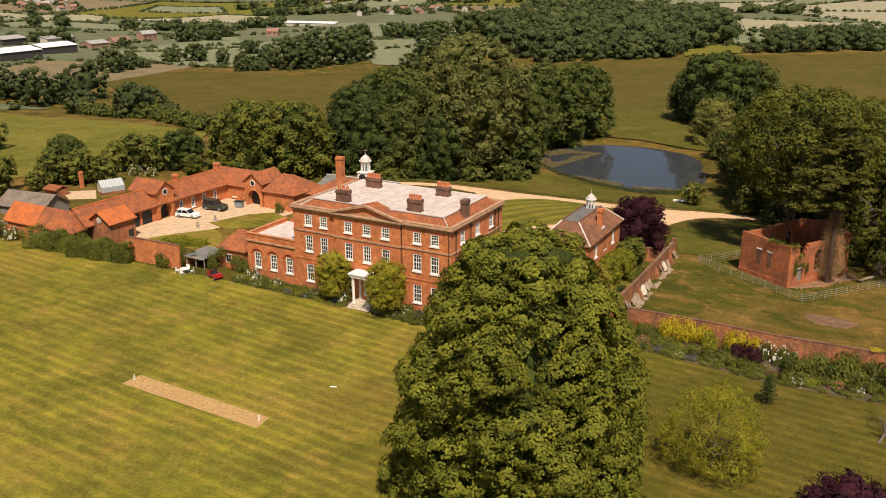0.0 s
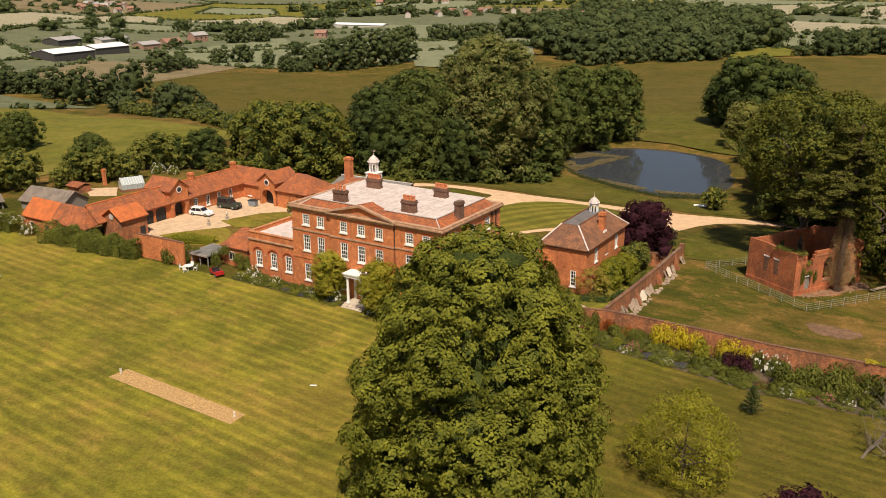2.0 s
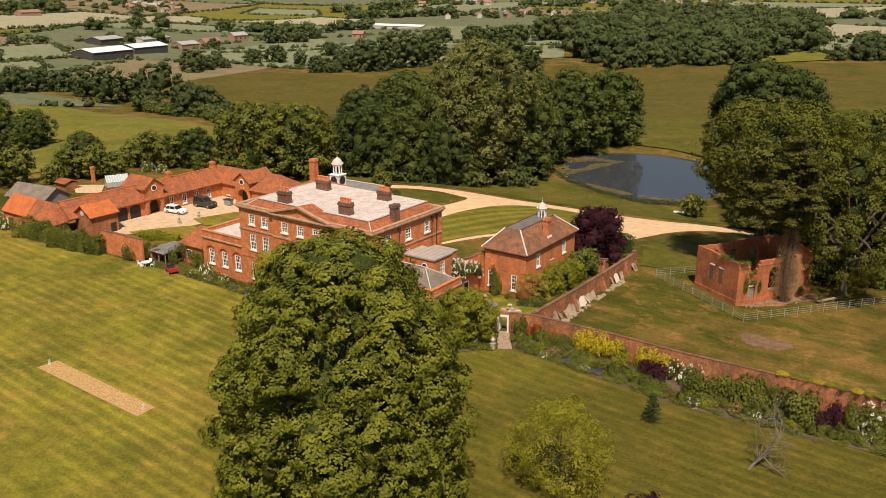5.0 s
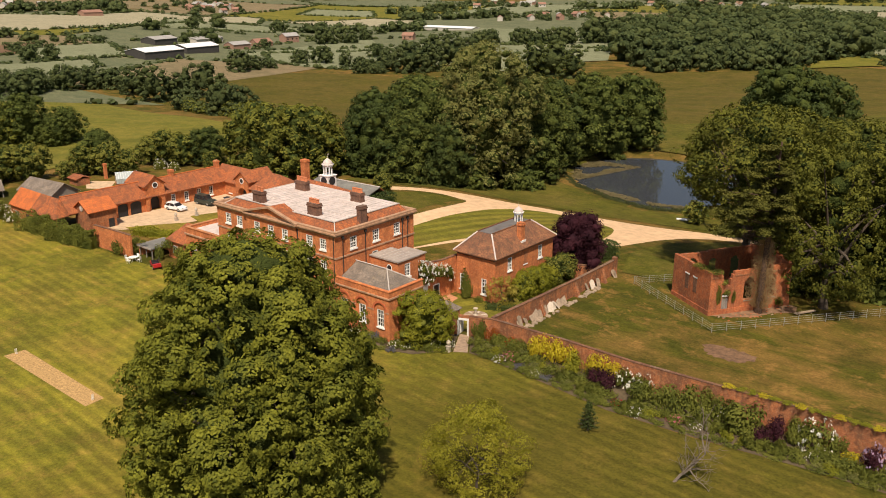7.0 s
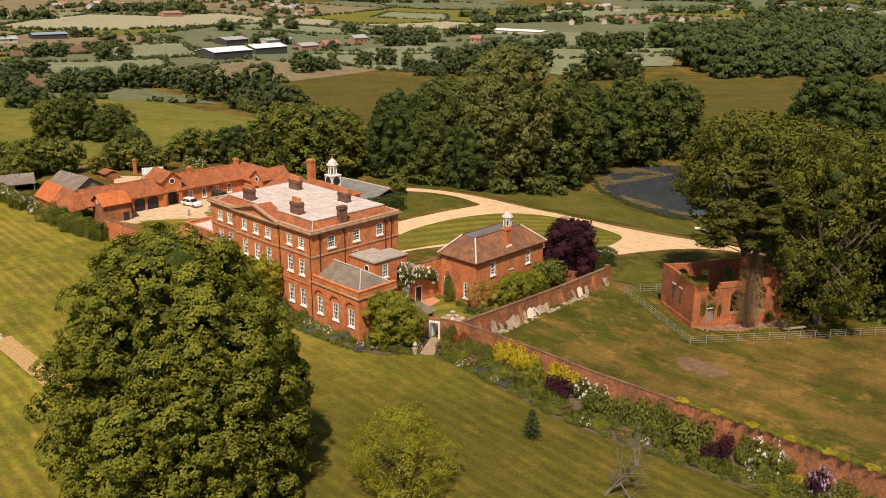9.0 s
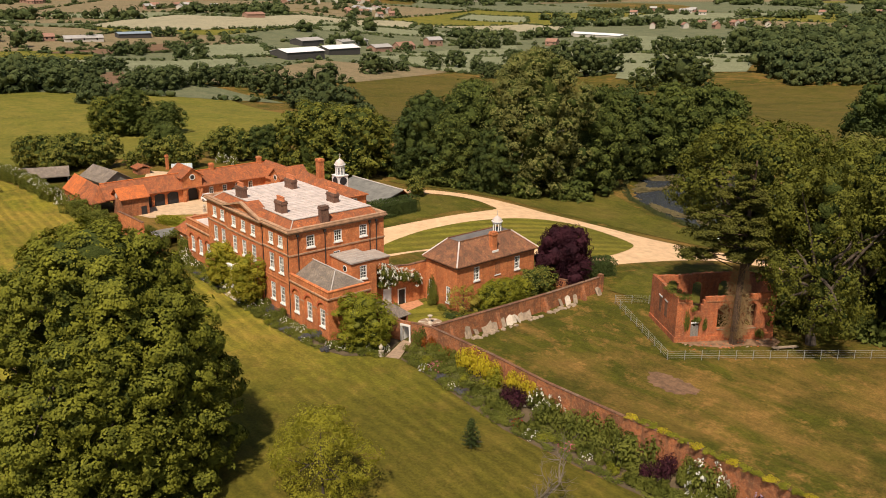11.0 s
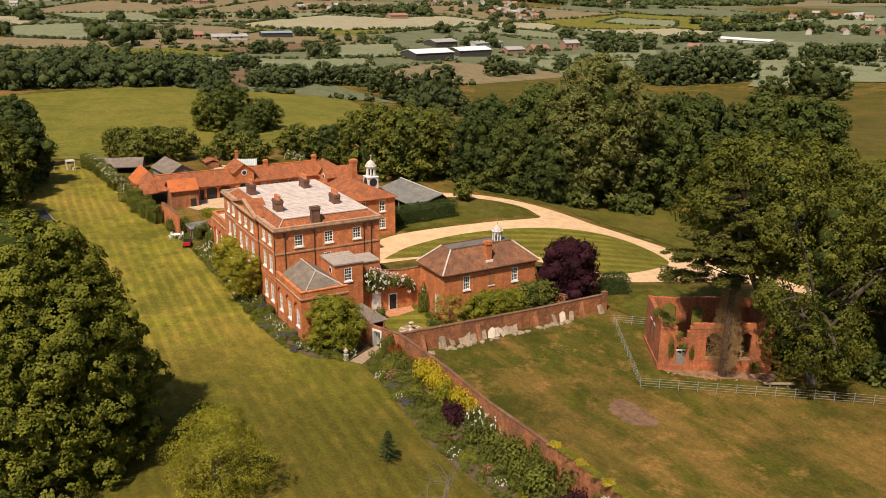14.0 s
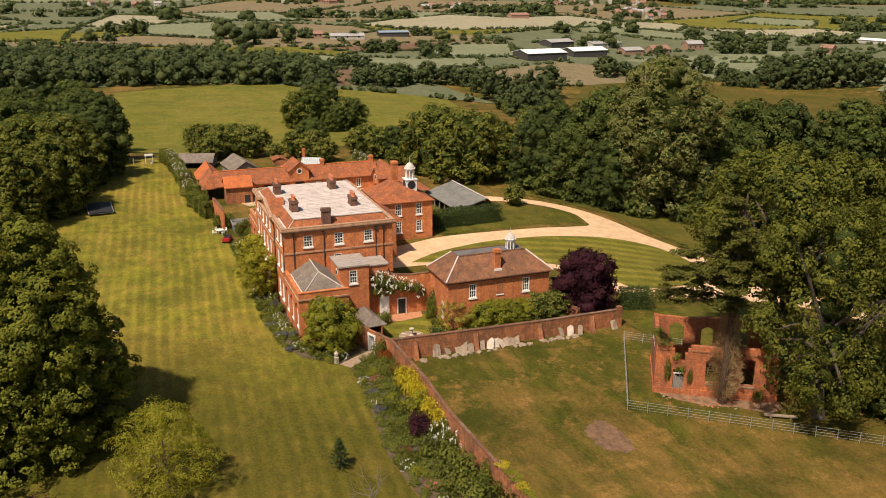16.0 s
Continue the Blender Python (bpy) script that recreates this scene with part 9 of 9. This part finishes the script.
def car(x, y, turn, length, width, height, paint, label, boxy=False, category="car"):
    """A parked car along its own x: lofted body, glazed cabin, wheels, lamps."""
    e = thing("car", (x, y, gz(x, y) + 0.06), turn, label, category)
    L, W, H = length / 2, width / 2, height
    belt = H * (0.60 if not boxy else 0.58)
    prof = [(-L, 0.35), (-L, belt * 0.9), (-L * 0.92, belt), (L * 0.42, belt), (L * 0.88, belt * (0.84 if not boxy else 0.95)), (L, belt * 0.68), (L, 0.32)]
    bm = bmesh.new()
    rows = []
    for v, tuck in ((-W, 0.06), (-W * 0.985, 0.0), (W * 0.985, 0.0), (W, 0.06)):
        rows.append([bm.verts.new((px * (1 - tuck * 0.3), v, pz - (tuck * 0.6 if pz > 0.5 else -tuck * 0.3))) for px, pz in prof])
    for a, b in zip(rows, rows[1:]):
        for k in range(len(prof)):
            m = (k + 1) % len(prof)
            bm.faces.new((a[k], a[m], b[m], b[k]))
    bm.faces.new(rows[0][::-1])
    bm.faces.new(rows[-1])
    bmesh.ops.recalc_face_normals(bm, faces=bm.faces[:])
    part("body", bm, paint, e)
    xs = (-L * 0.93, -L * 0.80, L * 0.12, L * 0.42) if not boxy else (-L * 0.97, -L * 0.92, L * 0.22, L * 0.38)
    zb, zt, wi = belt - 0.01, H - 0.07, W * 0.80
    solidv = [(xs[0], -W * 0.94, zb), (xs[3], -W * 0.94, zb), (xs[2], -wi, zt), (xs[1], -wi, zt), (xs[0], W * 0.94, zb), (xs[3], W * 0.94, zb), (xs[2], wi, zt), (xs[1], wi, zt)]
    bm = solid(bmesh.new(), solidv, [(0, 1, 2, 3), (7, 6, 5, 4), (0, 3, 7, 4), (1, 5, 6, 2), (3, 2, 6, 7), (0, 4, 5, 1)])
    part("glazing", bm, GLASS, e, "dark car windows")
    part("roof", boxes((xs[1] - 0.05, -wi - 0.02, zt - 0.02, xs[2] + 0.05, wi + 0.02, zt + 0.06)), paint, e)
    for s in (-1, 1):
        for px in (xs[0] + 0.05, (xs[1] + xs[2]) / 2, xs[3] - 0.05):
            top = px + (0.5 * ((xs[1] + xs[2]) / 2 - px))
            bm = bmesh.new()
            tube(bm, [(px, s * W * 0.95, zb), (top, s * (wi + 0.01), zt)], [0.045, 0.045], 5)
            part("pillar", bm, paint, e)
        for px in (-L * 0.62, L * 0.62):
            wheel(e, px, s * (W - 0.10), 0.33 if not boxy else 0.38)
        part("headlight", boxes((L - 0.03, s * W * 0.62 - 0.16, belt * 0.62, L + 0.015, s * W * 0.62 + 0.16, belt * 0.80)), GALV, e)
        part("tail_light", boxes((-L - 0.015, s * W * 0.74 - 0.10, belt * 0.62, -L + 0.03, s * W * 0.74 + 0.10, belt * 0.90)), RED_PAINT, e)
        part("mirror", boxes((L * 0.30, s * (W + 0.09) - 0.07, belt, L * 0.36, s * (W + 0.09) + 0.07, belt + 0.13)), paint, e)
    part("bumper", boxes((L - 0.02, -W * 0.9, 0.3, L + 0.06, W * 0.9, 0.5)), RUBBER if boxy else paint, e)
    return e


car(-65.2, 18.6, 12, 4.4, 1.8, 1.55, CARPAINT, "white hatchback car parked in the stable yard")
car(-64.5, 25.1, 8, 4.6, 1.9, 2.0, GREEN_CAR, "dark green boxy off-road car parked in the stable yard", True)
sk = thing("skip_bin", (-61.8, 28.8, gz(-61.8, 28.8) + 0.06), 10, "blue-grey metal waste bin in the stable yard", "bin")
FELT = plain("grey_green_roofing", (0.185, 0.178, 0.158), 0.8, 0.0, 0.35, 0.7)
BIN = plain("blue_grey_enamel", (0.24, 0.29, 0.33), 0.5, 0.0, 0.2, 3.0)
part("body", solid(bmesh.new(), [(-0.7, -0.45, 0.12), (0.7, -0.45, 0.12), (0.7, 0.45, 0.12), (-0.7, 0.45, 0.12), (-0.85, -0.55, 1.15), (0.85, -0.55, 1.15), (0.85, 0.55, 1.15), (-0.85, 0.55, 1.15)],
                   [(3, 2, 1, 0), (4, 5, 6, 7), (0, 1, 5, 4), (1, 2, 6, 5), (2, 3, 7, 6), (3, 0, 4, 7)]), BIN, sk)
part("lid", boxes((-0.9, -0.6, 1.152, 0.9, 0.6, 1.24)), BLACK, sk)

# red utility vehicle by the yard wall
uv = thing("utility_vehicle", (-38.6, -3.3, gz(-38.6, -3.3) + 0.03), -20, "red open utility vehicle parked on the lawn edge", "vehicle")
uv.scale = (0.9, 0.9, 0.8)
part("body", boxes((-1.4, -0.7, 0.45, 1.4, 0.7, 0.85), (0.75, -0.66, 0.85, 1.38, 0.66, 1.12), (-1.4, -0.7, 0.85, -0.45, -0.62, 1.15), (-1.4, 0.62, 0.85, -0.45, 0.7, 1.15), (-1.4, -0.62, 0.85, -1.32, 0.62, 1.15)), RED_PAINT, uv)
part("seat", boxes((-0.35, -0.6, 0.86, 0.15, 0.6, 1.05), (-0.42, -0.6, 1.05, -0.30, 0.6, 1.5)), BLACK, uv)
bm = bmesh.new()
for s in (-1, 1):
    tube(bm, [(-0.42, s * 0.62, 0.85), (-0.40, s * 0.62, 1.9), (0.45, s * 0.62, 1.9), (0.85, s * 0.62, 1.1)], [0.03] * 4, 6)
part("roll_bar", bm, BLACK, uv)
for px in (-0.95, 0.95):
    for s in (-1, 1):
        wheel(uv, px, s * 0.68, 0.31)


def garden_chair(x, y, turn):
    e = thing("garden_chair", (x, y, gz(x, y) + 0.03), turn, "white slatted garden chair round the table on the lawn", "chair", "chairs round the garden table")
    part("seat", boxes((-0.25, -0.25, 0.42, 0.25, 0.25, 0.46)), WHITE, e)
    part("backrest", boxes((-0.27, -0.25, 0.46, -0.23, 0.25, 0.92)), WHITE, e)
    for px in (-0.23, 0.23):
        for py in (-0.22, 0.22):
            part("leg", boxes((px - 0.02, py - 0.02, 0, px + 0.02, py + 0.02, 0.42)), WHITE, e)


gt = thing("garden_table", (-44.0, -4.0, gz(-44, -4) + 0.03), 0, "round white garden table on the lawn edge", "table")
bm = bmesh.new()
tube(bm, [(0, 0, 0.71), (0, 0, 0.75)], [0.75, 0.75], 24)
part("tabletop", bm, WHITE, gt)
for k in range(4):
    a = math.pi / 4 + k * math.pi / 2
    bm = bmesh.new()
    tube(bm, [(math.cos(a) * 0.5, math.sin(a) * 0.5, 0), (math.cos(a) * 0.25, math.sin(a) * 0.25, 0.71)], [0.025, 0.025], 6)
    part("leg", bm, WHITE, gt)
for k in range(4):
    a = 0.4 + k * math.pi / 2
    garden_chair(-44.0 + 1.15 * math.cos(a), -4.0 + 1.15 * math.sin(a), math.degrees(a) + 180)

# lean-tos and a tiled hut behind the yard wall
hut = thing("garden_hut", (-39.3, 4.3, gz(-39, 4)), 0, "brick outhouse with a hipped clay tile roof by the pavilion", "shed")
part("wall", boxes((-2.6, -2.9, -0.1, 2.6, 2.6, 3.1)), BRICK, hut)
bm = bmesh.new()
hip_roof(bm, -2.9, -3.2, 2.9, 2.9, 3.1, 5.7, -0.6, 0.6)
part("roof", bm, TILE, hut, "steep orange clay tile roof")
part("window", boxes((-1.1, -2.93, 1.0, -0.1, -2.902, 2.2)), GLASS, hut)
part("window_frame", boxes((-1.2, -2.96, 0.9, -1.1, -2.902, 2.3), (-0.1, -2.96, 0.9, 0.0, -2.902, 2.3), (-1.1, -2.96, 2.2, -0.1, -2.902, 2.3), (-1.1, -2.96, 0.9, -0.1, -2.902, 1.0), (-0.63, -2.95, 1.0, -0.57, -2.904, 2.2)), WHITE, hut)
lean = thing("garden_loggia", (0, 0, 0), 0, "open-fronted brick loggia with a flat dark felt roof", "shed")
part("roof", boxes((-46.3, -1.6, 2.8, -42.25, 3.4, 2.98)), FELT, lean, "flat dark felt roof")
part("roof_edge", boxes((-46.4, -1.72, 2.74, -42.25, -1.605, 3.04), (-46.4, 3.405, 2.74, -42.25, 3.5, 3.04), (-46.4, -1.6, 2.74, -46.305, 3.4, 3.04)), LEAD_DULL, lean, "lead roof edge")
part("wall", boxes((-46.3, 3.0, 0.0, -42.3, 3.3, 2.79), (-46.3, -1.4, 0.0, -46.0, 3.0, 2.79)), BRICK, lean)
for px in (-45.9, -44.1, -42.4):
    part("post", boxes((px - 0.07, -1.5, 0.0, px + 0.07, -1.36, 2.79)), OLD_WOOD, lean, "weathered timber post")
part("bench", boxes((-45.4, 2.3, 0.0, -42.6, 2.8, 0.45), (-45.4, 2.8, 0.45, -42.6, 2.95, 1.1)), RED_PAINT, lean, "red cushioned bench")
for i, (x, y, z, rr, hh) in enumerate([(-46.9, -2.2, 0.0, 1.1, 3.2), (-46.2, -1.7, 2.2, 0.8, 1.2), (-41.6, -0.6, 0.0, 0.9, 3.4), (-40.8, 0.4, 1.8, 1.0, 2.0), (-38.0, 0.6, 0.9, 1.1, 2.2), (-44.4, -1.7, 2.5, 0.7, 0.7)]):
    shrub("green", x, y, rr, hh, i * 77, "", gz(x, y) + z, "climbers on the yard wall", "climber")

# cart shed beside the wing
cs = thing("cart_shed", (-44.8, 45.0, gz(-45, 45)), 3, "long open-fronted cart shed with a smooth grey roof", "shed")
part("roof", solid(bmesh.new(), [(-8.4, -4.9, 2.4), (8.4, -4.9, 2.4), (8.4, 1.5, 4.2), (-8.4, 1.5, 4.2), (-8.4, -4.9, 2.22), (8.4, -4.9, 2.22), (8.4, 1.5, 4.02), (-8.4, 1.5, 4.02)], [(0, 1, 2, 3), (7, 6, 5, 4), (0, 4, 5, 1), (1, 5, 6, 2), (2, 6, 7, 3), (3, 7, 4, 0)]), FELT, cs, "smooth grey front roof slope")
part("rear_roof", solid(bmesh.new(), [(-8.4, 1.52, 4.24), (8.4, 1.52, 4.24), (8.4, 4.0, 2.3), (-8.4, 4.0, 2.3), (-8.4, 1.52, 4.06), (8.4, 1.52, 4.06), (8.4, 4.0, 2.12), (-8.4, 4.0, 2.12)], [(0, 1, 2, 3), (7, 6, 5, 4), (0, 4, 5, 1), (1, 5, 6, 2), (2, 6, 7, 3), (3, 7, 4, 0)]), TILE, cs, "clay tile rear slope")
bm = bmesh.new()
tube(bm, [(-8.5, 1.5, 4.24), (8.5, 1.5, 4.24)], [0.12, 0.12], 8)
part("ridge", bm, LEAD_PALE, cs)
bm = boxes((-8.2, 3.3, -0.2, 8.2, 3.6, 2.3), (-8.2, -4.3, -0.2, -7.9, 3.3, 2.3), (7.9, -4.3, -0.2, 8.2, 3.3, 2.3))
part("wall", bm, OLD_WOOD, cs)
for k in range(6):
    px = -6.6 + k * 2.64
    part("post", boxes((px - 0.1, -4.6, -0.2, px + 0.1, -4.4, 2.35)), OLD_WOOD, cs)

# cricket covers and stumps
cv = thing("cricket_covers", (-68.0, -25.0, gz(-68, -25) + 0.03), 4, "low black wheeled cricket pitch covers on the lawn", "pitch cover")
part("sheet", solid(bmesh.new(), [(-4.2, -2.3, 0.55), (4.2, -2.3, 0.55), (4.2, 0, 0.75), (-4.2, 0, 0.75), (-4.2, 2.3, 0.55), (4.2, 2.3, 0.55), (-4.2, -2.3, 0.47), (4.2, -2.3, 0.47), (4.2, 0, 0.67), (-4.2, 0, 0.67), (-4.2, 2.3, 0.47), (4.2, 2.3, 0.47)],
                    [(0, 1, 2, 3), (3, 2, 5, 4), (7, 6, 9, 8), (8, 9, 10, 11), (0, 6, 7, 1), (4, 5, 11, 10), (0, 3, 9, 6), (3, 4, 10, 9), (1, 7, 8, 2), (2, 8, 11, 5)]), BLACK, cv, "black cover sheet")
for s in (-1, 1):
    part("edge_rail", boxes((-4.3, s * 2.36 - 0.06, 0.45, 4.3, s * 2.36 + 0.06, 0.62)), GALV, cv, "grey steel edge rail")
for px in (-4.1, 0, 4.1):
    part("frame", boxes((px - 0.04, -2.25, 0.38, px + 0.04, 2.25, 0.46)), GALV, cv, "grey steel cross bar")
    for s in (-1, 1):
        part("leg", boxes((px - 0.04, s * 2.15 - 0.04, 0.0, px + 0.04, s * 2.15 + 0.04, 0.47)), GALV, cv)
for nm, x in (("wicket", -23.3), ("wicket", -5.2)):
    wk = thing(nm, (x, -33.2, gz(x, -33.2) + 0.06), 0, "white wicket stumps at the end of the cricket strip", "stumps", "wickets")
    for k in (-1, 0, 1):
        bm = bmesh.new()
        tube(bm, [(0, k * 0.11, 0), (0, k * 0.11, 0.75)], [0.03, 0.025], 6)
        part("stump", bm, WHITE, wk)
mk = thing("ground_marker", (-3.0, -23.0, gz(-3, -23) + 0.03), 30, "flat white plank lying on the lawn", "plank")
part("plank", boxes((-0.38, -0.10, 0, 0.38, 0.10, 0.06)), WHITE, mk)

# bench shelter at the far end of the lawn
gb = thing("garden_shelter", (-113.4, -13.4, gz(-113, -13)), 0, "white open garden shelter at the end of the lawn", "shelter")
part("roof", boxes((-1.3, -1.0, 2.1, 1.3, 1.0, 2.25)), LEAD_PALE, gb)
for px in (-1.15, 1.15):
    for py in (-0.85, 0.85):
        part("post", boxes((px - 0.06, py - 0.06, -0.1, px + 0.06, py + 0.06, 2.1)), WHITE, gb)
part("bench", boxes((-1.0, 0.2, 0.4, 1.0, 0.7, 0.48), (-1.0, 0.62, 0.48, 1.0, 0.7, 0.95), (-0.95, 0.25, -0.05, -0.87, 0.65, 0.4), (0.87, 0.25, -0.05, 0.95, 0.65, 0.4)), WHITE, gb)
ps = thing("marker_post", (-112.9, -17.2, gz(-113, -17)), 0, "pale timber post on the lawn", "post")
part("shaft", boxes((-0.1, -0.1, -0.1, 0.1, 0.1, 1.6)), STONE_PALE, ps)

# glasshouse and forge behind the sheds
gh = thing("greenhouse", (-91.0, 23.7, gz(-91, 24)), 66, "white-framed greenhouse behind the stables", "greenhouse")
part("base_wall", boxes((-3.6, -2.2, -0.1, 3.6, -2.0, 0.7), (-3.6, 2.0, -0.1, 3.6, 2.2, 0.7), (-3.6, -2.0, -0.1, -3.4, 2.0, 0.7), (3.4, -2.0, -0.1, 3.6, 2.0, 0.7)), BRICK_OLD, gh)
gh.scale = (0.66, 0.70, 0.72)
PANE = plain("whitewashed_glass", (0.40, 0.44, 0.44), 0.15, 0.0, 0.08, 1.0)
for s in (-1, 1):
    for k in range(9):
        u0, u1 = -3.5 + 7.0 * k / 9, -3.5 + 7.0 * (k + 1) / 9
        bm = solid(bmesh.new(), [(u0, s * 2.1, 2.1), (u1, s * 2.1, 2.1), (u1, 0, 3.9), (u0, 0, 3.9)], [(0, 1, 2, 3)])
        part("pane", bm, PANE, gh, "whitened roof glass")
        part("bar", solid(bmesh.new(), [(u0 - .04, s * 2.13, 2.12), (u0 + .04, s * 2.13, 2.12), (u0 + .04, 0, 3.96), (u0 - .04, 0, 3.96)], [(0, 1, 2, 3)]), WHITE, gh)
        part("side_pane", boxes((u0 + 0.03, s * 2.1 - 0.01, 0.72, u1 - 0.03, s * 2.1 + 0.01, 2.05)), PANE, gh)
for u in (-3.5, 3.5):
    part("gable_pane", solid(bmesh.new(), [(u, -2.05, 0.72), (u, 2.05, 0.72), (u, 2.05, 2.08), (u, 0, 3.86), (u, -2.05, 2.08)], [(0, 1, 2, 3, 4)]), PANE, gh)
fg = thing("forge", (-99.0, 17.0, gz(-99, 17)), 0, "small brick forge with a tall chimney", "outbuilding")
part("wall", boxes((-1.8, -1.4, -0.1, 1.8, 1.4, 1.5)), BRICK_OLD, fg)
bm = bmesh.new()
gable_roof(bm, -2.0, -1.8, 2.0, 1.8, 1.5, 2.1)
part("roof", bm, TILE, fg)
chimney(fg, -0.4, 6.5, -0.1, 3.5, 0.62, 0.62, 0, BRICK)

# doors in the screen wall
for y0, y1, z0, z1, lab in ((12.9, 14.3, 0.3, 3.2, "white panelled door in the screen wall"), (15.5, 16.9, 0.3, 2.7, "white door frame with a dark opening")):
    d = thing("garden_door", (4.06, (y0 + y1) / 2, z0), 90, lab, "door")
    w = (y1 - y0) / 2
    part("frame", boxes((-w, -0.06, 0, -w + 0.14, 0.06, z1 - z0), (w - 0.14, -0.06, 0, w, 0.06, z1 - z0), (-w + 0.14, -0.06, z1 - z0 - 0.14, w - 0.14, 0.06, z1 - z0)), WHITE, d)
    # The second leaf is a dark panel painted as the shaded opening.
    part("leaf", boxes((-w + 0.15, -0.02, 0.02, w - 0.15, 0.02, z1 - z0 - 0.15)), WHITE if y0 < 14 else DARK_VOID, d)
# slate lean-to against the garden wall
lt = thing("slate_lean_to", (10.0, 9.4, gz(10, 9.4)), 6, "small slate-roofed lean-to behind the garden wall", "shed")
bm = bmesh.new()
hip_roof(bm, -3.0, -1.4, 3.0, 1.6, 2.5, 3.7, -1.6, 1.6)
part("roof", bm, SLATE, lt, "mottled grey slate roof")
part("wall", boxes((-3.0, 0.8, -0.1, 3.0, 1.0, 2.45)), BRICK_OLD, lt)
# pale swan-white boat on the pond bank
bt = thing("rowing_boat", (7.1, 95.5, gz(7.1, 95.5)), 30, "upturned white rowing boat on the pond bank", "boat")
bm = bmesh.new()
rows = []
for k in range(7):
    u = -1.6 + 3.2 * k / 6
    w = 0.62 * (1 - (abs(u) / 1.7) ** 2.2) + 0.04
    rows.append([(u, -w, 0.02), (u, -w * 0.7, 0.38), (u, 0, 0.5), (u, w * 0.7, 0.38), (u, w, 0.02)])
vs = [[bm.verts.new(p) for p in r] for r in rows]
for a, b in zip(vs, vs[1:]):
    for k in range(4):
        bm.faces.new((a[k], b[k], b[k + 1], a[k + 1]))
bm.faces.new(vs[0])
bm.faces.new(vs[-1][::-1])
part("hull", bm, WHITE, bt)

# round heads over the carriage doors
for a, b, z in ((8.0, 10.2, 4.0), (10.7, 13.1, 4.0)):
    bm = bmesh.new()
    c, r = (a + b) / 2, (b - a) / 2
    segs = 12
    for k in range(segs):
        a0, a1 = math.pi * k / segs, math.pi * (k + 1) / segs
        f = 0.42
        q = [(SX + 0.02, c - r * math.cos(a0), z - r * f + r * f * math.sin(a0)), (SX + 0.02, c - r * math.cos(a1), z - r * f + r * f * math.sin(a1)), (SX + 0.02, c - r * math.cos(a1), z + 0.02), (SX + 0.02, c - r * math.cos(a0), z + 0.02)]
        q += [(SX - 0.1, y, h) for _, y, h in q]
        solid(bm, q, [(0, 1, 2, 3), (0, 4, 5, 1), (7, 6, 5, 4)])
    bmesh.ops.remove_doubles(bm, verts=bm.verts[:], dist=0.001)
    bmesh.ops.recalc_face_normals(bm, faces=bm.faces[:])
    part("arch_head", bm, ARCH_BRICK, stable, "segmental brick arch over the carriage door")
